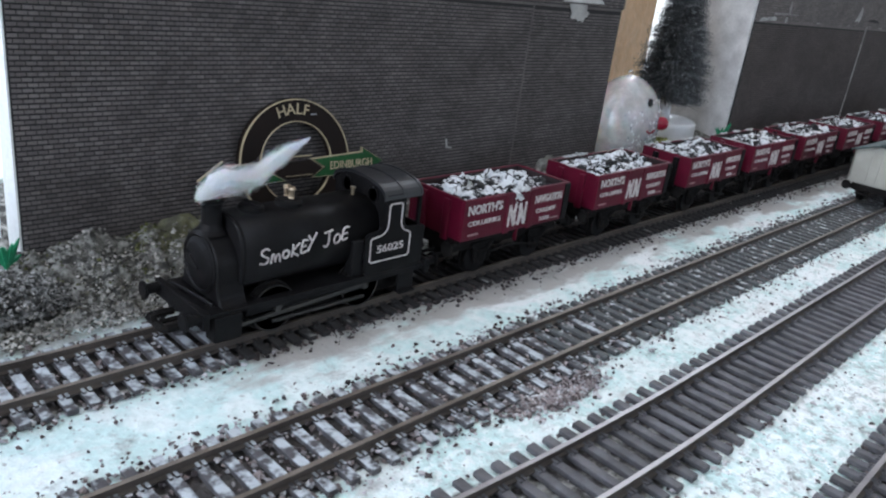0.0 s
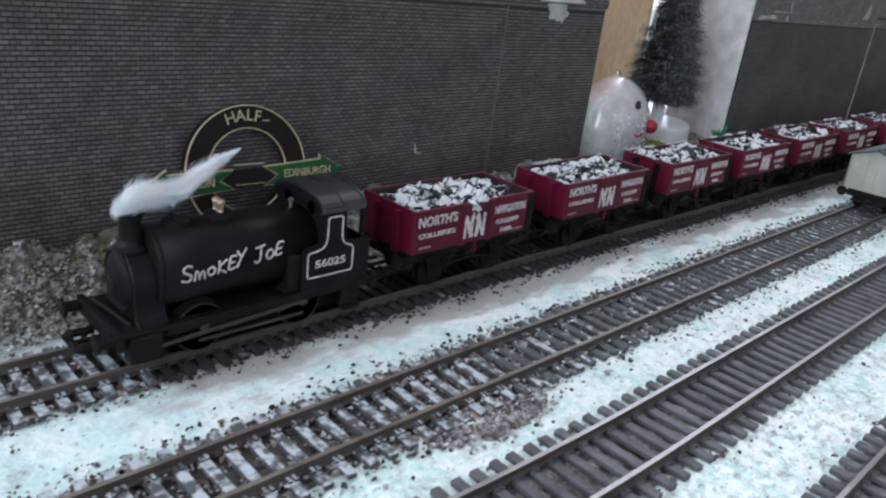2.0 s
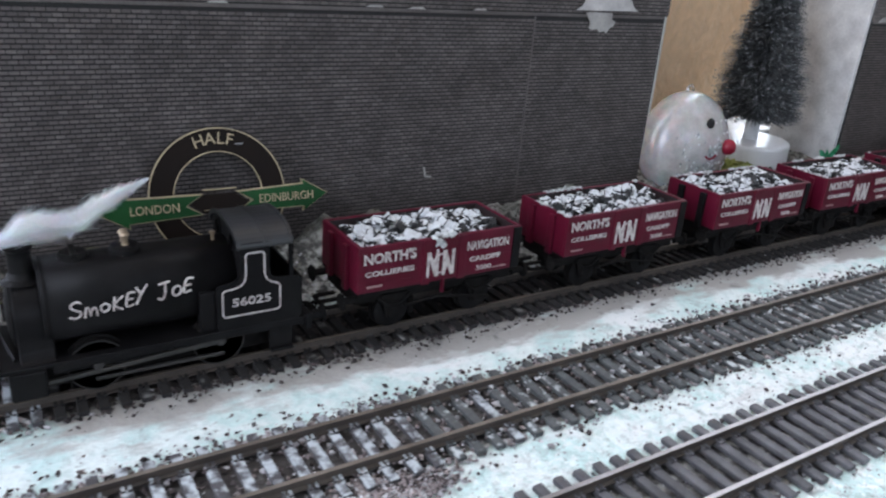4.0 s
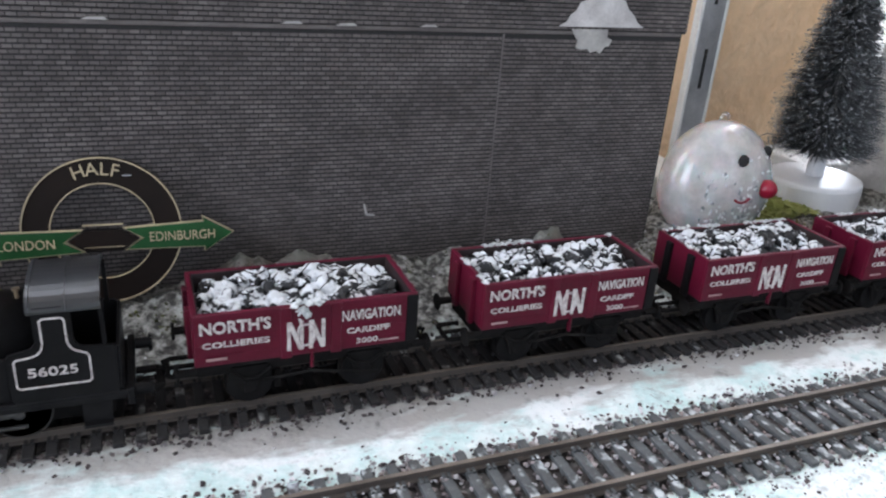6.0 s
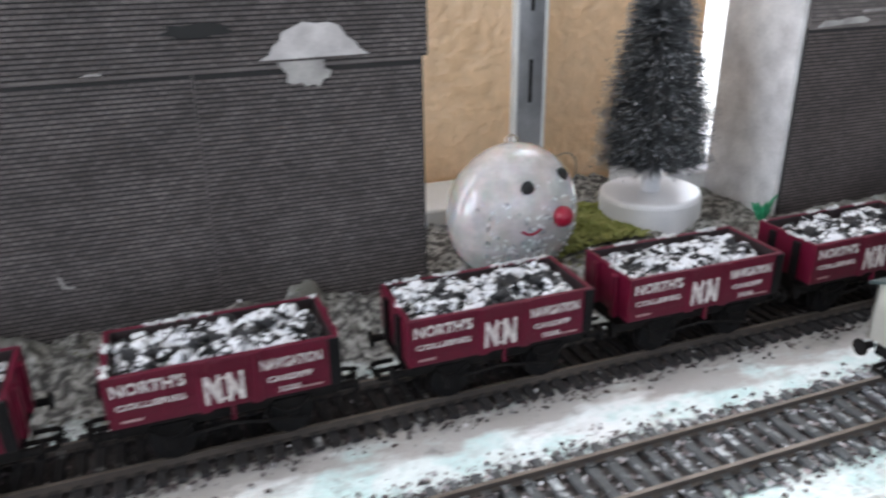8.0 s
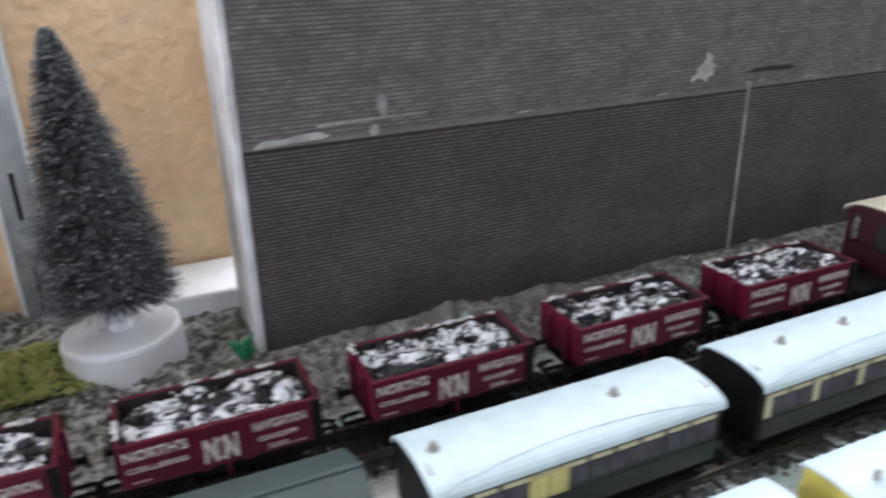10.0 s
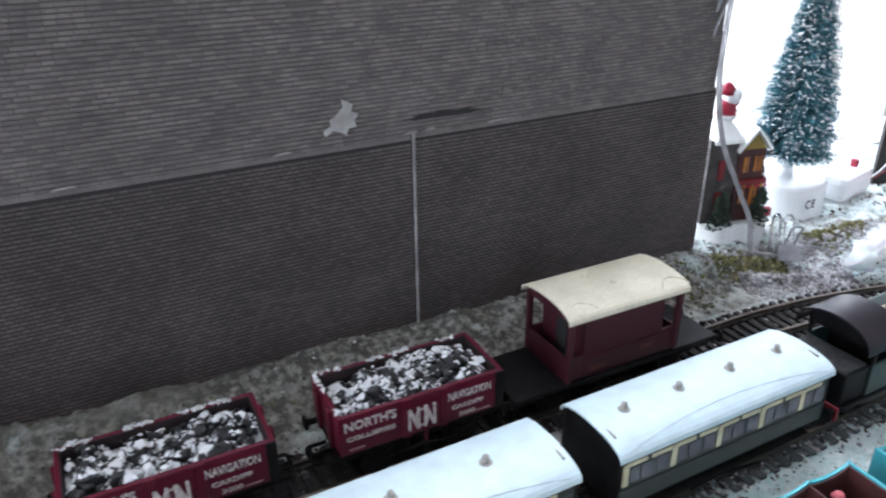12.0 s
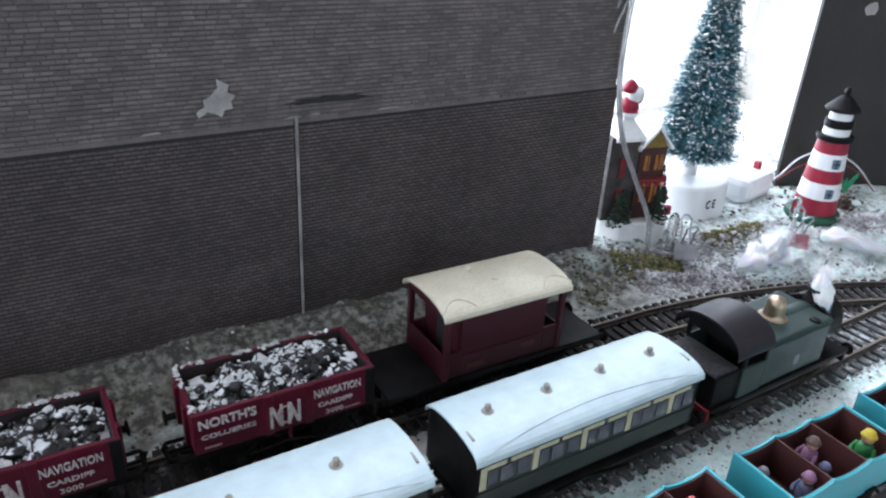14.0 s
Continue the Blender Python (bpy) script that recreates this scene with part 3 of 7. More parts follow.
def build_ground():
    step = 0.0014
    xs, ys = np.arange(-0.26, 1.12, step), np.arange(-0.20, 0.158, step)
    verts = [(x, y, ground_height(x, y)) for x in xs for y in ys]
    k = len(ys)
    faces = [(i * k + j, (i + 1) * k + j, (i + 1) * k + j + 1, i * k + j + 1) for i in range(len(xs) - 1) for j in range(k - 1)]
    ob = raw("ground", verts, faces, GROUND, smooth=True)
    bare, dust, cream, grain, moss, bed = [], [], [], [], [], []
    for x, y, z in verts:
        edge = line_edge(x) if x > CURVE_X else 0.040
        t = min(max((y - edge + 0.012) / 0.02, 0), 1)
        right = min(max((x - 0.70) / 0.06, 0), 1)
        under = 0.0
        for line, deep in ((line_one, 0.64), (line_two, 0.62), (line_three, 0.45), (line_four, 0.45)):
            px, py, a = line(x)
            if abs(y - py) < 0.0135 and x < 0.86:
                # the extra 0.2 paints the standing train's shade into the bed
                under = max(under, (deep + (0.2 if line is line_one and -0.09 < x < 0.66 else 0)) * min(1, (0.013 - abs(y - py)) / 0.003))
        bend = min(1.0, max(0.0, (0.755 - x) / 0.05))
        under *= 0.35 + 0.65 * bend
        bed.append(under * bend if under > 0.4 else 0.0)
        far = min(max((x - 0.30) / 0.05, 0), 1)
        bare.append(max(t * (0.46 - 0.14 * far - 0.24 * right), under) + 0.03)
        moss.append(t * (math.exp(-((x + 0.062) / 0.022) ** 2 - ((y - 0.069) / 0.012) ** 2) * 0.9 + (0.30 if x > 0.34 else 0.0)))
        side = (line_one(x)[1] if x < 0.9 else -0.05) - y
        dust.append(max(0.0, 1 - abs(side + 0.020) / 0.007) * 1.2 + 0.9 * t * (0.25 + 0.55 * far) * (1 - 0.6 * right) + (250 if x > -0.02 else 110) * ridge(x, y))
        wide = 0.0315 + 0.0055 * noise.noise(Vector((x * 14, 3.1, 0))) + 0.003 * noise.noise(Vector((x * 45, 7.7, 0)))
        cream.append(min(max((wide + 0.003 - side) / 0.013, 0), 1) * min(max((side - 0.010) / 0.003, 0), 1) * min(max((x + 0.105) / 0.03, 0), 1))
        grain.append(max(min(max((-0.053 - y) / 0.010, 0), 1) * (0.55 + 0.45 * min(max((-0.095 - y) / 0.01, 0), 1)), 0.7 * right))
    at = ob.data.attributes.new("dust", "FLOAT", "POINT")
    at.data.foreach_set("value", np.array(dust, dtype=np.float32))
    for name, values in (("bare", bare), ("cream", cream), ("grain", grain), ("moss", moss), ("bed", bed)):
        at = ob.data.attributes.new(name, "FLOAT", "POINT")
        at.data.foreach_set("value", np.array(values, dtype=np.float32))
    return tagged(ob, "layout ground in white and pale mint snow paint", "ground", kind="structure")


build_ground()
tagged(part("layout_board", box(-0.27, 1.14, -0.21, 0.1598, -0.022, -0.004, 0.001), BOARD), "wooden baseboard under the model railway", "board", kind="structure")


def build_room():
    x0, x1, y0, y1, z0, z1 = -1.5, 2.3, -2.45, 0.16, -0.92, 1.5
    tagged(part("floor", box(x0, x1, y0, y1 + 0.1, z0 - 0.05, z0), WOOD_FLOOR), "plain brown room floor", "floor", kind="structure")
    tagged(part("ceiling", box(x0, x1, y0, y1 + 0.1, z1, z1 + 0.05), PLASTER), "plain white ceiling", "ceiling", kind="structure")
    west_wall = tagged(part("wall_west", box(x0 - 0.08, x0, y0, y1 + 0.1, z0, 0.1), PLASTER), "plain plaster wall below a window", "wall", kind="structure")
    part("wall_west_top", box(x0 - 0.08, x0, y0, y1 + 0.1, 1.2, z1), PLASTER, west_wall)
    part("wall_west_side", box(x0 - 0.08, x0, y0, -0.8, 0.1, 1.2), PLASTER, west_wall)
    part("wall_west_side", box(x0 - 0.08, x0, 0.14, y1 + 0.1, 0.1, 1.2), PLASTER, west_wall)
    tagged(part("wall_east", box(x1, x1 + 0.08, y0, y1 + 0.1, z0, z1), PLASTER), "plain plaster wall", "wall", kind="structure")
    tagged(part("wall_south", box(x0, x1, y0 - 0.08, y0, z0, 0.1), PLASTER), "plain plaster wall below a wide window", "wall", kind="structure")
    part("wall_south_top", box(x0, x1, y0 - 0.08, y0, 1.3, z1), PLASTER).parent = bpy.data.objects["wall_south"]
    part("wall_south_side", box(x0, -0.9, y0 - 0.08, y0, 0.1, 1.3), PLASTER).parent = bpy.data.objects["wall_south"]
    part("wall_south_side", box(1.9, x1, y0 - 0.08, y0, 0.1, 1.3), PLASTER).parent = bpy.data.objects["wall_south"]
    north = tagged(part("wall_north", box(0.02, 0.364, y1, y1 + 0.09, z0, z1), OCHRE), "ochre textured wallpaper between two windows", "wall", kind="structure")
    part("wall_below", box(x0, 0.02, y1, y1 + 0.09, z0, 0.0), OCHRE, north)
    part("wall_below", box(0.364, x1, y1, y1 + 0.09, z0, 0.0), OCHRE, north)
    part("wall_above", box(x0, 0.02, y1, y1 + 0.09, 1.2, z1), OCHRE, north)
    part("wall_above", box(0.364, x1, y1, y1 + 0.09, 1.2, z1), OCHRE, north)
    part("wall_end", box(x0, -1.0, y1, y1 + 0.09, 0.0, 1.2), OCHRE, north)
    part("wall_end", box(1.04, x1, y1, y1 + 0.09, 0.0, 1.2), PLASTER, north)
    for k, (a, b) in enumerate(((-1.0, 0.02), (0.364, 1.04))):
        win = tagged(part(f"window_{k + 1}", box(a, b, y1 - 0.02, y1 + 0.09, -0.004, 0.012, 0.002), WHITE), "bright window with a white sill behind the layout", "window", kind="structure")
        for c in (a, b):
            part("window_frame", box(c - 0.015, c + 0.015, y1 + 0.02, y1 + 0.06, 0.012, 1.2, 0.002), WHITE, win)


build_room()

# ---- tracks ----


def sweep(line, s0, s1, off, profile, step=0.006):
    """Vertices and faces of a profile (across, up) carried along a track line at an offset to its left."""
    verts, faces, n = [], [], len(profile)
    count = int((s1 - s0) / step) + 1
    for i in range(count + 1):
        x, y, a = line(s0 + (s1 - s0) * i / count)
        nx, ny = -math.sin(a), math.cos(a)
        verts += [(x + nx * (off + u), y + ny * (off + u), z) for u, z in profile]
    for i in range(count):
        for j in range(n):
            a, b = i * n + j, i * n + (j + 1) % n
            faces.append((a, b, b + n, a + n))
    faces += [tuple(range(n))[::-1], tuple(count * n + j for j in range(n))]
    return verts, faces


RAIL_SHAPE = [(-0.0011, 0.0016), (0.0011, 0.0016), (0.0011, 0.0020), (0.0003, 0.0023), (0.0003, 0.0033), (0.0006, 0.0035), (0.0006, 0.0041),
              (-0.0006, 0.0041), (-0.0006, 0.0035), (-0.0003, 0.0033), (-0.0003, 0.0023), (-0.0011, 0.0020)]


def sleeper_mesh(material):
    bm = box(-0.00130, 0.00130, -0.0150, 0.0150, 0.0002, 0.0017, 0.0002)
    for side in (-1, 1):
        for dx in (-1, 1):
            box(dx * 0.0007 - 0.0004, dx * 0.0007 + 0.0004, side * 0.00825 - 0.0021, side * 0.00825 + 0.0021, 0.0016, 0.0023, 0, bm)
    me = bpy.data.meshes.new("sleeper")
    bm.to_mesh(me)
    bm.free()
    me.materials.append(material)
    return me


PITCH, PITCH_ONE = 0.0059, 0.0050


def build_track(line, s0, s1, label, material):
    track = thing("railway_track", label, "railway track", group="tracks on the layout")
    for off in (-0.00825, 0.00825):
        v, f = sweep(line, s0, s1, off, RAIL_SHAPE)
        top = [1 if len(q) == 4 and k % 12 == 6 else 0 for k, q in enumerate(f)]
        raw("rail", v, f, (RAIL, RAIL_STEEL if material is SLEEPER else RAIL_TOP), track, index=top)
    # plain sleepers of the first track carry the train's shade in their colour
    me, plain = sleeper_mesh(material), sleeper_mesh(SLEEPER_SHADED if line is line_one else SLEEPER_GREY)
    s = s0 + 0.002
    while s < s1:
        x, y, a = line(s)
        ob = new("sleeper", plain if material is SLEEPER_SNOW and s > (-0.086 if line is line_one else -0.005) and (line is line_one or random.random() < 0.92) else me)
        ob.parent = track
        ob.matrix_basis = pose(x + random.uniform(-0.0002, 0.0002), y, 0, 0, 0, math.degrees(a) + random.uniform(-1, 1))
        s += PITCH_ONE if line is line_one else PITCH
    return track


build_track(line_one, -0.235, 1.02, "tarnished rail track with snow-dabbed sleepers beside the brick wall", SLEEPER_SNOW)
build_track(line_two, -0.20, 0.845, "tarnished rail track with snow-dabbed sleepers in the middle", SLEEPER_SNOW)
build_track(line_three, -0.16, 0.90, "track with clean dark plastic sleepers on snowy ground", SLEEPER)
build_track(line_four, -0.06, 0.45, "outer track with dark sleepers at the layout's edge", SLEEPER)


def build_grit():
    spots, sizes, kinds = [], [], []
    for line, s0, s1, n, inner in ((line_one, -0.2, 0.95, 15000, 0.62), (line_two, -0.18, 0.84, 14000, 0.58), (line_three, -0.15, 0.85, 900, 0.1), (line_four, -0.05, 0.4, 900, 0.2)):
        for _ in range(n):
            s = random.uniform(s0, s1)
            x, y, a = line(s)
            if random.random() < inner:
                off = random.uniform(-0.0145, 0.0145)
                if abs(abs(off) - 0.00825) < 0.0016 or (abs(off) > 0.0125 and random.random() < 0.5):
                    continue
            else:
                off = random.choice((-1, 1, 1) if line is line_two else (-1, -1, 1)) * (0.0128 + abs(random.gauss(0, 0.0036)))
            px, py = x - math.sin(a) * off, y + math.cos(a) * off
            spots.append((px, py, max(0.0006, ground_height(px, py) + 0.0005)))
            sizes.append(0.0004 + 0.0008 * random.random() ** 1.6 if abs(off) < 0.0145 else 0.0003 + 0.0007 * random.random() ** 2)
            # hardly any white grains under the train, to deepen its painted shade
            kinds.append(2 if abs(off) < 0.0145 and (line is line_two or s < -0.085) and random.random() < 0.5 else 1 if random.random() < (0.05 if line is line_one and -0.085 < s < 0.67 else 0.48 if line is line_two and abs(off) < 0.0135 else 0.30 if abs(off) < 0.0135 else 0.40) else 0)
    # pale crumbs caught against the rails of the middle track
    for _ in range(2600):
        s = random.uniform(-0.18, 0.84)
        x, y, a = line_two(s)
        off = random.choice((-1, 1)) * 0.00825 + random.choice((-1, -1, 1)) * random.uniform(0.0012, 0.0024)
        spots.append((x - math.sin(a) * off, y + math.cos(a) * off, random.uniform(0.0008, 0.0021)))
        sizes.append(random.uniform(0.0004, 0.0009))
        kinds.append(random.choice((1, 1, 2, 0)))
    # loose crumbs over the snow, and one heap between two tracks
    for _ in range(15000):
        px, py = random.uniform(-0.2, 0.9), random.uniform(-0.15, 0.04)
        if noise.noise(Vector((px * 30, py * 55, 5))) < random.uniform(-0.05, 0.38) - 0.15 * (py < -0.06) or (-0.028 < py < 0.0 and px < 0.6 and random.random() < 0.88):
            continue
        spots.append((px, py, ground_height(px, py) + 0.0001))
        sizes.append(0.00018 + 0.0006 * random.random() ** 2.6)
        kinds.append(1 if random.random() < 0.5 else 0)
    for _ in range(1500):
        px, py = random.gauss(-0.024, 0.0085), random.gauss(-0.0590, 0.0028)
        spots.append((px, py, ground_height(px, py) + random.uniform(0.0002, 0.0009)))
        sizes.append(random.uniform(0.0004, 0.0010))
        kinds.append(random.choice((0, 1, 2, 2)))
    v, f = lumps(rng, spots, sizes)
    ob = raw("ballast", v, f, (GRIT_DARK, GRIT_WHITE, GRIT_PINK), index=np.repeat(kinds, 8))
    tagged(ob, "loose brown and whitened ballast beside the rails", "ballast", kind="stuff")
    spots, sizes, kinds = [], [], []
    while len(spots) < 4200:
        px = random.uniform(-0.22, 0.98)
        edge = line_edge(px) if px > CURVE_X else 0.040
        py = random.uniform(edge - 0.012, 0.076 if px < 0.72 else 0.11)
        if random.random() > (0.25 if px < 0.33 or px > 0.7 else 0.06) + (0.45 if px < 0.33 or px > 0.7 else 0.2) * min(1, max(0, (py - edge + 0.006) / 0.012)):
            continue
        if noise.noise(Vector((px * 30, py * 50, 1))) < (-0.02 if px < 0.33 else -0.25) or (ridge(px, py) > 0.001 and random.random() < (0.85 if px > -0.02 else 0.3)) or (px > 0.72 and noise.noise(Vector((px * 22, py * 60, 3))) < -0.15):
            continue
        spots.append((px, py, ground_height(px, py) + 0.0003))
        sizes.append(random.uniform(0.0003, 0.0009) if px < 0.7 else random.uniform(0.0004, 0.0013))
        kinds.append(1 if noise.noise(Vector((px * 18, py * 30, 8))) > (0.15 if px > -0.02 or py < 0.052 else -0.2) and random.random() < 0.7 else 2 if random.random() < (0.65 if px > 0.7 else 0.15) else 0)
    for _ in range(6500):
        px, py = random.uniform(-0.135, -0.03), random.uniform(0.034, 0.074)
        if noise.noise(Vector((px * 45, py * 60, 6))) < random.uniform(-0.35, 0.25):
            continue
        spots.append((px, py, ground_height(px, py) + random.uniform(0.0, 0.0006)))
        sizes.append(0.0003 + 0.0007 * random.random() ** 2)
        kinds.append(3 if random.random() < 0.6 else 0)
    # a mossy patch at the foot of the wall
    for _ in range(900):
        px, py = random.uniform(-0.085, -0.04), random.uniform(0.061, 0.076)
        if noise.noise(Vector((px * 38, py * 60, 12))) < random.uniform(-0.25, 0.25):
            continue
        spots.append((px, py, ground_height(px, py) + 0.0002))
        sizes.append(random.uniform(0.0003, 0.0008))
        kinds.append(1 if random.random() < 0.8 else 0)
    v, f = lumps(rng, spots, sizes, 0.8)
    tagged(raw("scatter", v, f, (SCATTER, MOSSY, GRIT_WHITE, GRIT_GREY), index=np.repeat(kinds, 8)), "grey-brown and mossy scenic scatter along the wall", "scatter", kind="stuff")


build_grit()

# ---- the brick backscene ----


def courses(x0, x1, z0, z1, w, h, gap, wild=0.0):
    """Places (x, z, width, height) of bonded bricks in a field."""
    out, row, z = [], 0, z0
    while z + h <= z1 + 1e-6:
        x = x0 - (w / 2 if row % 2 else 0) - random.uniform(0, wild)
        while x < x1:
            ww = w * random.uniform(1 - wild * 120, 1 + wild * 120) if wild else w
            a, b = max(x, x0), min(x + ww - gap * 0.55, x1)
            if b - a > w * 0.2:
                out.append((a, z, b - a, h - gap * 1.25))
            x += ww
        z += h
        row += 1
    return out


BRICK_W, BRICK_H, BRICK_GAP = 0.00285, 0.00148, 0.00034
gap_of = {"brick": BRICK_GAP, "stone": 0.0003}


def brick_field(wall, places, y, depth, material, near, w, name="brick"):
    """Raised pieces on a wall that faces -y: single ones within the stretch near of the plan, the rest joined."""
    unit = bpy.data.meshes.new(name)
    h, w = places[0][3], w - 0.55 * gap_of[name]
    bm = prism([(0, 0), (w, 0), (w, h), (0, h)], depth, FRONT, 0.00012)
    bm.transform(Matrix.Translation((0, 0, 0)))
    bm.to_mesh(unit)
    bm.free()
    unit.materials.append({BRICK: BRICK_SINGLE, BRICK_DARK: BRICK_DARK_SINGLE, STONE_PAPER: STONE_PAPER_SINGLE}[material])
    verts, faces, single = [], [], 0
    for x, z, bw, bh in places:
        jut = random.uniform(-0.00006, 0.00006)
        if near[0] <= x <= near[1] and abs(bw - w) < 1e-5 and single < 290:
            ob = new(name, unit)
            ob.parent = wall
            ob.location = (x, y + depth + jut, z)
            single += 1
            continue
        k = len(verts)
        c, f, b = 0.00010, y + jut, y + depth
        for yy, e in ((b, 0.0), (f, c)):
            verts += [(x + e, yy, z + e), (x + bw - e, yy, z + e), (x + bw - e, yy, z + bh - e), (x + e, yy, z + bh - e)]
        faces += [(k + 4, k + 5, k + 6, k + 7), (k, k + 1, k + 5, k + 4), (k + 1, k + 2, k + 6, k + 5), (k + 2, k + 3, k + 7, k + 6), (k + 3, k, k + 4, k + 7)]
    tagged(raw(name + "work", verts, faces, material, wall), kind="stuff")


def torn_sheet(name, outline, y, parent, material=PAPER, label=""):
    """A thin torn scrap stuck on a wall that faces -y; outline in x, z."""
    bm = prism(outline, 0.0004, FRONT)
    bmesh.ops.triangulate(bm, faces=bm.faces[:])
    return part(name, bm, material, parent, label, m=Matrix.Translation((0, y, 0)))


def ragged(cx, cz, rx, rz, n, seed, rough=0.25, lean=0.0):
    r = random.Random(seed)
    pts = []
    for i in range(n):
        a = 2 * math.pi * i / n
        k = 1 + r.uniform(-rough, rough)
        pts.append((cx + rx * k * math.cos(a) + lean * math.sin(a) * rz, cz + rz * k * math.sin(a)))
    return pts


def build_wall_one():
    y = 0.0726
    wall = tagged(part("wall_1", box(-0.1142, 0.1795, y + 0.0003, y + 0.006, -0.002, 0.0915, 0.0002), JOINT), "dark grey embossed brick backscene board", "wall", kind="structure")
    brick_field(wall, courses(-0.1138, 0.1052, 0.0005, 0.0900, BRICK_W, BRICK_H, BRICK_GAP), y, 0.0005, BRICK, (0.010, 0.042), BRICK_W)
    brick_field(wall, courses(0.1062, 0.179, 0.0015, 0.0900, BRICK_W, BRICK_H, BRICK_GAP), y, 0.0005, BRICK, (9, 9), BRICK_W)
    part("board_edge", box(-0.1149, -0.1143, y + 0.0002, y + 0.0108, -0.002, 0.150, 0.0001), WHITE, wall, "bare white edge of the board")
    part("seam", box(0.1054, 0.1059, y - 0.0002, y + 0.0004, 0.012, 0.090), BRICK, wall)
    part("ledge", box(-0.1138, 0.179, y - 0.0001, y + 0.003, 0.0902, 0.0914, 0.0003), BRICK, wall)
    upper = part("upper_board", box(-0.1145, 0.1815, y + 0.0006, y + 0.010, 0.0911, 0.150, 0.0003), JOINT, wall)
    brick_field(upper, courses(-0.1145, 0.1815, 0.0919, 0.1490, BRICK_W, BRICK_H, BRICK_GAP), y + 0.0002, 0.0005, BRICK, (9, 9), BRICK_W)
    upper_edge = [(0.1261, 0.0930), (0.1291, 0.0947), (0.1304, 0.0972), (0.1324, 0.0984), (0.1336, 0.1012), (0.1368, 0.1025), (0.1401, 0.1040), (0.1446, 0.1034), (0.1484, 0.1037), (0.1518, 0.1022), (0.1536, 0.0994), (0.1566, 0.0972), (0.1578, 0.0952), (0.1611, 0.0932)]
    torn_sheet("torn_paper", upper_edge, y - 0.0004, wall, PAPER_WHITE, "torn strip of white paper tape")
    lower_edge = [(0.1312, 0.0923), (0.1330, 0.0896), (0.1342, 0.0884), (0.1338, 0.0858), (0.1362, 0.0852), (0.1384, 0.0856), (0.1400, 0.0842), (0.1424, 0.0848), (0.1440, 0.0838), (0.1458, 0.0864), (0.1474, 0.0866), (0.1484, 0.0888), (0.1462, 0.0896), (0.1460, 0.0923)]
    torn_sheet("torn_paper", lower_edge[::-1], y - 0.0006, wall, label="thin greyish torn paper")
    torn_sheet("scratch", [(0.0578, 0.0316), (0.0584, 0.0316), (0.0594, 0.0280), (0.0620, 0.0274), (0.0619, 0.0269), (0.0586, 0.0273)], y - 0.0002, wall)
    for a, b, z in ((-0.025, -0.018, 0.0916), (0.030, 0.037, 0.0917), (0.047, 0.054, 0.0915), (0.075, 0.081, 0.0917)):
        torn_sheet("paper_scrap", [(a, z), (b, z), (b - 0.001, z + 0.0008), (a + 0.002, z + 0.0007)], y - 0.0005, wall)
    torn_sheet("torn_hole", ragged(0.109, 0.1030, 0.010, 0.0022, 18, 3), y - 0.0001, wall, SLOT)
    return wall


def build_left_end():
    """A white net curtain hanging beside the backscene, and a grey lichen clump before it."""
    verts, faces, cols = [], [], 70
    for i in range(cols + 1):
        x = -0.1168 - 0.0042 * i
        for z, swell in ((0.0115, 1.0), (0.05, 0.8), (0.12, 0.6), (0.22, 0.5), (0.36, 0.45)):
            verts.append((x - 0.004 * (z - 0.01) / 0.12 * (i > 0), 0.0840 + 0.004 * swell * math.sin(i * 0.9) + 0.002 * noise.noise(Vector((i * 0.7, z * 30, 2))), z))
    for i in range(cols):
        faces += [(i * 5 + k, (i + 1) * 5 + k, (i + 1) * 5 + k + 1, i * 5 + k + 1) for k in range(4)]
    curtain = raw("net_curtain", verts, faces, NET, smooth=True)
    solid = curtain.modifiers.new("thickness", "SOLIDIFY")
    solid.thickness = 0.0003
    tagged(curtain, "thin white net curtain hanging by the window", "curtain")
    g = np.random.default_rng(21)
    spots = []
    while len(spots) < 4200:
        a, b, c = g.uniform(-1, 1, 3)
        if a * a + b * b + max(c, 0) ** 2 < 1 and c > -0.1:
            px, py = -0.1320 + 0.0230 * a, 0.0490 + 0.0062 * b
            spots.append((px, py, 0.002 + 0.0135 * max(c, 0) * (1 - 0.4 * b * b) + 0.0008))
    v, f = lumps(g, np.array(spots), g.uniform(0.0003, 0.0008, len(spots)), 0.9)
    tagged(raw("lichen_clump", v, f, LICHEN), "grey speckled clump of dried lichen on the verge", "lichen", kind="stuff")


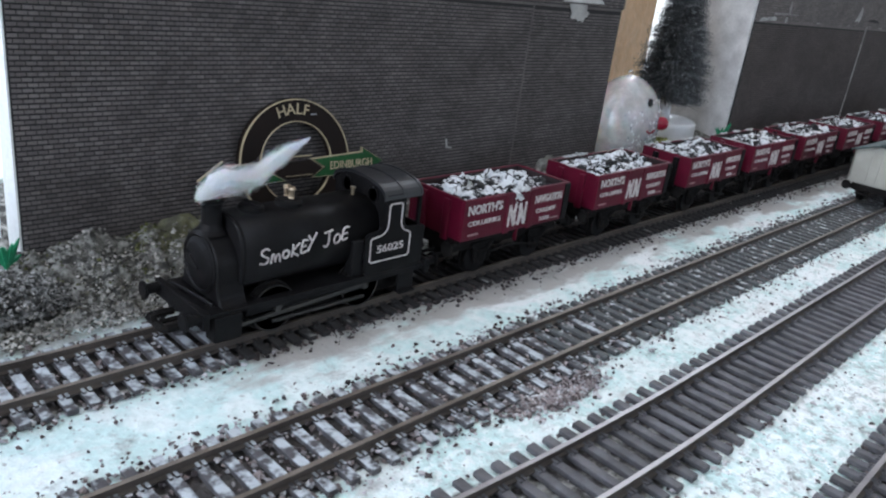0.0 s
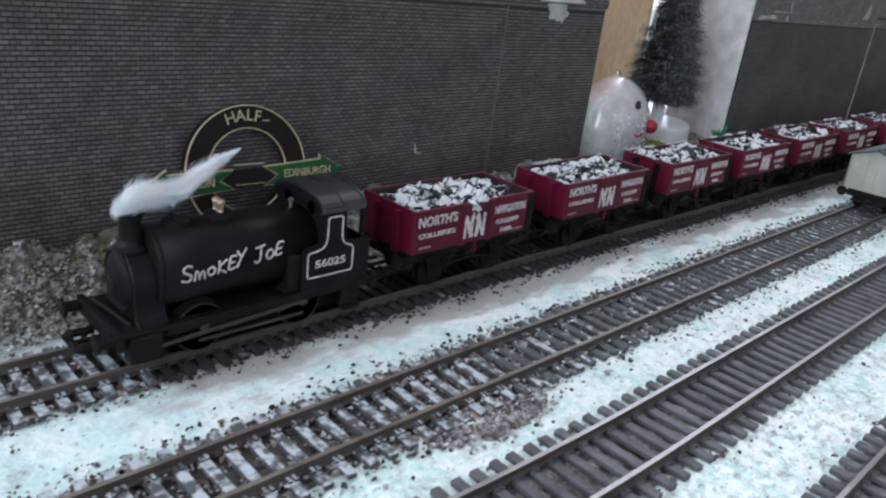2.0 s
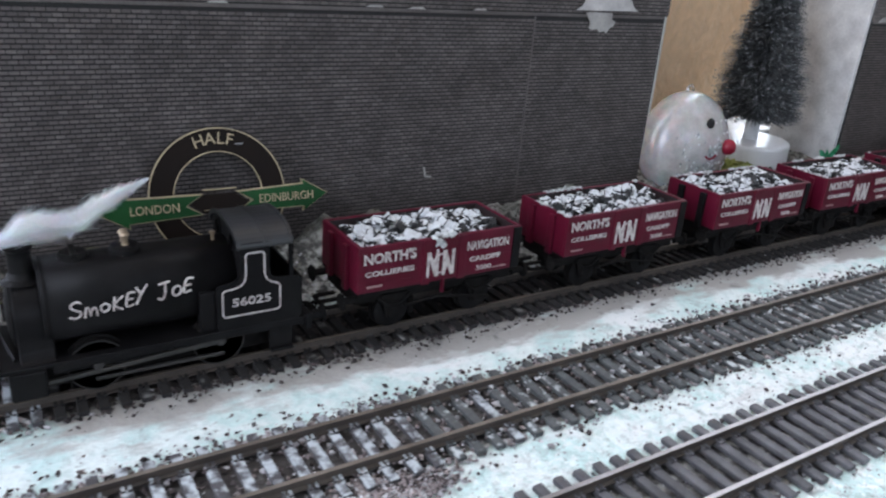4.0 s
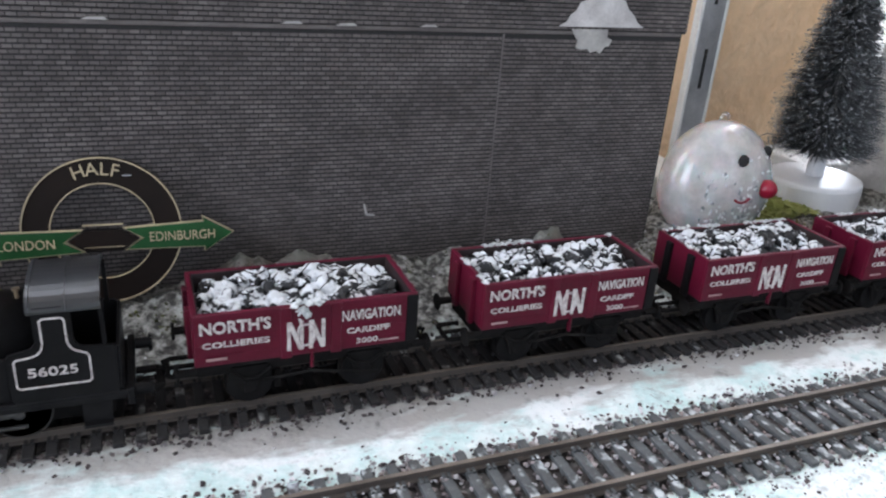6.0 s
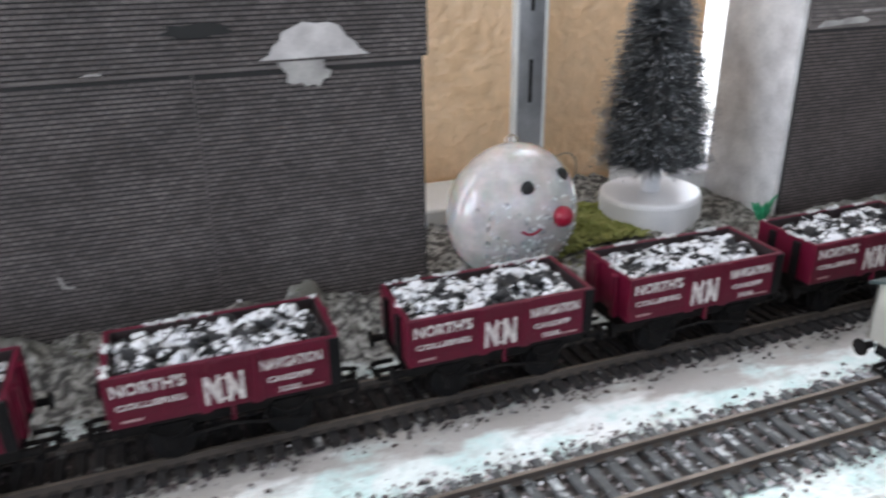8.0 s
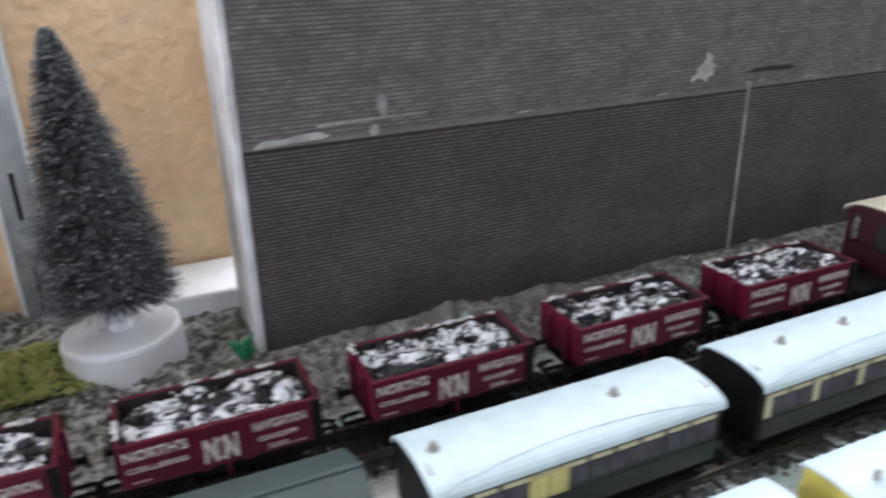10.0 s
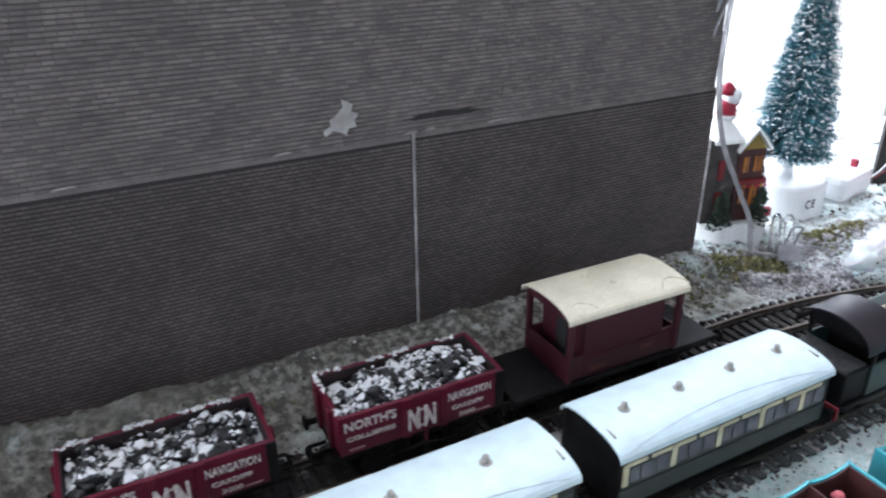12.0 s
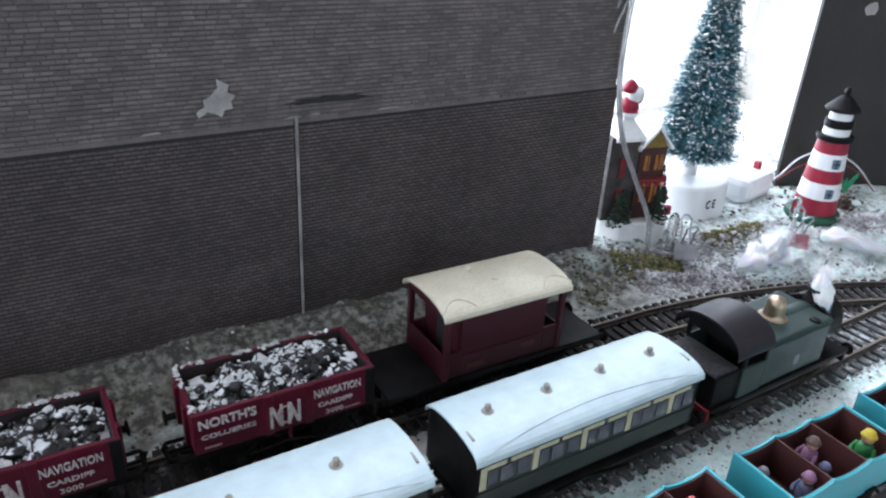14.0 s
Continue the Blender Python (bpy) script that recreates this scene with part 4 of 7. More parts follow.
def build_wall_two():
    y = 0.0722
    wall = tagged(part("wall_2", box(0.3440, 0.7275, y + 0.0003, y + 0.006, -0.002, 0.0922, 0.0002), JOINT), "dark brick backscene board with a paler upper sheet", "wall", kind="structure")
    brick_field(wall, courses(0.3445, 0.5735, 0.0012, 0.0912, BRICK_W, BRICK_H, BRICK_GAP), y, 0.0005, BRICK_DARK, (0.505, 0.535), BRICK_W)
    brick_field(wall, courses(0.5757, 0.7271, 0.0004, 0.0918, BRICK_W, BRICK_H, BRICK_GAP), y, 0.0005, BRICK_DARK, (9, 9), BRICK_W)
    part("ledge", box(0.3443, 0.5737, y + 0.0002, y + 0.0008, 0.0909, 0.0926, 0.0001), STONE_PAPER, wall, "paler edge of the upper sheet")
    part("ledge", box(0.5755, 0.7270, y + 0.0002, y + 0.0008, 0.0914, 0.0926, 0.0001), STONE_PAPER, wall)
    part("joint_strip", box(0.5741, 0.5752, y - 0.0006, y + 0.0004, 0.004, 0.0942, 0.0002), PAPER_DIM, wall, "pale strip of bare card between two brick sheets")
    upper = part("upper_board", box(0.3441, 0.7262, y + 0.0005, y + 0.009, 0.0920, 0.172, 0.0003), STONE_JOINT, wall, "grey printed stone sheet")
    brick_field(upper, courses(0.3443, 0.7259, 0.0926, 0.171, 0.0040, 0.00158, 0.0003, 0.0010), y + 0.0001, 0.0005, STONE_PAPER, (0.50, 0.56), 0.0040, "stone")
    torn_sheet("torn_paper", [(0.5477, 0.1069), (0.5453, 0.1045), (0.5440, 0.1036), (0.5424, 0.1032), (0.5428, 0.1007), (0.5414, 0.1000), (0.5400, 0.0989), (0.5406, 0.0970), (0.5434, 0.0989), (0.5459, 0.0983), (0.5483, 0.0966), (0.5493, 0.0989), (0.5523, 0.0994), (0.5517, 0.1019), (0.5533, 0.1037), (0.5507, 0.1051), (0.5513, 0.1075), (0.5473, 0.1098)], y - 0.0002, wall, label="torn scrap of white paper")
    torn_sheet("torn_paper", [(0.3475, 0.0917), (0.3510, 0.0944), (0.3590, 0.0942), (0.3630, 0.0950), (0.3710, 0.0954), (0.3755, 0.0937), (0.3730, 0.0927), (0.3610, 0.0924)], y - 0.0008, wall)
    torn_sheet("paper_scrap", [(0.3710, 0.0967), (0.4130, 0.0975), (0.4140, 0.0981), (0.3880, 0.0983), (0.3710, 0.0977)], y - 0.0002, wall, PAPER_DIM)
    torn_sheet("paper_scrap", ragged(0.396, 0.1020, 0.0018, 0.0040, 10, 5), y - 0.0002, wall, PAPER_DIM)
    torn_sheet("paper_scrap", ragged(0.392, 0.0938, 0.0016, 0.0022, 10, 6), y - 0.0008, wall)
    torn_sheet("dark_stain", ragged(0.5870, 0.0992, 0.0150, 0.0012, 22, 9, 0.35, 0.9), y - 0.0001, wall, JOINT)
    for a, b, z in ((0.521, 0.528, 0.0935), (0.452, 0.460, 0.0934), (0.570, 0.5765, 0.0940), (0.578, 0.5835, 0.0942), (0.606, 0.616, 0.0936)):
        torn_sheet("paper_scrap", [(a, z - 0.0004), (b, z), (b - 0.001, z + 0.0006), (a + 0.002, z + 0.0004)], y - 0.0006, wall, PAPER_DIM)
    torn_sheet("plain_stone", [(0.6130, 0.1035), (0.6165, 0.1035), (0.6165, 0.1058), (0.6130, 0.1058)], y - 0.0001, wall, STONE_PAPER)
    # white board behind, its end face turned to the opening
    tagged(part("jamb", box(0.3412, 0.3440, y + 0.0012, 0.118, -0.002, 0.175, 0.0004), JAMB), "white painted end of the backscene at the recess", "jamb", kind="structure")
    return wall


build_wall_one()
build_left_end()
build_wall_two()


def build_wall_three():
    wall = part("wall_3", box(0, 0.42, 0, 0.003, -0.004, 0.30, 0.0005), BOARD_DARK, m=pose(0.889, 0.0905, 0, 0, 0, -22))
    tagged(wall, "dark board closing the corner of the layout", "wall", kind="structure")
    torn_sheet("paper_scrap", ragged(0.030, 0.118, 0.004, 0.004, 12, 4), -0.0006, wall)


build_wall_three()

# ---- wagons ----


def coal_mesh(seed):
    """A heaped load: a dark rough bed with faceted lumps of many sizes piled on it."""
    g = np.random.default_rng(seed)

    def bed(x, y):
        crown = 0.0280 + 0.0020 * (1 - (y / 0.0125) ** 2) + 0.0022 * noise.noise(Vector((x * 75, y * 75, seed)))
        return crown - 0.0022 * max(0, abs(x - 0.0286) / 0.0266 - 0.72) * 3

    nx, ny = 60, 26
    xs, ys = np.linspace(0.0018, 0.0554, nx), np.linspace(-0.0114, 0.0114, ny)
    verts = [(x, y, bed(x, y) + 0.0007 * noise.noise(Vector((x * 500, y * 500, seed)))) for x in xs for y in ys]
    faces = [(i * ny + k, (i + 1) * ny + k, (i + 1) * ny + k + 1, i * ny + k + 1) for i in range(nx - 1) for k in range(ny - 1)]
    ball = bmesh.new()
    bmesh.ops.create_icosphere(ball, subdivisions=2, radius=1.0)
    unit = np.array([v.co[:] for v in ball.verts])
    tri = [tuple(v.index for v in f.verts) for f in ball.faces]
    ball.free()
    for size, count, lift in ((0.0029, 75, 0.0003), (0.0019, 120, 0.0009), (0.0010, 90, 0.0016)):
        for _ in range(count):
            x, y = g.uniform(0.0034, 0.0538), g.uniform(-0.0104, 0.0104)
            r = size * g.uniform(0.65, 1.25)
            p = unit.copy()
            for _cut in range(7):
                way = g.normal(size=3)
                way /= np.linalg.norm(way)
                flat = g.uniform(0.45, 0.8)
                over = np.maximum(p @ way - flat, 0)
                p -= over[:, None] * way
            p = p * g.uniform(0.7, 1.25, 3) * r
            turn = g.uniform(0, 6.28)
            p[:, :2] = p[:, :2] @ np.array(((math.cos(turn), -math.sin(turn)), (math.sin(turn), math.cos(turn))))
            k = len(verts)
            z = bed(x, y) + lift + g.uniform(0, 0.0014)
            verts += [(x + a, y + b, z + c) for a, b, c in p]
            faces += [(a + k, b + k, c + k) for a, b, c in tri]
    return verts, faces


def wheel(parent, x, y, r, side, spokes=0):
    w = part("wheel", lathe([(r * 0.3, -0.0012), (r + 0.0006, -0.0012), (r + 0.0006, -0.0005), (r, -0.0004), (r, 0.0012), (r * 0.82, 0.0012), (r * 0.80, 0.0008), (r * 0.3, 0.0009), (r * 0.22, 0.0014)], 28,
                            m=pose(x, y, 0.0041 + r, 90 if side < 0 else -90)), BLACK_UNDER, parent, smooth=False)
    part("tyre", lathe([(r * 0.84, 0.0010), (r * 0.98, 0.0010), (r * 0.98, 0.00135), (r * 0.84, 0.00135)], 28, m=pose(x, y, 0.0041 + r, 90 if side < 0 else -90)), BLACK, w)
    return w


def buffer(parent, x, y, z, sign, r=0.0026):
    b = part("buffer", cylinder((x, y, z), (x + sign * 0.0042, y, z), 0.0011), BLACK_UNDER, parent)
    part("buffer_head", cylinder((x + sign * 0.0042, y, z), (x + sign * 0.0051, y, z), r, n=24, bevel=0.0003), BLACK_UNDER, b)


def coupling(parent, x, y, z, sign, r=0.0007):
    """A wide loop with a hook, as on small trains."""
    c = part("coupling", tube([(x, y - 0.0045, z), (x + sign * 0.0060, y - 0.0045, z), (x + sign * 0.0068, y - 0.0040, z), (x + sign * 0.0068, y + 0.0040, z), (x + sign * 0.0060, y + 0.0045, z), (x, y + 0.0045, z)], r, 6), BLACK_UNDER, parent)
    part("hook", tube([(x - sign * 0.001, y, z), (x + sign * 0.0075, y, z), (x + sign * 0.0078, y, z + 0.0022), (x + sign * 0.0064, y, z + 0.0026)], 0.0007, 6), BLACK_UNDER, c)


def chassis(parent, x0, x1, half, z, axles, r=0.0059):
    """Solebars, wheels, axle guards, buffers and couplings under a four-wheeled vehicle centred on y = 0."""
    part("underframe", box(x0, x1, -half + 0.003, half - 0.003, z - 0.0040, z, 0.0003), BLACK_UNDER, parent)
    for s in (-1, 1):
        for ax in axles:
            wheel(parent, ax, s * 0.0077, r, s)
            guard = prism([(-0.0045, z - 0.002), (0.0045, z - 0.002), (0.0020, 0.0080), (-0.0020, 0.0080)], 0.0009, FRONT)
            guard.transform(Matrix.Translation((ax, s * 0.0102 + 0.0004, 0)))
            g = part("axle_guard", guard, BLACK_UNDER, parent)
            part("axlebox", box(ax - 0.0016, ax + 0.0016, s * 0.0104 - 0.0012, s * 0.0104 + 0.0012, 0.0084, 0.0120, 0.0003), BLACK_UNDER, g)
            part("spring", tube([(ax - 0.0055, s * 0.0112, z - 0.0026), (ax - 0.002, s * 0.0112, 0.0126), (ax + 0.002, s * 0.0112, 0.0126), (ax + 0.0055, s * 0.0112, z - 0.0026)], 0.0006, 6), BLACK_UNDER, g)
        for e, sign in ((x0, -1), (x1, 1)):
            buffer(parent, e, s * 0.0110, z - 0.0015, sign)
        mid = (axles[0] + axles[-1]) / 2
        part("brake_lever", tube([(mid - 0.012, s * 0.0118, z - 0.006), (mid, s * 0.0118, z - 0.0050), (mid + 0.019, s * 0.0118, z - 0.0085)], 0.0005, 6), BLACK_UNDER, parent)
        part("brake_shoe", box(axles[0] + r + 0.0004, axles[0] + r + 0.0022, s * 0.0077 - 0.001, s * 0.0077 + 0.001, 0.0070, 0.0125, 0.0003), BLACK_UNDER, parent)
    for e, sign in ((x0, -1), (x1, 1)):
        coupling(parent, e, 0.0, 0.0118, sign)
    for ax in axles:
        part("axle", cylinder((ax, -0.0095, 0.0041 + r), (ax, 0.0095, 0.0041 + r), 0.0009, n=10), BLACK_UNDER, parent)


def build_wagon():
    L, H, B, T = 0.0572, 0.0130, 0.0187, 0.0330
    w = thing("coal_wagon", "crimson open wagon with white lettering and snowy coal", "wagon", group="coal wagons in the long train")
    for s in (-1, 1):
        side = part("side", box(0, L, s * H, s * (H - 0.0013), B, T, 0.00025), CRIMSON, w)
        part("door", box(0.0240, 0.0338, s * (H + 0.00012), s * (H - 0.0003), B + 0.0004, T - 0.0005, 0.00015), CRIMSON, side)
        for x in (0.0224, 0.0352):
            part("strap", box(x - 0.0014, x + 0.0014, s * (H + 0.00035), s * (H - 0.0002), B - 0.0004, T - 0.0002, 0.0002), CRIMSON, side)
        part("corner_plate", box(L - 0.0030, L + 0.0002, s * (H + 0.0004), s * (H - 0.0004), B + 0.0002, T - 0.0004, 0.0002), BLACK, side, "black corner plate")
        part("door_stop", box(0.0285, 0.0294, s * (H + 0.0003), s * (H - 0.0010), B - 0.0042, B + 0.0006, 0.0002), CRIMSON, side)
        # thin sheet over the inner face, much darker than the crimson outside
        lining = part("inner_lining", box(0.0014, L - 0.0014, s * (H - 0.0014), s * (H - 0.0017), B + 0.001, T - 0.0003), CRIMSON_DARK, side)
        for k in range(1, 5):
            z = B + (T - B) * k / 5
            part("plank_edge", box(0.0004, L - 0.0004, s * (H + 0.00007), s * (H - 0.0005), z - 0.00012, z + 0.00006), CRIMSON, side)
    for x, sg in ((0, -1), (L, 1)):
        end = part("end", box(x, x - sg * 0.0013, -H + 0.0012, H - 0.0012, B, T, 0.00025), CRIMSON, w)
        for y in (-0.0055, 0.0055):
            part("stanchion", box(x + sg * 0.0012, x - sg * 0.0003, y - 0.0014, y + 0.0014, B - 0.001, T - 0.0012, 0.0003), CRIMSON, end)
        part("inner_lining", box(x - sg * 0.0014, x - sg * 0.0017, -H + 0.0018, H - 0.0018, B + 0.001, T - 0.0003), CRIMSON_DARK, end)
    part("floor", box(0.0003, L - 0.0003, -H + 0.0003, H - 0.0003, B - 0.0010, B + 0.0008), BLACK_UNDER, w)
    chassis(w, 0.0006, L - 0.0006, H, B - 0.0008, (0.0135, L - 0.0135))
    y = -H - 0.0005
    lettering("lettering", "NORTH'S", 0.0032, LETTER, w, (0.0100, y, 0.0293), "white painted word", False, 0.00013, 0.0170)
    lettering("lettering", "COLLIERIES", 0.0016, LETTER, w, (0.0101, y, 0.0247), "", False, 0.00005, 0.0162)
    lettering("lettering", "NAVIGATION", 0.0029, LETTER, w, (0.0445, y, 0.0286), "", False, 0.00009, 0.0156)
    lettering("lettering", "CARDIFF", 0.0016, LETTER, w, (0.0437, y, 0.0242), "", False, 0.00005, 0.0116)
    lettering("lettering", "3000", 0.0016, LETTER, w, (0.0434, y, 0.0209), "", False, 0.00002, 0.0058)
    part("small_writing", box(0.0028, 0.0078, y, y + 0.0003, 0.0204, 0.0210), LETTER_DIM, w, "tiny line of pale writing")
    part("small_writing", box(0.0468, 0.0522, y, y + 0.0003, 0.0201, 0.0205), LETTER_DIM, w)
    # interlaced monogram: upright and slanting strokes and an oval
    oval = [(0.0274 + 0.0021 * math.copysign(abs(math.cos(a)) ** 0.5, math.cos(a)), y + 0.0001, 0.0246 + 0.0030 * math.copysign(abs(math.sin(a)) ** 0.8, math.sin(a))) for a in (2 * math.pi * k / 28 for k in range(29))]
    mono = part("monogram", tube(oval, 0.00034, 5), LETTER, w, "white interlaced emblem")
    for a, b in ((0.0230, 0.0262), (0.0286, 0.0318)):
        for x in (a, b):
            part("stroke", box(x - 0.00046, x + 0.00046, y - 0.00002, y + 0.0003, 0.0206, 0.0287), LETTER, mono)
        part("stroke", prism([(a - 0.0005, 0.0287), (a + 0.0007, 0.0287), (b + 0.0005, 0.0206), (b - 0.0007, 0.0206)], 0.0003, Matrix.Translation((0, y + 0.00029, 0)) @ FRONT), LETTER, mono)
    v, f = coal_mesh(11)
    tagged(raw("coal_load", v, f, COAL, w, "black coal lumps dabbed with white snow"), kind="stuff")
    return w


WAGON_X = (-0.0042, 0.0726, 0.1485, 0.2185, 0.2895, 0.3630, 0.4385, 0.5148)
wagon = build_wagon()
wagon.matrix_basis = pose(WAGON_X[0], TRACK_Y["one"], 0)
late = []
for k in range(1, 8):
    other = copy_thing(wagon, pose(WAGON_X[k], TRACK_Y["one"], 0, 0, 0, random.uniform(-0.4, 0.4)))
    for o in other.children:
        if k in (2, 4) and o.name.startswith("end"):
            for post in o.children:
                if post.name.startswith("stanchion"):
                    post.data = post.data.copy()
                    post.data.materials[0] = BLACK
                    tagged(post, "black end stanchion")
        if o.name.startswith("floor"):
            late.append((other, 40 + k))
        if o.name.startswith("coal_load"):
            v, f = coal_mesh(11 + k)
            me = bpy.data.meshes.new("coal_load")
            me.from_pydata([tuple(p) for p in v], [], [tuple(q) for q in f])
            me.materials.append(COAL if k < 4 else COAL_DARK)
            o.data = me
dab = np.random.default_rng(77)
n = 60
u = dab.uniform(0, 1, n)
v, f = lumps(dab, np.stack((0.0245 + 0.0075 * u, -0.0130 + dab.normal(0, 0.0008, n), 0.0330 + dab.normal(0.0006, 0.0005, n) - 0.0035 * (np.abs(u - 0.35) < 0.2) * dab.uniform(0, 1, n)), 1), dab.uniform(0.0006, 0.0014, n), 0.6)
raw("snow_dab", v, f, FROST, wagon, "dab of white snow paint on the rim")


def rim_snow(parent, seed):
    """White paint caught along the rim of one wagon: patches on the far side and the front end."""
    g = np.random.default_rng(seed)
    spots = []
    while len(spots) < 110:
        u = g.uniform(0, 1)
        if noise.noise(Vector((u * 9, seed * 1.7, 0))) < 0.05:
            continue
        if u < 0.72:
            spots.append((0.001 + 0.055 * u / 0.72, 0.0124 + g.normal(0, 0.0004), 0.0329 + abs(g.normal(0, 0.0003))))
        else:
            spots.append((0.0008 + g.normal(0, 0.0004), -0.012 + 0.024 * (u - 0.72) / 0.28, 0.0329 + abs(g.normal(0, 0.0003))))
    v, f = lumps(g, np.array(spots), g.uniform(0.0004, 0.0010, len(spots)), 0.5)
    raw("rim_snow", v, f, FROST, parent, "white snow paint along the rim")


for owner, seed in late:
    rim_snow(owner, seed)

# ---- the black engine ----


def arch(half, spring, rise, n=14, base=None):
    """An outline in y, z: straight sides up to spring, a round top above."""
    pts = [(-half, base), (half, base)] if base is not None else []
    for k in range(n + 1):
        a = math.pi * k / n
        pts.append((half * math.cos(a), spring + rise * math.sin(a)))
    return pts


ALONG = Matrix(((0, 0, 1, 0), (1, 0, 0, 0), (0, 1, 0, 0), (0, 0, 0, 1)))  # an outline in y, z drawn out along x


def roof(parent, x0, x1, half, edge, rise, thick, material, name="roof", label="", n=16):
    """A curved roof sheet along x."""
    outer = [(half * math.cos(math.pi * k / n), edge + rise * math.sin(math.pi * k / n) ** 0.85) for k in range(n + 1)]
    inner = [(y * 0.985, z - thick) for y, z in reversed(outer)]
    bm = prism(outer + inner, x1 - x0, Matrix.Translation((x0, 0, 0)) @ ALONG)
    return part(name, bm, material, parent, label)


def smooth_path(pts, n=6):
    """A rounder way through the points."""
    out = []
    p = [Vector(q) for q in pts]
    for i in range(len(p) - 1):
        a, b, c, d = p[max(i - 1, 0)], p[i], p[i + 1], p[min(i + 2, len(p) - 1)]
        for k in range(n):
            t = k / n
            out.append(0.5 * ((2 * b) + (c - a) * t + (2 * a - 5 * b + 4 * c - d) * t * t + (3 * b - a - 3 * c + d) * t ** 3))
    return out + [p[-1]]


def fluff(name, spine, radii, label, seed=1, strands=500, body=0.80):
    """Teased cotton wool: an uneven soft body along a spine with loose fibres round it."""
    r = random.Random(seed)
    tag = thing(name, label, "cotton wool")
    way, n = smooth_path(spine, 10), 30
    wide = [c.x for c in smooth_path([(q, 0, 0) for q in radii], 10)]
    verts, faces = [], []
    for i, p in enumerate(way):
        flow = (way[min(i + 1, len(way) - 1)] - way[max(i - 1, 0)]).normalized()
        side = flow.cross(Vector((0.02, 0.99, 0.1))).normalized()
        up = side.cross(flow)
        end = min(1.0, 0.12 + 1.5 * math.sqrt(min(i, len(way) - 1 - i) / len(way)))
        for k in range(n):
            a = 2 * math.pi * k / n
            d = math.cos(a) * side + math.sin(a) * up
            soft = noise.noise(p * 160 + d * 0.9 + Vector((seed, 0, 0)))
            streak = noise.noise(Vector((math.cos(a) * 4, math.sin(a) * 4, i * 0.10 + seed)))
            fine = noise.noise(Vector((math.cos(a) * 11, math.sin(a) * 11, i * 0.3 + seed)))
            verts.append(p + d * wide[i] * end * (body + 0.60 * soft + 0.30 * streak + 0.16 * fine))
    for i in range(len(way) - 1):
        faces += [(i * n + k, i * n + (k + 1) % n, (i + 1) * n + (k + 1) % n, (i + 1) * n + k) for k in range(n)]
    faces += [tuple(range(n))[::-1], tuple((len(way) - 1) * n + k for k in range(n))]
    raw("wool", verts, faces, COTTON, tag, smooth=True)
    verts, faces = [], []
    for _ in range(strands * 6):
        i = r.randrange(len(spine) - 1)
        t = r.random()
        p = Vector(spine[i]).lerp(Vector(spine[i + 1]), t)
        rad = radii[i] * (1 - t) + radii[i + 1] * t
        d = Vector((r.gauss(0, 1), r.gauss(0, 1), r.gauss(0, 1))).normalized()
        flow = (Vector(spine[i + 1]) - Vector(spine[i])).normalized()
        a = p + d * rad * abs(r.gauss(0.62, 0.22))
        c = a + (d * 0.14 + flow * r.uniform(0.2, 1.2)).normalized() * rad * r.uniform(0.5, 1.5)
        b = (a + c) / 2 + d * rad * 0.12
        w = Vector((r.gauss(0, 1), r.gauss(0, 1), r.gauss(0, 1))).normalized() * 0.00003
        k = len(verts)
        verts += [a - w, a + w, b + w, b - w, c]
        faces += [(k, k + 1, k + 2, k + 3), (k + 3, k + 2, k + 4)]
    tagged(raw("fibres", verts, faces, COTTON, tag), kind="stuff")
    return tag


def lining_loop(parent, pts, y, w=0.00020):
    """A thin white line round an outline in x, z, as one closed strip."""
    n, verts, faces = len(pts), [], []
    mid = Vector((sum(q[0] for q in pts) / n, sum(q[1] for q in pts) / n))
    for k, (x, z) in enumerate(pts):
        before, after = Vector(pts[k - 1]), Vector(pts[(k + 1) % n])
        a, b = (Vector((x, z)) - before).normalized(), (after - Vector((x, z))).normalized()
        out = Vector((a.y + b.y, -a.x - b.x))
        out = out.normalized() * w / max(0.5, math.sqrt((1 + a.dot(b)) / 2))
        verts += [(x + out.x, y, z + out.y), (x - out.x, y, z - out.y), (x + out.x, y + 0.0003, z + out.y), (x - out.x, y + 0.0003, z - out.y)]
    for k in range(n):
        a, b = 4 * k, 4 * ((k + 1) % n)
        faces += [(a, b, b + 1, a + 1), (a + 2, a + 3, b + 3, b + 2), (a, a + 2, b + 2, b), (a + 1, b + 1, b + 3, a + 3)]
    return raw("lining", verts, faces, LETTER, parent, "thin white lining")


ROD = mat("dull_dark_steel", (0.050, 0.047, 0.044), 0.5, 0.3, second=(0.030, 0.028, 0.027), scale=200, fine=1500, bump=0.05)
TANK_Z, TANK_RISE, TANK_HALF, TANK_POWER = 0.0262, 0.0104, 0.0100, 2.7


def rounded(pts, cut=0.0006):
    """The outline with its corners cut off."""
    out = []
    for k, q in enumerate(pts):
        v, a, b = Vector(q), Vector(pts[k - 1]), Vector(pts[(k + 1) % len(pts)])
        for other in (a, b):
            d = other - v
            out.append(tuple(v + d.normalized() * min(cut, d.length / 3)))
    return out


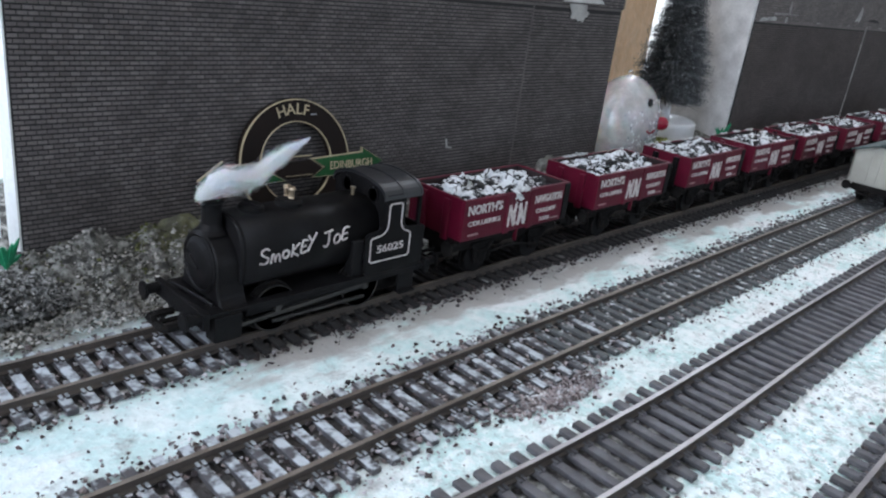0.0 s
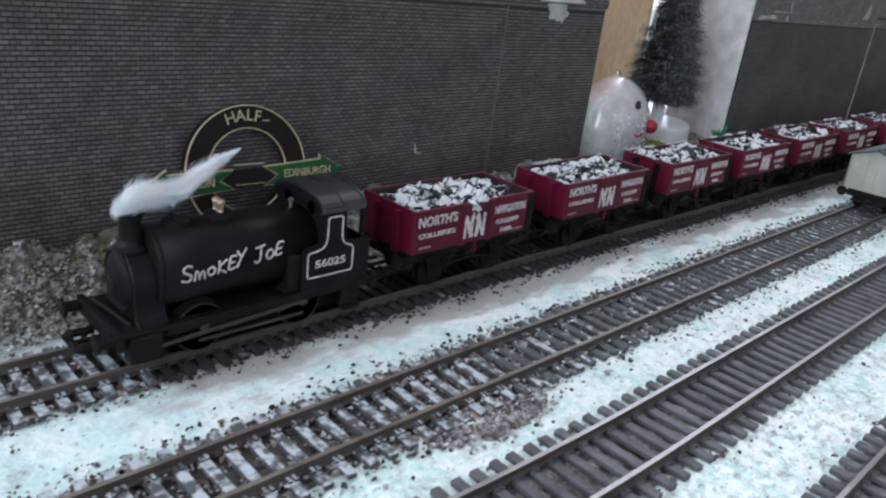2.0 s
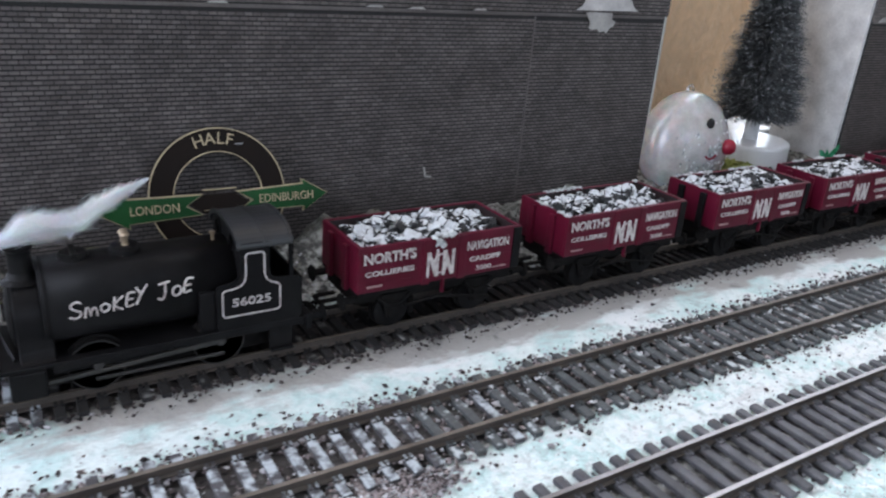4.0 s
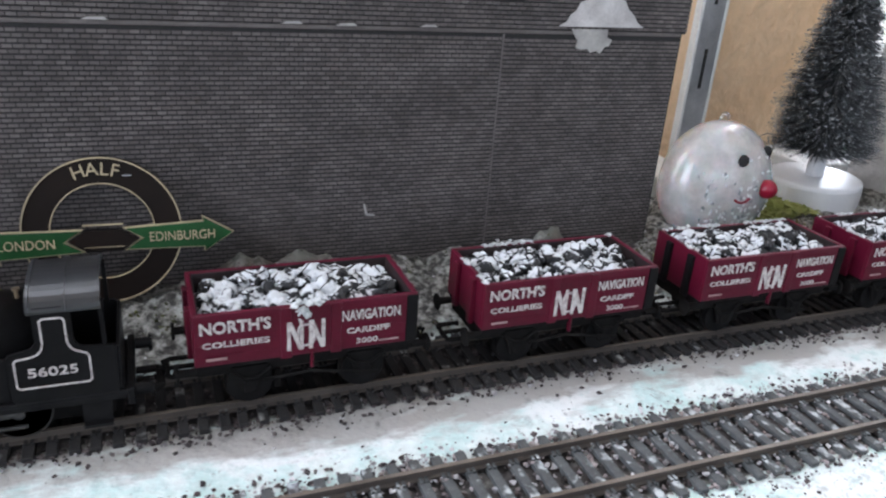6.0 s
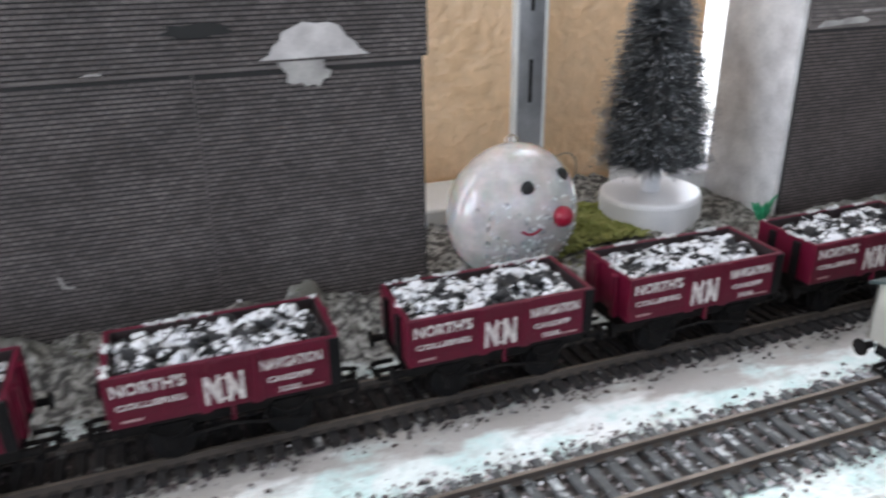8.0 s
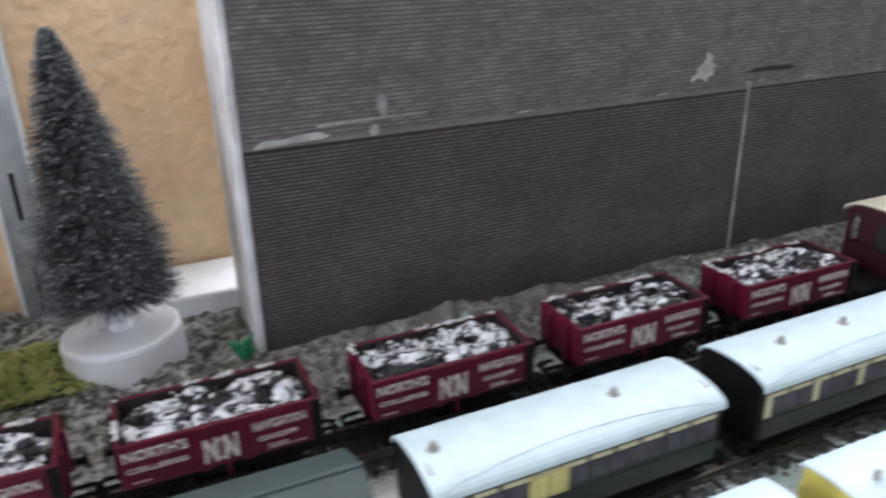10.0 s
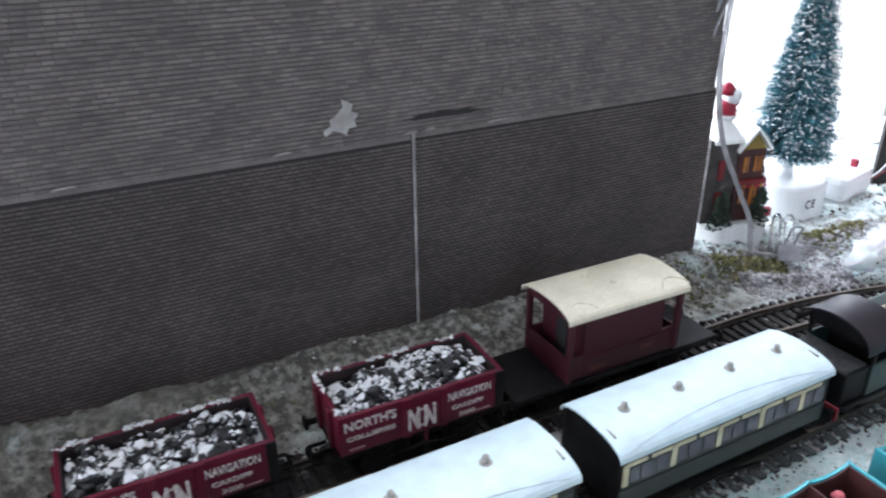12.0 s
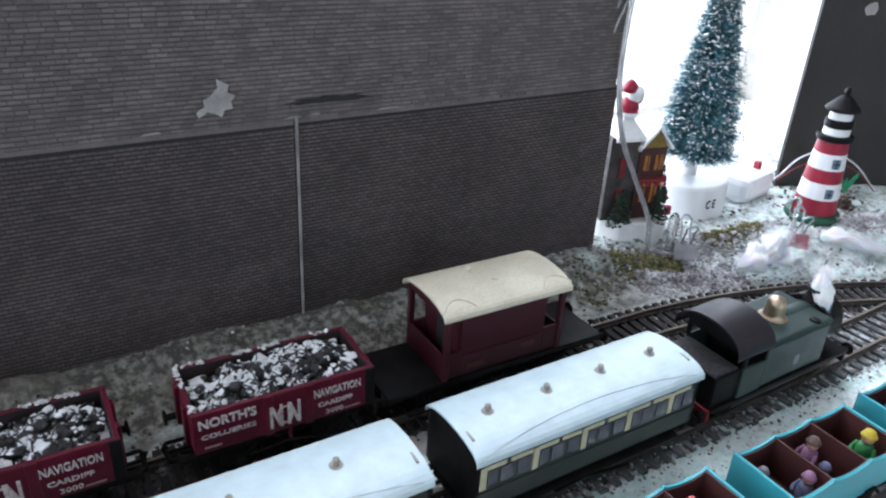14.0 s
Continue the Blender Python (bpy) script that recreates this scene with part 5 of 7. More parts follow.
# brush strokes of the painted letters, across and up in a unit square
STROKES = {
    "S": [[(1.0, 0.92), (0.62, 1.04), (0.2, 0.9), (0.18, 0.68), (0.55, 0.5), (0.92, 0.34), (0.9, 0.1), (0.5, -0.04), (0.0, 0.08)]],
    "m": [[(0.0, 0.0), (0.06, 0.85), (0.28, 0.8), (0.46, 0.08)], [(0.46, 0.4), (0.66, 0.82), (0.88, 0.66), (1.0, 0.0)]],
    "o": [[(0.5, 0.9), (0.12, 0.7), (0.08, 0.3), (0.45, 0.02), (0.88, 0.25), (0.9, 0.65), (0.5, 0.9)]],
    "K": [[(0.14, 1.05), (0.1, 0.0)], [(0.95, 1.05), (0.14, 0.45), (0.95, 0.0)]],
    "E": [[(0.95, 1.0), (0.12, 0.95), (0.1, 0.02), (0.95, 0.08)], [(0.12, 0.5), (0.8, 0.54)]],
    "Y": [[(0.0, 1.0), (0.5, 0.5)], [(1.05, 1.1), (0.5, 0.5), (0.1, -0.2)]],
    "J": [[(0.0, 0.95), (1.05, 1.08)], [(0.62, 1.0), (0.66, 0.3), (0.4, 0.0), (0.0, 0.12)]],
}


def painted_letter(parent, ch, x, z, height, width, lean):
    """One hand-painted letter that follows the round of the tank."""
    bm = bmesh.new()
    for line in STROKES[ch]:
        way = []
        for q in smooth_path([(a, b, 0) for a, b in line], 5):
            zz = z + (q.y - 0.5) * height
            u = max(-0.95, min(0.95, (zz - TANK_Z) / TANK_RISE))
            way.append((x + (q.x - 0.5) * width + lean * (q.y - 0.5) * height, -TANK_HALF * (1 - abs(u) ** TANK_POWER) ** (1 / TANK_POWER) - 0.00008, zz))
        tube(way, 0.00030, 6, bm)
    part("lettering", bm, LETTER, parent)


def build_black_engine():
    e = thing("steam_locomotive", "matt black saddle tank engine with chalky white lettering", "locomotive", pose(0, TRACK_Y["one"], 0))
    deck = part("footplate", box(-0.0950, -0.0190, -0.0125, 0.0125, 0.0138, 0.0150, 0.0003), BLACK, e)
    part("frame", box(-0.0895, -0.0230, -0.0068, 0.0068, 0.0056, 0.0139, 0.0003), BLACK_UNDER, e)
    for x, s in ((-0.0950, -1), (-0.0190, 1)):
        part("buffer_beam", box(x - 0.0008, x + 0.0010, -0.0134, 0.0134, 0.0112, 0.0158, 0.0003), BLACK, e)
        for y in (-0.0110, 0.0110):
            b = part("buffer", cylinder((x, y, 0.0140), (x + s * 0.0044, y, 0.0140), 0.0015), BLACK, e)
            part("buffer_head", cylinder((x + s * 0.0044, y, 0.0140), (x + s * 0.0053, y, 0.0140), 0.0026, n=24, bevel=0.0003), BLACK, b)
        coupling(e, x, 0.0, 0.0096, s, 0.0011)
    part("guard_iron", tube([(-0.0940, 0.0075, 0.0090), (-0.0965, 0.0078, 0.0060), (-0.0975, 0.0080, 0.0046)], 0.0006, 6), BLACK, e)
    # the raised edge and bent pipe on the open deck before the smokebox
    part("deck_rim", box(-0.0948, -0.0938, -0.0120, 0.0120, 0.0149, 0.0157, 0.0002), BLACK, deck)
    part("deck_pipe", tube(smooth_path([(-0.0932, 0.0100, 0.0153), (-0.0925, 0.0040, 0.0158), (-0.0915, -0.0030, 0.0158), (-0.0905, -0.0085, 0.0153)], 4), 0.0005, 6), BLACK, deck)
    # smokebox on a flared saddle
    shell = [(-0.0118, 0.0149), (0.0118, 0.0149), (0.0104, 0.0156), (0.0094, 0.0172), (0.0088, 0.0200)] + [(0.0087 * math.cos(math.radians(k)), 0.0240 + 0.0087 * math.sin(math.radians(k))) for k in range(0, 181, 9)] + [(-0.0088, 0.0200), (-0.0094, 0.0172), (-0.0104, 0.0156)]
    smoke = part("smokebox", prism(shell, 0.0078, Matrix.Translation((-0.0897, 0, 0)) @ ALONG, 0.0004), BLACK, e)
    part("door_ring", lathe([(0.0082, 0), (0.0084, 0.0004), (0.0076, 0.0007), (0.0070, 0.0003)], 36, m=Matrix.Translation((-0.0896, 0, 0.0240)) @ pose(0, 0, 0, 0, -90)), BLACK, smoke)
    door = part("smokebox_door", lathe([(0.0072, 0), (0.0070, 0.0004), (0.0056, 0.0010), (0.0030, 0.0014), (0.0006, 0.0016)], 32, m=Matrix.Translation((-0.0897, 0, 0.0240)) @ pose(0, 0, 0, 0, -90)), BLACK, smoke)
    part("door_handle", tube([(-0.0914, -0.0018, 0.0232), (-0.0915, 0.0020, 0.0256)], 0.0004, 6), BLACK, door)
    for z in (0.0222, 0.0258):
        part("hinge_strap", box(-0.0912, -0.0902, 0.0006, 0.0062, z - 0.0004, z + 0.0004, 0.0001), BLACK, door)
    part("boiler", cylinder((-0.0825, 0, 0.0235), (-0.0380, 0, 0.0235), 0.0084, n=32), BLACK, e)
    outline = []
    for k in range(-40, 221, 6):
        c, d = math.cos(math.radians(k)), math.sin(math.radians(k))
        outline.append((TANK_HALF * math.copysign(abs(c) ** (2 / TANK_POWER), c), TANK_Z + TANK_RISE * math.copysign(abs(d) ** (2 / TANK_POWER), d)))
    tank = part("saddle_tank", prism(outline, 0.0462, Matrix.Translation((-0.0837, 0, 0)) @ ALONG), BLACK, e, smooth=True)
    for face in tank.data.polygons:
        face.use_smooth = len(face.vertices) == 4
    part("tank_front_band", prism([(y * 1.004, TANK_Z + (z - TANK_Z) * 1.004) for y, z in outline], 0.0008, Matrix.Translation((-0.0830, 0, 0)) @ ALONG), BLACK, e)
    part("chimney", lathe([(0.0046, 0.0322), (0.0034, 0.0332), (0.0027, 0.0346), (0.0026, 0.0385), (0.0028, 0.0400), (0.0032, 0.0406), (0.0032, 0.0412), (0.0022, 0.0414)], 28, m=Matrix.Translation((-0.0866, 0, 0))), BLACK, e)
    filler = part("tank_filler", lathe([(0.0040, 0.0358), (0.0036, 0.0366), (0.0036, 0.0374), (0.0030, 0.0380), (0.0008, 0.0383)], 24, m=Matrix.Translation((-0.0752, 0, 0))), BLACK, e)
    part("filler_lid", box(-0.0759, -0.0745, -0.0042, 0.0030, 0.0380, 0.0387, 0.0002), BLACK, filler)
    dome = part("dome", lathe([(0.0046, 0.0354), (0.0040, 0.0364), (0.0039, 0.0374), (0.0032, 0.0382), (0.0010, 0.0386)], 24, m=Matrix.Translation((-0.0632, 0, 0))), BLACK, e)
    for y in (-0.0011, 0.0011):
        part("safety_valve", lathe([(0.0011, 0.0378), (0.0008, 0.0389), (0.0009, 0.0406), (0.0012, 0.0410), (0.0010, 0.0416), (0.0004, 0.0418)], 12, m=Matrix.Translation((-0.0632, y, 0))), BRASS, dome, "brass valve")
    part("whistle", lathe([(0.0005, 0.0354), (0.0005, 0.0384), (0.0009, 0.0386), (0.0009, 0.0391), (0.0002, 0.0392)], 10, m=Matrix.Translation((-0.0415, -0.001, 0))), BRASS, e, "brass whistle")
    # cab
    cab = part("cab_front", prism(arch(0.0116, 0.0378, 0.0042, 14, 0.0150), 0.0009, Matrix.Translation((-0.0378, 0, 0)) @ ALONG), BLACK, e)
    for y in (-0.0062, 0.0062):
        part("spectacle_rim", lathe([(0.0026, 0), (0.0026, 0.0004), (0.0020, 0.0004), (0.0020, 0)], 20, m=Matrix.Translation((-0.0378, y, 0.0376)) @ pose(0, 0, 0, 0, -90)), BLACK, cab)
    part("cab_back", box(-0.0212, -0.0204, -0.0118, 0.0118, 0.0150, 0.0272, 0.0002), BLACK, e)
    for s in (-1, 1):
        side = prism(rounded([(-0.0440, 0.0150), (-0.0212, 0.0150), (-0.0212, 0.0276), (-0.0288, 0.0282), (-0.0298, 0.0300), (-0.0298, 0.0390), (-0.0377, 0.0390), (-0.0377, 0.0302), (-0.0388, 0.0286), (-0.0440, 0.0276)]), 0.0009,
                     Matrix.Translation((0, s * 0.0118 + 0.00045, 0)) @ FRONT)
        part("cab_side", side, BLACK, e)
        part("cab_pillar", box(-0.0240, -0.0230, s * 0.0113 - 0.0006, s * 0.0113 + 0.0006, 0.0270, 0.0390), BLACK, e)
        part("cab_step", box(-0.0300, -0.0235, s * 0.0120 - 0.0016, s * 0.0120 + 0.0016, 0.0062, 0.0070, 0.0002), BLACK, e)
        part("step_hanger", box(-0.0300, -0.0235, s * 0.0118 - 0.0003, s * 0.0118 + 0.0003, 0.0066, 0.0140), BLACK, e)
        part("cylinder", box(-0.0925, -0.0845, s * 0.0105 - 0.0025, s * 0.0105 + 0.0025, 0.0066, 0.0139, 0.0005), BLACK, e)
        part("valance", box(-0.0830, -0.0200, s * 0.0122 - 0.0003, s * 0.0122 + 0.0003, 0.0126, 0.0140, 0.0002), BLACK, e)
        part("tank_support", box(-0.0480, -0.0440, s * 0.0095 - 0.0018, s * 0.0095 + 0.0018, 0.0149, 0.0262, 0.0004), BLACK, e)
        # rods: the long one from the cylinder rises to the rear crank
        tilt = prism([(-0.0846, 0.0092), (-0.0846, 0.0102), (-0.0440, 0.0127), (-0.0426, 0.0128), (-0.0426, 0.0112), (-0.0440, 0.0114)], 0.0009, Matrix.Translation((0, s * 0.0117 + 0.00045, 0)) @ FRONT)
        part("connecting_rod", tilt, ROD, e, "dull steel rod")
        part("coupling_rod", box(-0.0740, -0.0420, s * 0.0105 - 0.0004, s * 0.0105 + 0.0004, 0.0070, 0.0080, 0.0002), ROD, e)
        part("slide_bar", box(-0.0830, -0.0640, s * 0.0112 - 0.0005, s * 0.0112 + 0.0005, 0.0116, 0.0122), BLACK, e)
        for x in (-0.0732, -0.0432):
            w = wheel(e, x, s * 0.0080, 0.0068, s)
            part("crank_pin", cylinder((x, s * 0.0095, 0.0120), (x, s * 0.0124, 0.0120), 0.0013, n=12, bevel=0.0002), ROD, w)
            part("tyre_edge", lathe([(0.0065, 0), (0.0068, 0), (0.0068, 0.0002), (0.0065, 0.0002), (0.0065, 0)], 40, m=Matrix.Translation((x, s * 0.0099, 0.0109)) @ pose(0, 0, 0, 90)), ROD, w, "thin worn tyre edge")
    for x in (-0.0732, -0.0432):
        part("axle", cylinder((x, -0.008, 0.0109), (x, 0.008, 0.0109), 0.0010, n=10), BLACK_UNDER, e)
    roof(e, -0.0386, -0.0234, 0.0124, 0.0380, 0.0047, 0.0007, CAB_ROOF, label="curved black cab roof")
    for x in (-0.0382, -0.0310, -0.0238):
        roof(e, x - 0.0004, x + 0.0004, 0.0126, 0.0382, 0.0048, 0.0005, CAB_ROOF, "roof_rib")
    # lettering and number panel on the side that faces the room
    for ch, x, z, h, w, lean in (("S", -0.0768, 0.0267, 0.0039, 0.0027, 0.05), ("m", -0.0733, 0.0258, 0.0027, 0.0028, 0.10), ("o", -0.0702, 0.0264, 0.0025, 0.0022, 0.10), ("K", -0.0672, 0.0268, 0.0034, 0.0025, 0.10), ("E", -0.0643, 0.0274, 0.0034, 0.0020, 0.15), ("Y", -0.0618, 0.0284, 0.0038, 0.0026, 0.10),
                                 ("J", -0.0565, 0.0281, 0.0042, 0.0026, 0.12), ("o", -0.0532, 0.0279, 0.0031, 0.0023, 0.15), ("E", -0.0503, 0.0288, 0.0034, 0.0021, 0.25)):
        painted_letter(e, ch, x, z, h, w, lean)
    panel = [(-0.0425, 0.0188), (-0.0270, 0.0188), (-0.0270, 0.0262), (-0.0282, 0.0268), (-0.0302, 0.0276), (-0.0312, 0.0296), (-0.0312, 0.0362), (-0.0362, 0.0362), (-0.0362, 0.0296), (-0.0370, 0.0276), (-0.0388, 0.0268), (-0.0425, 0.0264)]
    lining_loop(e, rounded(panel), -0.01250)
    lettering("lettering", "56025", 0.0024, LETTER, e, (-0.0348, -0.01245, 0.0226), "white running number", False, 0.00004, 0.0104)
    return e


build_black_engine()
c1 = TRACK_Y["one"]
fluff("cotton_smoke", [(-0.0900, c1, 0.0412), (-0.0880, c1, 0.0425), (-0.0842, c1, 0.0452), (-0.0795, c1 + 0.001, 0.0446), (-0.0735, c1 + 0.001, 0.0450), (-0.0680, c1 + 0.001, 0.0484), (-0.0625, c1 + 0.002, 0.0510), (-0.0560, c1 + 0.002, 0.0540)],
      [0.0016, 0.0026, 0.0036, 0.0036, 0.0026, 0.0024, 0.0016, 0.0003], "white cotton wool smoke teased out of the chimney", 3, 1700, 0.56)
fluff("cotton_smoke", [(-0.0752, c1 + 0.001, 0.0407), (-0.0748, c1 + 0.001, 0.0430), (-0.0745, c1, 0.0470)], [0.0005, 0.0010, 0.0018], "wisp of white cotton wool over the filler", 5, 120)

# ---- the ring sign on the wall ----


def build_sign():
    y = 0.0672
    s = thing("halfway_sign", "round dark sign with green arrows and gold edges against the wall", "sign", pose(-0.0248, y, 0.0304, -10, 0, -3))

    def ring(r0, r1, depth, name, material, front):
        n = 56
        verts, faces = [], []
        for yy in (front, front + depth):
            for r in (r0, r1):
                verts += [(r * math.cos(2 * math.pi * k / n), yy, r * math.sin(2 * math.pi * k / n)) for k in range(n)]
        for k in range(n):
            j = (k + 1) % n
            faces += [(k, j, n + j, n + k), (2 * n + j, 2 * n + k, 3 * n + k, 3 * n + j), (n + k, n + j, 3 * n + j, 3 * n + k), (j, k, 2 * n + k, 2 * n + j)]
        return raw(name, verts, faces, material, s)

    ring(0.0146, 0.0223, 0.0030, "ring", DARK_SIGN, -0.0020)
    ring(0.0220, 0.0224, 0.0008, "outer_line", GOLD, -0.0024)
    ring(0.0144, 0.0147, 0.0008, "inner_line", GOLD, -0.0024)
    for sx, word in ((-1, "LONDON"), (1, "EDINBURGH")):
        out = [(0.0064, -0.0031), (0.0290, -0.0038), (0.0288, -0.0052), (0.0372, 0.0), (0.0288, 0.0052), (0.0290, 0.0038), (0.0064, 0.0031), (0.0114, 0.0)]
        edge = [(0.0054, -0.0035), (0.0286, -0.0042), (0.0284, -0.0058), (0.0379, 0.0), (0.0284, 0.0058), (0.0286, 0.0042), (0.0054, 0.0035), (0.0104, 0.0)]
        m = Matrix.Translation((0, 0, -0.0026)) @ pose(0, 0, 0, 0, -1, 0)
        flip = Matrix.Diagonal((sx, 1, 1, 1))
        for pts, d, front, material, name in ((edge, 0.0012, -0.0026, GOLD, "arrow_edge"), (out, 0.0008, -0.0034, GREEN_SIGN, "arrow")):
            bm = prism(pts, d, Matrix.Translation((0, front + d, 0)) @ FRONT)
            bmesh.ops.triangulate(bm, faces=bm.faces[:])
            bm.transform(flip)
            bmesh.ops.recalc_face_normals(bm, faces=bm.faces)
            part(name, bm, material, s, m=m)
        lettering("lettering", word, 0.0030, GOLD, s, (-0.0208 if sx < 0 else 0.0225, -0.0039, -0.0026 + sx * 0.0004), "", False, 0.0, 0.0150 if sx < 0 else 0.0190)
    for k, ch in enumerate("HALF"):
        a = math.radians((107, 95.5, 85, 76)[k])
        lettering("lettering", ch, 0.0040, GOLD, s, (0.0187 * math.cos(a), -0.0024, 0.0187 * math.sin(a)), "", False, 0.0, None, 0.0001, pose(0, 0, 0, 0, math.degrees(math.pi / 2 - a), 0) @ FRONT)
    bm = prism([(-0.0098, 0), (-0.0050, 0.0031), (0.0050, 0.0031), (0.0098, 0), (0.0050, -0.0031), (-0.0050, -0.0031)], 0.0008, Matrix.Translation((0, -0.0026, -0.0026)) @ FRONT)
    part("centre_panel", bm, DARK_SIGN, s)
    for z in (0.0034, -0.0034):
        part("centre_line", box(-0.0056, 0.0056, -0.0034, -0.0026, z - 0.0014, z - 0.0010), GOLD, s)
    part("scuff", box(0.0064, 0.0090, -0.0024, -0.0019, 0.0165, 0.0169), FROST_GREY, s)
    return s


build_sign()

# ---- ornaments in the recess ----


def bristle_tree(name, at, z0, z1, radius, core, tip, label, seed, count, tilt=(0, 0), base_r=0.0215, base_z=(0.010, 0.0265), cap=0.18):
    r = random.Random(seed)
    t = thing(name, label, "ornament tree", pose(at[0], at[1], 0, tilt[0], tilt[1], 0))
    b0, b1 = base_z
    base = part("base", lathe([(base_r * 0.97, b0), (base_r, b0 + 0.001), (base_r, b1 - 0.002), (base_r * 0.98, b1 - 0.0006), (base_r * 0.93, b1), (0.0052, b1 + 0.0002)], 48), WHITE_GLOSS, t, "white plastic base", smooth=False)
    part("stem", cylinder((0, 0, b1 - 0.001), (0, 0, z0 + 0.012), 0.0042, 0.0036, 20), WHITE_GLOSS, t, "short white stem")
    part("trunk", cylinder((0, 0, z0), (0, 0, z1 - 0.002), 0.0010, 0.0006, 8), BRISTLE_DARK, t)
    verts, faces, index = [], [], []
    for _ in range(count):
        u = r.random() ** 1.25
        z = z0 + (z1 - z0) * u
        reach = radius * min(1.0, 1.22 * (1 - u) ** 0.80) * (0.94 + 0.06 * math.sin(u * 60 + r.uniform(0, 0.6))) + 0.0016
        reach *= r.uniform(0.80, 1.05)
        a = r.uniform(0, 2 * math.pi)
        lift = r.uniform(-0.06, 0.10) * reach
        d = Vector((math.cos(a), math.sin(a), 0))
        side = Vector((-math.sin(a), math.cos(a), 0)) * 0.00022
        up = Vector((0, 0, 0.00022)) if r.random() < 0.5 else Vector((0, 0, 0))
        p, m, q = Vector((0, 0, z)) + d * 0.0006, Vector((0, 0, z + lift * 0.4)) + d * reach * 0.55, Vector((0, 0, z + lift - 0.06 * reach)) + d * reach
        k = len(verts)
        w = side + up
        verts += [p - w, p + w, m + w, m - w, q]
        faces += [(k, k + 1, k + 2, k + 3), (k + 3, k + 2, k + 4)]
        index += [0, 0]
        if r.random() < cap:
            k = len(verts)
            s = r.uniform(0.0002, 0.0005) if tip is FROST_GREY else r.uniform(0.0003, 0.0007)
            v = [q + Vector((r.gauss(0, s), r.gauss(0, s), r.gauss(0, s * 0.6))) for _ in range(4)]
            verts += v
            faces += [(k, k + 1, k + 2), (k, k + 2, k + 3), (k, k + 3, k + 1), (k + 1, k + 3, k + 2)]
            index += [1] * 4
    tagged(raw("crown", verts, faces, (core, tip), t, index=index), kind="stuff")
    return t


bristle_tree("bottle_brush_tree", (0.2945, 0.0970), 0.036, 0.1345, 0.0243, BRISTLE_DARK, FROST_GREY, "dark grey frosted bottle brush tree on a white base", 2, 17000, tilt=(0, -2.0), base_r=0.0222, base_z=(0.0060, 0.0225), cap=0.55)


METAL_THREAD = mat("dull_thread", (0.16, 0.15, 0.14), 0.6, scale=300, bump=0)


def build_ornament():
    o = thing("glitter_ornament", "round milky glitter ornament with dark eyes and a red nose", "ornament", pose(0.2185, 0.0815, 0.0277, -4, 0, 5) @ Matrix.Scale(1.09, 4))
    bm = bmesh.new()
    bmesh.ops.create_icosphere(bm, subdivisions=4, radius=0.0252)
    for v in bm.verts:
        n = noise.noise(v.co * 90) * 0.0003
        v.co += v.co.normalized() * n
        v.co.y *= 0.70
    part("body", bm, ICE, o, smooth=True)

    def on_face(x, z):
        return -0.70 * math.sqrt(max(0, 0.0252 ** 2 - x * x - z * z))

    for x, z in ((-0.0030, 0.0122), (0.0130, 0.0140)):
        part("eye", lathe([(0.0026, 0), (0.0024, 0.0008), (0.0012, 0.0013), (0.0003, 0.0014)], 20, m=Matrix.Translation((x, on_face(x, z) + 0.0004, z)) @ pose(0, 0, 0, 90, 0, 0)), SLOT, o, "black domed eye")
    bm = bmesh.new()
    bmesh.ops.create_icosphere(bm, subdivisions=3, radius=0.0037, matrix=Matrix.Translation((0.0098, on_face(0.0098, 0.0010) - 0.0012, 0.0010)))
    part("nose", bm, RED, o, "round red nose", smooth=True)
    part("mouth", tube([(x, on_face(x, -0.0034 + 130 * (x + 0.003) ** 2) - 0.0002, -0.0034 + 130 * (x + 0.003) ** 2) for x in (-0.0065, -0.005, -0.003, -0.001, 0.0005)], 0.0005, 6), RED, o, "small red painted mouth")
    part("hanging_loop", tube([(0.0022 * math.cos(a), 0, 0.0255 + 0.0022 * math.sin(a)) for a in (math.pi * k / 8 for k in range(17))], 0.0006, 6), CLEAR, o)
    for k in range(170):
        r = random.Random(k)
        x, z = r.uniform(-0.020, 0.020), 0.019 - 0.038 * math.sqrt(r.random())
        if x * x + z * z < 0.0205 ** 2:
            part("glitter_fleck", lumps_mesh(k, x, on_face(x, z), z), (WHITE_GLOSS, FROST_GREY, WHITE_GLOSS, FROST, FROST, FROST_GREY)[k % 6], o)
    return o


def lumps_mesh(seed, x, y, z):
    bm = bmesh.new()
    bmesh.ops.create_icosphere(bm, subdivisions=1, radius=0.0005 + 0.00006 * (seed % 6), matrix=Matrix.Translation((x, y, z)) @ pose(0, 0, 0, 0, 37 * seed, 0) @ Matrix.Diagonal((1.6, 0.35, 0.9, 1)))
    return bm


build_ornament()
tagged(part("thread", tube(smooth_path([(0.2340, 0.0790, 0.0480), (0.2390, 0.0785, 0.0500), (0.2435, 0.0785, 0.0470), (0.2440, 0.0790, 0.0400), (0.2420, 0.0800, 0.0300), (0.2410, 0.0820, 0.0160)]), 0.0002, 5), METAL_THREAD), "thin dark hanging thread of the ornament", "thread")


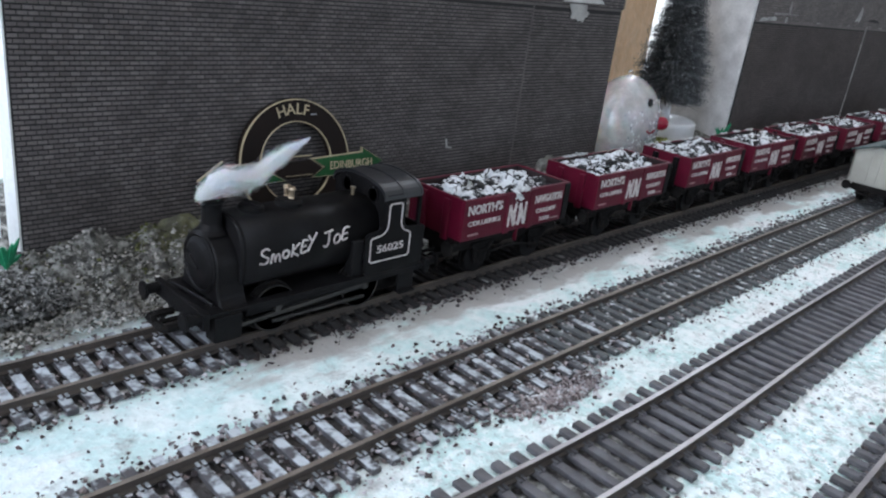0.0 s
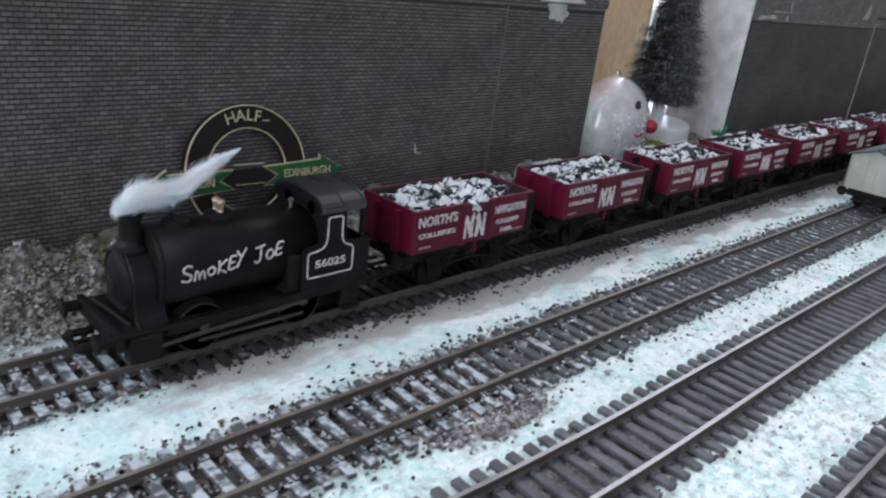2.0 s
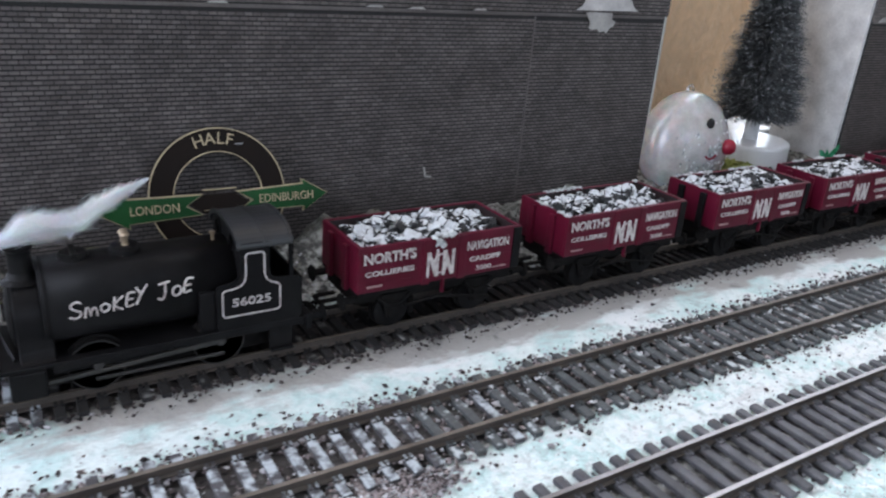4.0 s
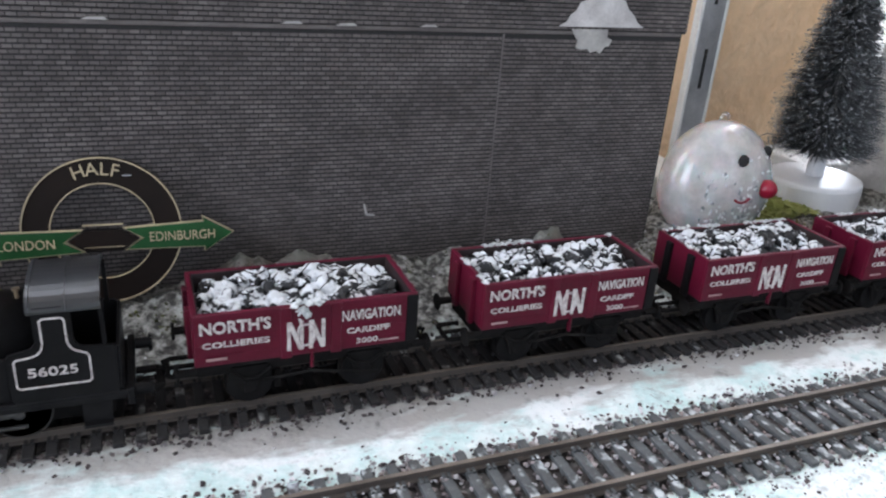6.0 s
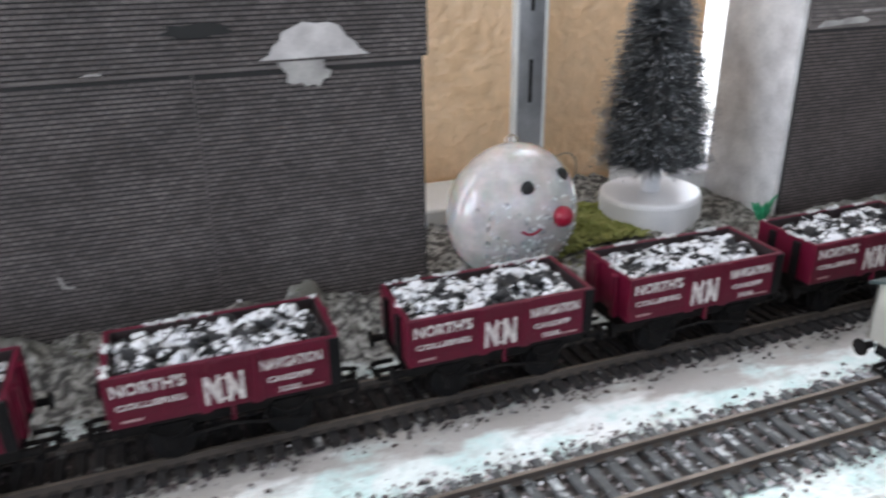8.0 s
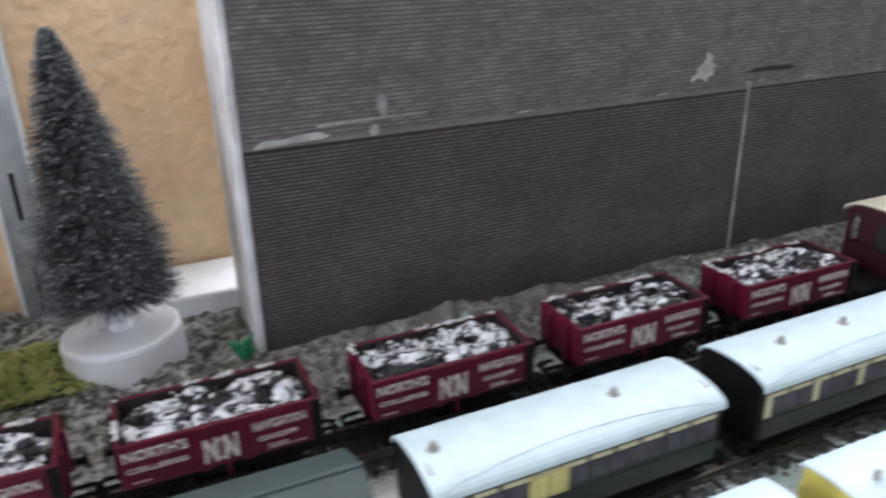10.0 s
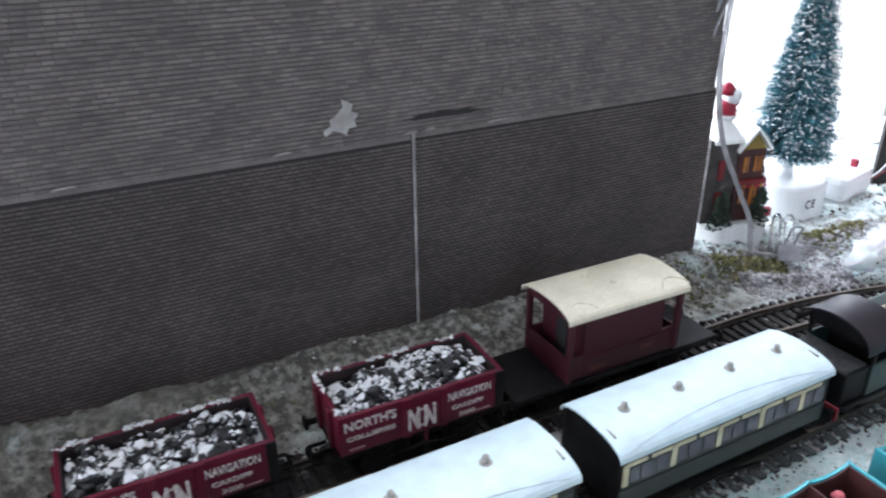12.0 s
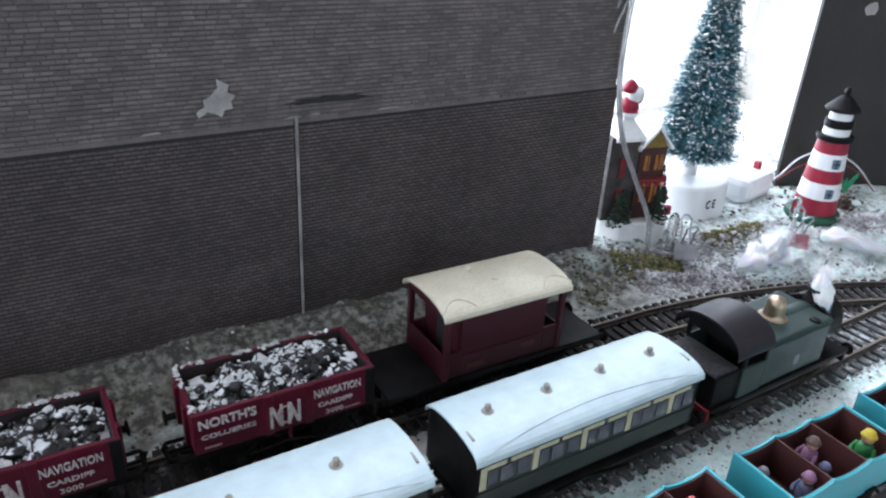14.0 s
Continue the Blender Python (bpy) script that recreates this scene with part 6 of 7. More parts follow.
def build_post():
    p = thing("shelf_upright", "grey slotted metal shelf upright fixed to the wall", "shelf upright", pose(0.2626, 0.1555, 0))
    bm = prism([(-0.0065, 0.010), (-0.0065, 0), (0.0065, 0), (0.0065, 0.010), (0.0053, 0.010), (0.0053, 0.0012), (-0.0053, 0.0012), (-0.0053, 0.010)], 0.60)
    bmesh.ops.triangulate(bm, faces=bm.faces[:])
    part("channel", bm, METAL, p)
    for s in (-1, 1):
        part("painted_edge", box(s * 0.0066, s * 0.0084, -0.0003, 0.010, 0, 0.60, 0.0003), WHITE, p, "white painted edge")
    z = 0.0102
    while z < 0.57:
        part("slot", box(-0.0010, 0.0010, -0.0003, 0.0004, z, z + 0.0205, 0.0002), SLOT, p)
        z += 0.0425
    part("screw", cylinder((0.003, -0.0006, 0.126), (0.003, 0.0002, 0.126), 0.0016, n=16, bevel=0.0003), METAL, p)
    return p


build_post()


def build_recess():
    sill = part("sill_block", box(0.310, 0.348, 0.118, 0.156, -0.002, 0.0205, 0.0015), WHITE)
    tagged(sill, "white painted block at the foot of the wall", "block", kind="structure")
    part("window_ledge", box(0.150, 0.242, 0.118, 0.156, -0.002, 0.0190, 0.0015), WHITE, sill)
    for name, x0, x1, y0, y1, z, material, label in (("moss", 0.236, 0.286, 0.074, 0.116, 0.0150, MOSS, "mat of yellow-green moss beside the tree"),):
        g = np.random.default_rng(int(x0 * 1000))
        spots = [(x, y, z * (1 - 1.2 * ((x - (x0 + x1) / 2) / (x1 - x0)) ** 2) - 0.002 + g.uniform(-0.001, 0.001)) for x, y in zip(g.uniform(x0, x1, 900), g.uniform(y0, y1, 900))]
        v, f = lumps(g, spots, g.uniform(0.0012, 0.0026, 900))
        tagged(raw(name, v, f, material), label, "moss", kind="stuff")
    sprig = thing("plastic_sprig", "small bright green plastic foliage sprig", "sprig", pose(0.3350, 0.0720, 0.010))
    for k in range(9):
        a = k * 0.7
        part("leaf", tube([(0, 0, 0), (0.003 * math.cos(a), 0.003 * math.sin(a), 0.004 + 0.0006 * k), (0.005 * math.cos(a), 0.005 * math.sin(a), 0.005 + 0.001 * k)], [0.0008, 0.0011, 0.0003], 5), SPRIG, sprig)
    sprig2 = copy_thing(sprig, pose(-0.1205, 0.0660, 0.0085) @ Matrix.Scale(0.75, 4))


build_recess()

# ---- the coaches, vans and the second engine on the middle track ----


def vent(parent, x, z):
    v = part("roof_vent", lathe([(0.0019, z - 0.0006), (0.0019, z + 0.0001), (0.0008, z + 0.0003), (0.0007, z + 0.0009), (0.0010, z + 0.0014), (0.0009, z + 0.0022), (0.0003, z + 0.0025)], 16, m=Matrix.Translation((x, 0, 0))), METAL_DULL, parent, "small grey ventilator")
    return v


YELLOW_PALE = mat("pale_yellow_panel", (0.60, 0.54, 0.22), 0.5, scale=200, bump=0.03)
STRIP = mat("pale_grey_strip", (0.40, 0.46, 0.49), 0.5, scale=200, bump=0)
METAL_DULL = mat("dull_grey_plastic", (0.34, 0.33, 0.30), 0.6, scale=300, bump=0.05)


def build_coach(x0, x1, vents, label, doors):
    mx, my, ma = line_two((x0 + x1) / 2)
    c = thing("passenger_coach", label, "coach", pose(mx, my, 0, 0, 0, math.degrees(ma)), group="coaches on the middle track")
    vents = [x - mx for x in vents]
    x0, x1 = x0 - mx, x1 - mx
    H, B, E = 0.0132, 0.0145, 0.0322
    for s in (-1, 1):
        side = part("side", box(x0 + 0.0006, x1 - 0.0006, s * H, s * (H - 0.0012), B, E + 0.0008, 0.0002), COACH_GREEN, c)
        n = 14
        step = (x1 - x0 - 0.004) / n
        for k in range(n):
            a = x0 + 0.002 + k * step
            if k in doors:
                part("door_panel", box(a + 0.0003, a + step - 0.0003, s * (H + 0.0003), s * (H - 0.0002), B + 0.0075, E - 0.0016, 0.0001), YELLOW_PALE if 99 in doors else COACH_CREAM, side, "pale panel between windows")
            elif k % 3 == 0 and 99 not in doors:
                part("pillar", box(a, a + step * 0.34, s * (H + 0.0003), s * (H - 0.0002), B + 0.0080, E - 0.0018, 0.0001), COACH_CREAM, side, "cream pillar")
                part("window_pane", box(a + step * 0.42, a + step * 0.95, s * (H + 0.0002), s * (H - 0.0002), B + 0.0086, E - 0.0036, 0.0001), GLASS_DARK, side)
            else:
                part("window_pane", box(a + step * 0.12, a + step * 0.88, s * (H + 0.0002), s * (H - 0.0002), B + 0.0086, E - 0.0036, 0.0001), GLASS_DARK, side)
        k = x0 + 0.003
        while k < x1 - 0.008:
            w = random.uniform(0.0062, 0.0085)
            part("cornice_panel", box(k, min(k + w, x1 - 0.002), s * (H + 0.0003), s * (H - 0.0002), E - 0.0029, E - 0.0015, 0.0001), COACH_CREAM, side, "cream panel under the roof edge")
            k += w + 0.0016
        part("waist_rail", box(x0 + 0.001, x1 - 0.001, s * (H + 0.0003), s * (H - 0.0002), B + 0.0062, B + 0.0069, 0.0001), COACH_GREEN, side)
        part("footboard", box(x0 + 0.006, x1 - 0.006, s * (H + 0.0006), s * (H - 0.0020), 0.0105, 0.0112, 0.0002), BLACK_UNDER, c)
    for x, s in ((x0 + 0.0006, 1), (x1 - 0.0006, -1)):
        part("end", prism(arch(H, E, 0.0044, 14, B), 0.0012, Matrix.Translation((x if s > 0 else x - 0.0012, 0, 0)) @ ALONG), BLACK, c)
    part("floor", box(x0 + 0.001, x1 - 0.001, -H + 0.0005, H - 0.0005, B - 0.0012, B + 0.0005), BLACK_UNDER, c)
    top = roof(c, x0, x1, 0.0142, E + 0.0004, 0.0047, 0.0007, ROOF_WHITE, label="glossy white curved roof")
    for x in vents:
        vent(top, x, E + 0.0050)
    n = 20
    line = []
    for k in range(n + 1):
        t = k / n
        x = x0 + 0.003 + (x1 - x0 - 0.006) * t
        yy = -0.0136 + 0.0042 * math.sin(math.pi * t) ** 0.9
        a = math.acos(max(-1, min(1, yy / 0.0142)))
        line.append((x, yy, E + 0.0004 + 0.0047 * math.sin(a) ** 0.85 + 0.0001))
    part("roof_strip", tube(line, 0.00008, 5), STRIP, top, "thin curved rain strip")
    for x in (x0 + 0.0022, x1 - 0.0022):
        part("lamp_iron", box(x - 0.0003, x + 0.0003, -0.0085, -0.0045, E + 0.0040, E + 0.0049), METAL_DULL, top)
    chassis(c, x0 + 0.0015, x1 - 0.0015, H, B - 0.0012, (x0 + 0.020, x1 - 0.020))
    return c


build_coach(0.3590, 0.4508, (0.3652, 0.4216), "dark green brake coach with yellow panels and white roof", (0, 4, 5, 99))
build_coach(0.4660, 0.5638, (0.4863, 0.5144, 0.5421), "dark green coach with white roof and three ventilators", ())
build_coach(0.5770, 0.6655, (0.5893, 0.6107, 0.6322, 0.6535), "dark green coach with cream pillars and white roof", ())


def build_grey_van():
    v = thing("goods_van", "pale grey planked goods van with a gabled grey-green roof", "van", pose(0, TRACK_Y["two"], 0))
    x0, x1, H, B, E, R = 0.2825, 0.3440, 0.0128, 0.0160, 0.0345, 0.0390
    for s in (-1, 1):
        side = part("side", box(x0, x1, s * H, s * (H - 0.001), B, E, 0.0002), VAN_SIDE, v)
        k = x0 + 0.001
        while k < x1 - 0.004:
            part("plank", box(k, k + 0.0052, s * (H + 0.0003), s * (H - 0.0002), B + 0.0004, E - 0.0004, 0.0001), VAN_SIDE, side)
            k += 0.0056
    for x, s in ((x0, 1), (x1, -1)):
        end = part("end", prism([(-H, B), (H, B), (H, E), (0, R), (-H, E)], 0.001, Matrix.Translation((x if s > 0 else x - 0.001, 0, 0)) @ ALONG), VAN_SIDE, v)
        for y in (-0.0095, -0.0045, 0.0005, 0.0055):
            part("plank", box(x - s * 0.0003, x + s * 0.0002, y - 0.0021, y + 0.0025, B + 0.0004, E - 0.0002, 0.0001), VAN_SIDE, end)
    for s in (-1, 1):
        bm = prism([(0, R + 0.0003), (s * (H + 0.0018), E - 0.0003), (s * (H + 0.0018), E - 0.0011), (0, R - 0.0006)], x1 - x0 + 0.004, Matrix.Translation((x0 - 0.002, 0, 0)) @ ALONG)
        part("roof_slope", bm, GREY_ROOF, v, "matt grey-green roof slope")
    part("ridge", box(x0 - 0.002, x1 + 0.002, -0.0008, 0.0008, R - 0.0002, R + 0.0007, 0.0002), GREY_ROOF, v)
    chassis(v, x0 + 0.0005, x1 - 0.0005, H, B, (x0 + 0.018, x1 - 0.018))
    return v


build_grey_van()


PATCH = mat("faded_writing", (0.11, 0.035, 0.033), 0.6, scale=500, bump=0)


def build_brake_van():
    v = thing("brake_van", "dark red brake van with a cream roof and open verandas", "van", pose(0, c1, 0))
    H, B, E = 0.0128, 0.0180, 0.0432
    part("platform", box(0.5770, 0.6690, -0.0138, 0.0138, B - 0.0020, B, 0.0003), BLACK, v)
    x0, x1, a, b = 0.5983, 0.6483, 0.6050, 0.6405
    for s in (-1, 1):
        side = part("side", box(a, b, s * H, s * (H - 0.001), B, E, 0.0002), OXIDE, v)
        part("rib", box(a + 0.001, b - 0.001, s * (H + 0.0004), s * (H - 0.0002), B + 0.0078, B + 0.0086, 0.0001), OXIDE, side)
        part("number_patch", box(a + 0.003, a + 0.010, s * (H + 0.0003), s * (H - 0.0002), B + 0.0022, B + 0.0042), PATCH, side, "faded patch of writing")
        part("number_patch", box(b - 0.010, b - 0.004, s * (H + 0.0003), s * (H - 0.0002), B + 0.0046, B + 0.0066), PATCH, side)
        for p, q in ((x0, a), (b, x1)):
            part("veranda_side", box(p, q, s * H, s * (H - 0.001), B, B + 0.0100, 0.0002), OXIDE, v)
        for x in (x0 + 0.0008, x1 - 0.0008):
            part("post", box(x - 0.0010, x + 0.0010, s * H - 0.0010, s * H + 0.0010, B, E, 0.0002), OXIDE, v)
        part("footboard", box(0.584, 0.662, s * 0.0150 - 0.0012, s * 0.0150 + 0.0012, 0.0095, 0.0103, 0.0002), BLACK_UNDER, v)
    for x in (a, b - 0.001):
        end = part("inner_end", prism(arch(H - 0.0008, E, 0.0034, 12, B), 0.001, Matrix.Translation((x, 0, 0)) @ ALONG), OXIDE, v)
        part("doorway", box(x - 0.0003, x + 0.0013, -0.0030, 0.0034, B + 0.0006, B + 0.0195), SLOT, end, "dark doorway")
    for x in (x0, x1 - 0.001):
        part("end_rail", box(x, x + 0.001, -H + 0.001, H - 0.001, B, B + 0.0095, 0.0002), OXIDE, v)
        part("end_arch", prism(arch(H, E, 0.0034, 12) + [(-H, E - 0.0012), (H, E - 0.0012)], 0.001, Matrix.Translation((x, 0, 0)) @ ALONG), OXIDE, v)
    top = roof(v, 0.5965, 0.6498, 0.0151, E + 0.0002, 0.0044, 0.0008, CREAM, label="cream curved roof, slightly stained")
    part("chimney", lathe([(0.0014, E + 0.0040), (0.0012, E + 0.0062), (0.0016, E + 0.0066), (0.0010, E + 0.0072)], 14, m=Matrix.Translation((0.6165, 0.0045, 0))), CREAM, top, "short cream stove chimney")
    for x in (0.6035, 0.6440):
        pts = []
        for k in range(13):
            u = -1 + 2 * k / 12
            yy = -0.0136 + 0.0046 * (1 - u * u)
            a0 = math.acos(max(-1, min(1, yy / 0.0152)))
            pts.append((x + u * 0.0062, yy, E + 0.0002 + 0.0044 * math.sin(a0) ** 0.85 + 0.0001))
        part("rain_strip", tube(pts, 0.0003, 5), CREAM, top)
    part("vent", lathe([(0.0012, E + 0.0042), (0.0012, E + 0.0050), (0.0004, E + 0.0054)], 12, m=Matrix.Translation((0.6235, -0.003, 0))), CREAM, top)
    chassis(v, 0.5775, 0.6685, 0.0138, B - 0.0018, (0.5960, 0.6500))
    return v


build_brake_van()


OXIDE_RED = mat("dark_red_beam", (0.22, 0.010, 0.020), 0.5, scale=150, bump=0.05)


def build_green_engine():
    x, y, a = line_two(0.7125)
    e = thing("steam_locomotive", "dark green tank engine with a brass dome and black cab", "locomotive", pose(x, y, 0, 0, 0, math.degrees(a)) @ Matrix.Diagonal((0.93, 1, 1, 1)))
    part("footplate", box(-0.0400, 0.0460, -0.0135, 0.0135, 0.0130, 0.0148, 0.0003), BLACK, e)
    part("frame", box(-0.0360, 0.0420, -0.0070, 0.0070, 0.0080, 0.0131, 0.0003), BLACK_UNDER, e)
    part("bunker", box(-0.0400, -0.0262, -0.0122, 0.0122, 0.0148, 0.0270, 0.0006), BLACK, e)
    part("bunker_coal", box(-0.0392, -0.0268, -0.0112, 0.0112, 0.0262, 0.0276, 0.0006), BLACK_COAL, e)
    for s in (-1, 1):
        part("side_tank", box(-0.0130, 0.0270, s * 0.0125, s * 0.0060, 0.0148, 0.0316, 0.0008), LOCO_GREEN, e)
        part("cab_side", box(-0.0262, -0.0130, s * 0.0130, s * 0.0121, 0.0148, 0.0275, 0.0003), LOCO_GREEN, e)
        for px in (-0.0258, -0.0136):
            part("cab_pillar", box(px - 0.0007, px + 0.0007, s * 0.0130, s * 0.0119, 0.0275, 0.0364), BLACK, e)
        part("emblem", box(0.0070, 0.0100, s * 0.0127, s * 0.0123, 0.0190, 0.0230), FROST_GREY, e, "pale emblem on the tank")
        for wx in (-0.0240, 0.0030, 0.0300):
            wheel(e, wx, s * 0.0078, 0.0068, s)
        part("connecting_rod", box(-0.0250, 0.0310, s * 0.0110 - 0.0005, s * 0.0110 + 0.0005, 0.0094, 0.0107, 0.0002), RAIL, e)
    for px, m in ((-0.0265, BLACK), (-0.0134, BLACK)):
        part("cab_sheet", prism(arch(0.0128, 0.0352, 0.0070, 14, 0.0148 if px > -0.02 else 0.0325), 0.0009, Matrix.Translation((px, 0, 0)) @ ALONG), m, e)
    roof(e, -0.0335, -0.0128, 0.0142, 0.0340, 0.0090, 0.0008, CAB_DARK, label="black curved cab roof", n=40)
    part("tank_top", box(-0.0128, 0.0290, -0.0120, 0.0120, 0.0306, 0.0330, 0.0010), LOCO_GREEN, e)
    part("boiler", cylinder((-0.0080, 0, 0.0244), (0.0400, 0, 0.0244), 0.0090, n=36, bevel=0.0004), LOCO_GREEN, e)
    part("smokebox", cylinder((0.0300, 0, 0.0262), (0.0420, 0, 0.0262), 0.0096, n=36, bevel=0.0005), BLACK, e)
    part("smokebox_door", lathe([(0.0078, 0), (0.0070, 0.0008), (0.0030, 0.0016), (0.0006, 0.0018)], 28, m=Matrix.Translation((0.0420, 0, 0.0262)) @ pose(0, 0, 0, 0, 90)), BLACK, e)
    part("dome", lathe([(0.0056, 0.0330), (0.0048, 0.0333), (0.0042, 0.0340), (0.0039, 0.0349), (0.0038, 0.0362), (0.0037, 0.0380), (0.0034, 0.0396), (0.0026, 0.0408), (0.0013, 0.0415), (0.0003, 0.0417)], 32, m=Matrix.Translation((0.0070, 0, 0))), BRASS, e, "polished brass dome", smooth=True)
    part("chimney", lathe([(0.0046, 0.0340), (0.0036, 0.0356), (0.0030, 0.0366), (0.0030, 0.0374), (0.0037, 0.0382), (0.0036, 0.0388), (0.0026, 0.0390)], 24, m=Matrix.Translation((0.0335, 0, 0))), BLACK, e)
    part("tank_filler", lathe([(0.0022, 0.0330), (0.0022, 0.0336), (0.0008, 0.0340)], 16, m=Matrix.Translation((0.0200, -0.0095, 0))), BLACK, e)
    for px, s in ((0.0462, 1), (-0.0402, -1)):
        part("buffer_beam", box(px - 0.0008, px + 0.0008, -0.0126, 0.0126, 0.0085, 0.0140, 0.0003), OXIDE_RED if s < 0 else BLACK, e)
        for y2 in (-0.0108, 0.0108):
            buffer(e, px, y2, 0.0122, s)
        coupling(e, px, 0, 0.0098, s)
    m = e.matrix_basis @ Matrix.Translation((0.0335, 0, 0.0380))
    p = [m @ Vector(q) for q in ((-0.0010, -0.0065, -0.0080), (-0.0008, -0.0045, -0.0030), (0.0008, -0.0010, 0.0025), (0.0030, 0.0005, 0.0075))]
    fluff("cotton_smoke", p, [0.0018, 0.0032, 0.0038, 0.0020], "puff of white cotton wool on the green engine's chimney", 8, 500)
    return e


build_green_engine()

# ---- the turquoise train on the near track ----


def passenger(at, turn, top, hat, size):
    """A seated toy figure as one plain shape."""
    bm = lathe([(0.0020, 0), (0.0022, 0.0012), (0.0018, 0.0040), (0.0007, 0.0047)], 12)
    n0 = len(bm.faces)
    bmesh.ops.create_icosphere(bm, subdivisions=2, radius=0.0015, matrix=Matrix.Translation((0, 0, 0.0060)))
    n1 = len(bm.faces)
    lathe([(0.0019, 0.0066), (0.0015, 0.0070), (0.0012, 0.0078), (0.0003, 0.0080)], 12, bm)
    for s in (-1, 1):
        tube([(s * 0.0018, 0, 0.0040), (s * 0.0026, 0.0010, 0.0024), (s * 0.0016, 0.0026, 0.0020)], 0.0006, 6, bm)
    bm.faces.ensure_lookup_table()
    for k, f in enumerate(bm.faces):
        f.material_index = 0 if k < n0 else 1 if k < n1 else 2 if f.calc_center_median().z > 0.0065 else 0
        f.smooth = True
    ob = part("toy_figure", bm, (top, SKIN, hat), m=pose(*at, 0, 0, turn) @ Matrix.Diagonal((1.08 * size, 1.08 * size, 1.15 * size, 1)))
    return tagged(ob, "small painted toy figure seated in an open car", "figurine", "toy figures in the open cars")


SKIN = mat("painted_pink", (0.45, 0.24, 0.18), 0.6, scale=300, bump=0)
SHIRTS = [mat("shirt_" + n, c, 0.6, scale=300, bump=0.1) for n, c in (("green", (0.02, 0.20, 0.05)), ("mauve", (0.22, 0.10, 0.18)), ("grey", (0.22, 0.22, 0.26)), ("yellow", (0.5, 0.38, 0.03)), ("pink", (0.5, 0.10, 0.12)), ("slate", (0.10, 0.11, 0.20)), ("brown", (0.09, 0.05, 0.045)))]


def build_open_car(x0, label):
    c = thing("open_car", label, "open car", pose(x0, TRACK_Y["three"], 0), group="turquoise cars on the near track")
    L, H, B, T = 0.0525, 0.0103, 0.0120, 0.0245
    for s in (-1, 1):
        wave = [(0, B), (L, B)] + [(L * (1 - k / 48), T + 0.0018 * (1 - abs(math.sin(math.pi * 3 * k / 48)) ** 0.6)) for k in range(49)]
        bm = prism(wave, 0.0010, Matrix.Translation((0, s * H + 0.0005, 0)) @ FRONT)
        bmesh.ops.triangulate(bm, faces=bm.faces[:])
        side = part("side", bm, TEAL, c)
        inner = [(0.001, B), (L - 0.001, B)] + [(0.001 + (L - 0.002) * (1 - k / 48), T - 0.0004 + 0.0016 * (1 - abs(math.sin(math.pi * 3 * k / 48)) ** 0.6)) for k in range(49)]
        bm = prism(inner, 0.0004, Matrix.Translation((0, s * (H - 0.0008) + 0.0002, 0)) @ FRONT)
        bmesh.ops.triangulate(bm, faces=bm.faces[:])
        part("lining", bm, TEAL_INSIDE, side)
    for x in (0, L - 0.001):
        part("end", box(x, x + 0.001, -H + 0.0004, H - 0.0004, B, T + 0.0016, 0.0002), TEAL, c)
    for k in (0, 1, 2, 3):
        x = 0.0012 + (L - 0.0028) * k / 3
        part("partition", box(x, x + 0.0006, -H + 0.0009, H - 0.0009, B, T + 0.0010, 0.0001), TEAL_INSIDE, c, "dark red partition")
    for k in range(3):
        x = 0.0012 + (L - 0.0028) * k / 3
        part("seat", box(x + 0.0006, x + 0.0046, -H + 0.001, H - 0.001, B + 0.0030, B + 0.0042, 0.0002), TEAL_INSIDE, c)
    part("floor", box(0.0004, L - 0.0004, -H + 0.0004, H - 0.0004, B - 0.0008, B + 0.0004), TEAL_INSIDE, c)
    chassis(c, 0.0008, L - 0.0008, H + 0.002, B - 0.0002, (0.012, L - 0.012), 0.0050)
    return c


cars = [build_open_car(0.5890, "turquoise open car with dark red seating and toy figures")]
for x in (0.6530, 0.7155):
    cars.append(copy_thing(cars[0], pose(x, TRACK_Y["three"] + (0.001 if x > 0.7 else 0), 0)))
r = random.Random(12)
GREEN_S, MAUVE, GREY_S, YELLOW_S, PINK_S, SLATE_S, BROWN_S = range(7)
# along, across, lift, shirt, hat, size
for x0, seats in ((0.589, ((0.040, 0.004, 0, MAUVE, PINK_S, 1), (0.036, -0.004, -0.001, SLATE_S, GREY_S, 1), (0.022, 0.003, 0, GREY_S, MAUVE, 1), (0.006, -0.004, 0, GREEN_S, MAUVE, 1))),
                  (0.6530, ((0.0085, 0.0052, -0.0032, SLATE_S, GREY_S, 0.95), (0.0142, -0.0052, -0.0002, SLATE_S, MAUVE, 1.1), (0.0272, 0.0032, 0.0008, MAUVE, BROWN_S, 1.15), (0.0262, -0.0030, -0.0026, MAUVE, SLATE_S, 1),
                            (0.0450, -0.0034, 0.0008, GREEN_S, YELLOW_S, 1.25))),
                  (0.7155, ((0.008, 0.004, -0.001, MAUVE, SLATE_S, 1), (0.024, -0.003, 0, GREY_S, MAUVE, 1)))):
    for k, (dx, dy, lift, top, hat, size) in enumerate(seats):
        passenger((x0 + dx, TRACK_Y["three"] + dy, 0.0158 + lift), r.uniform(60, 120), SHIRTS[top], SHIRTS[hat], size)


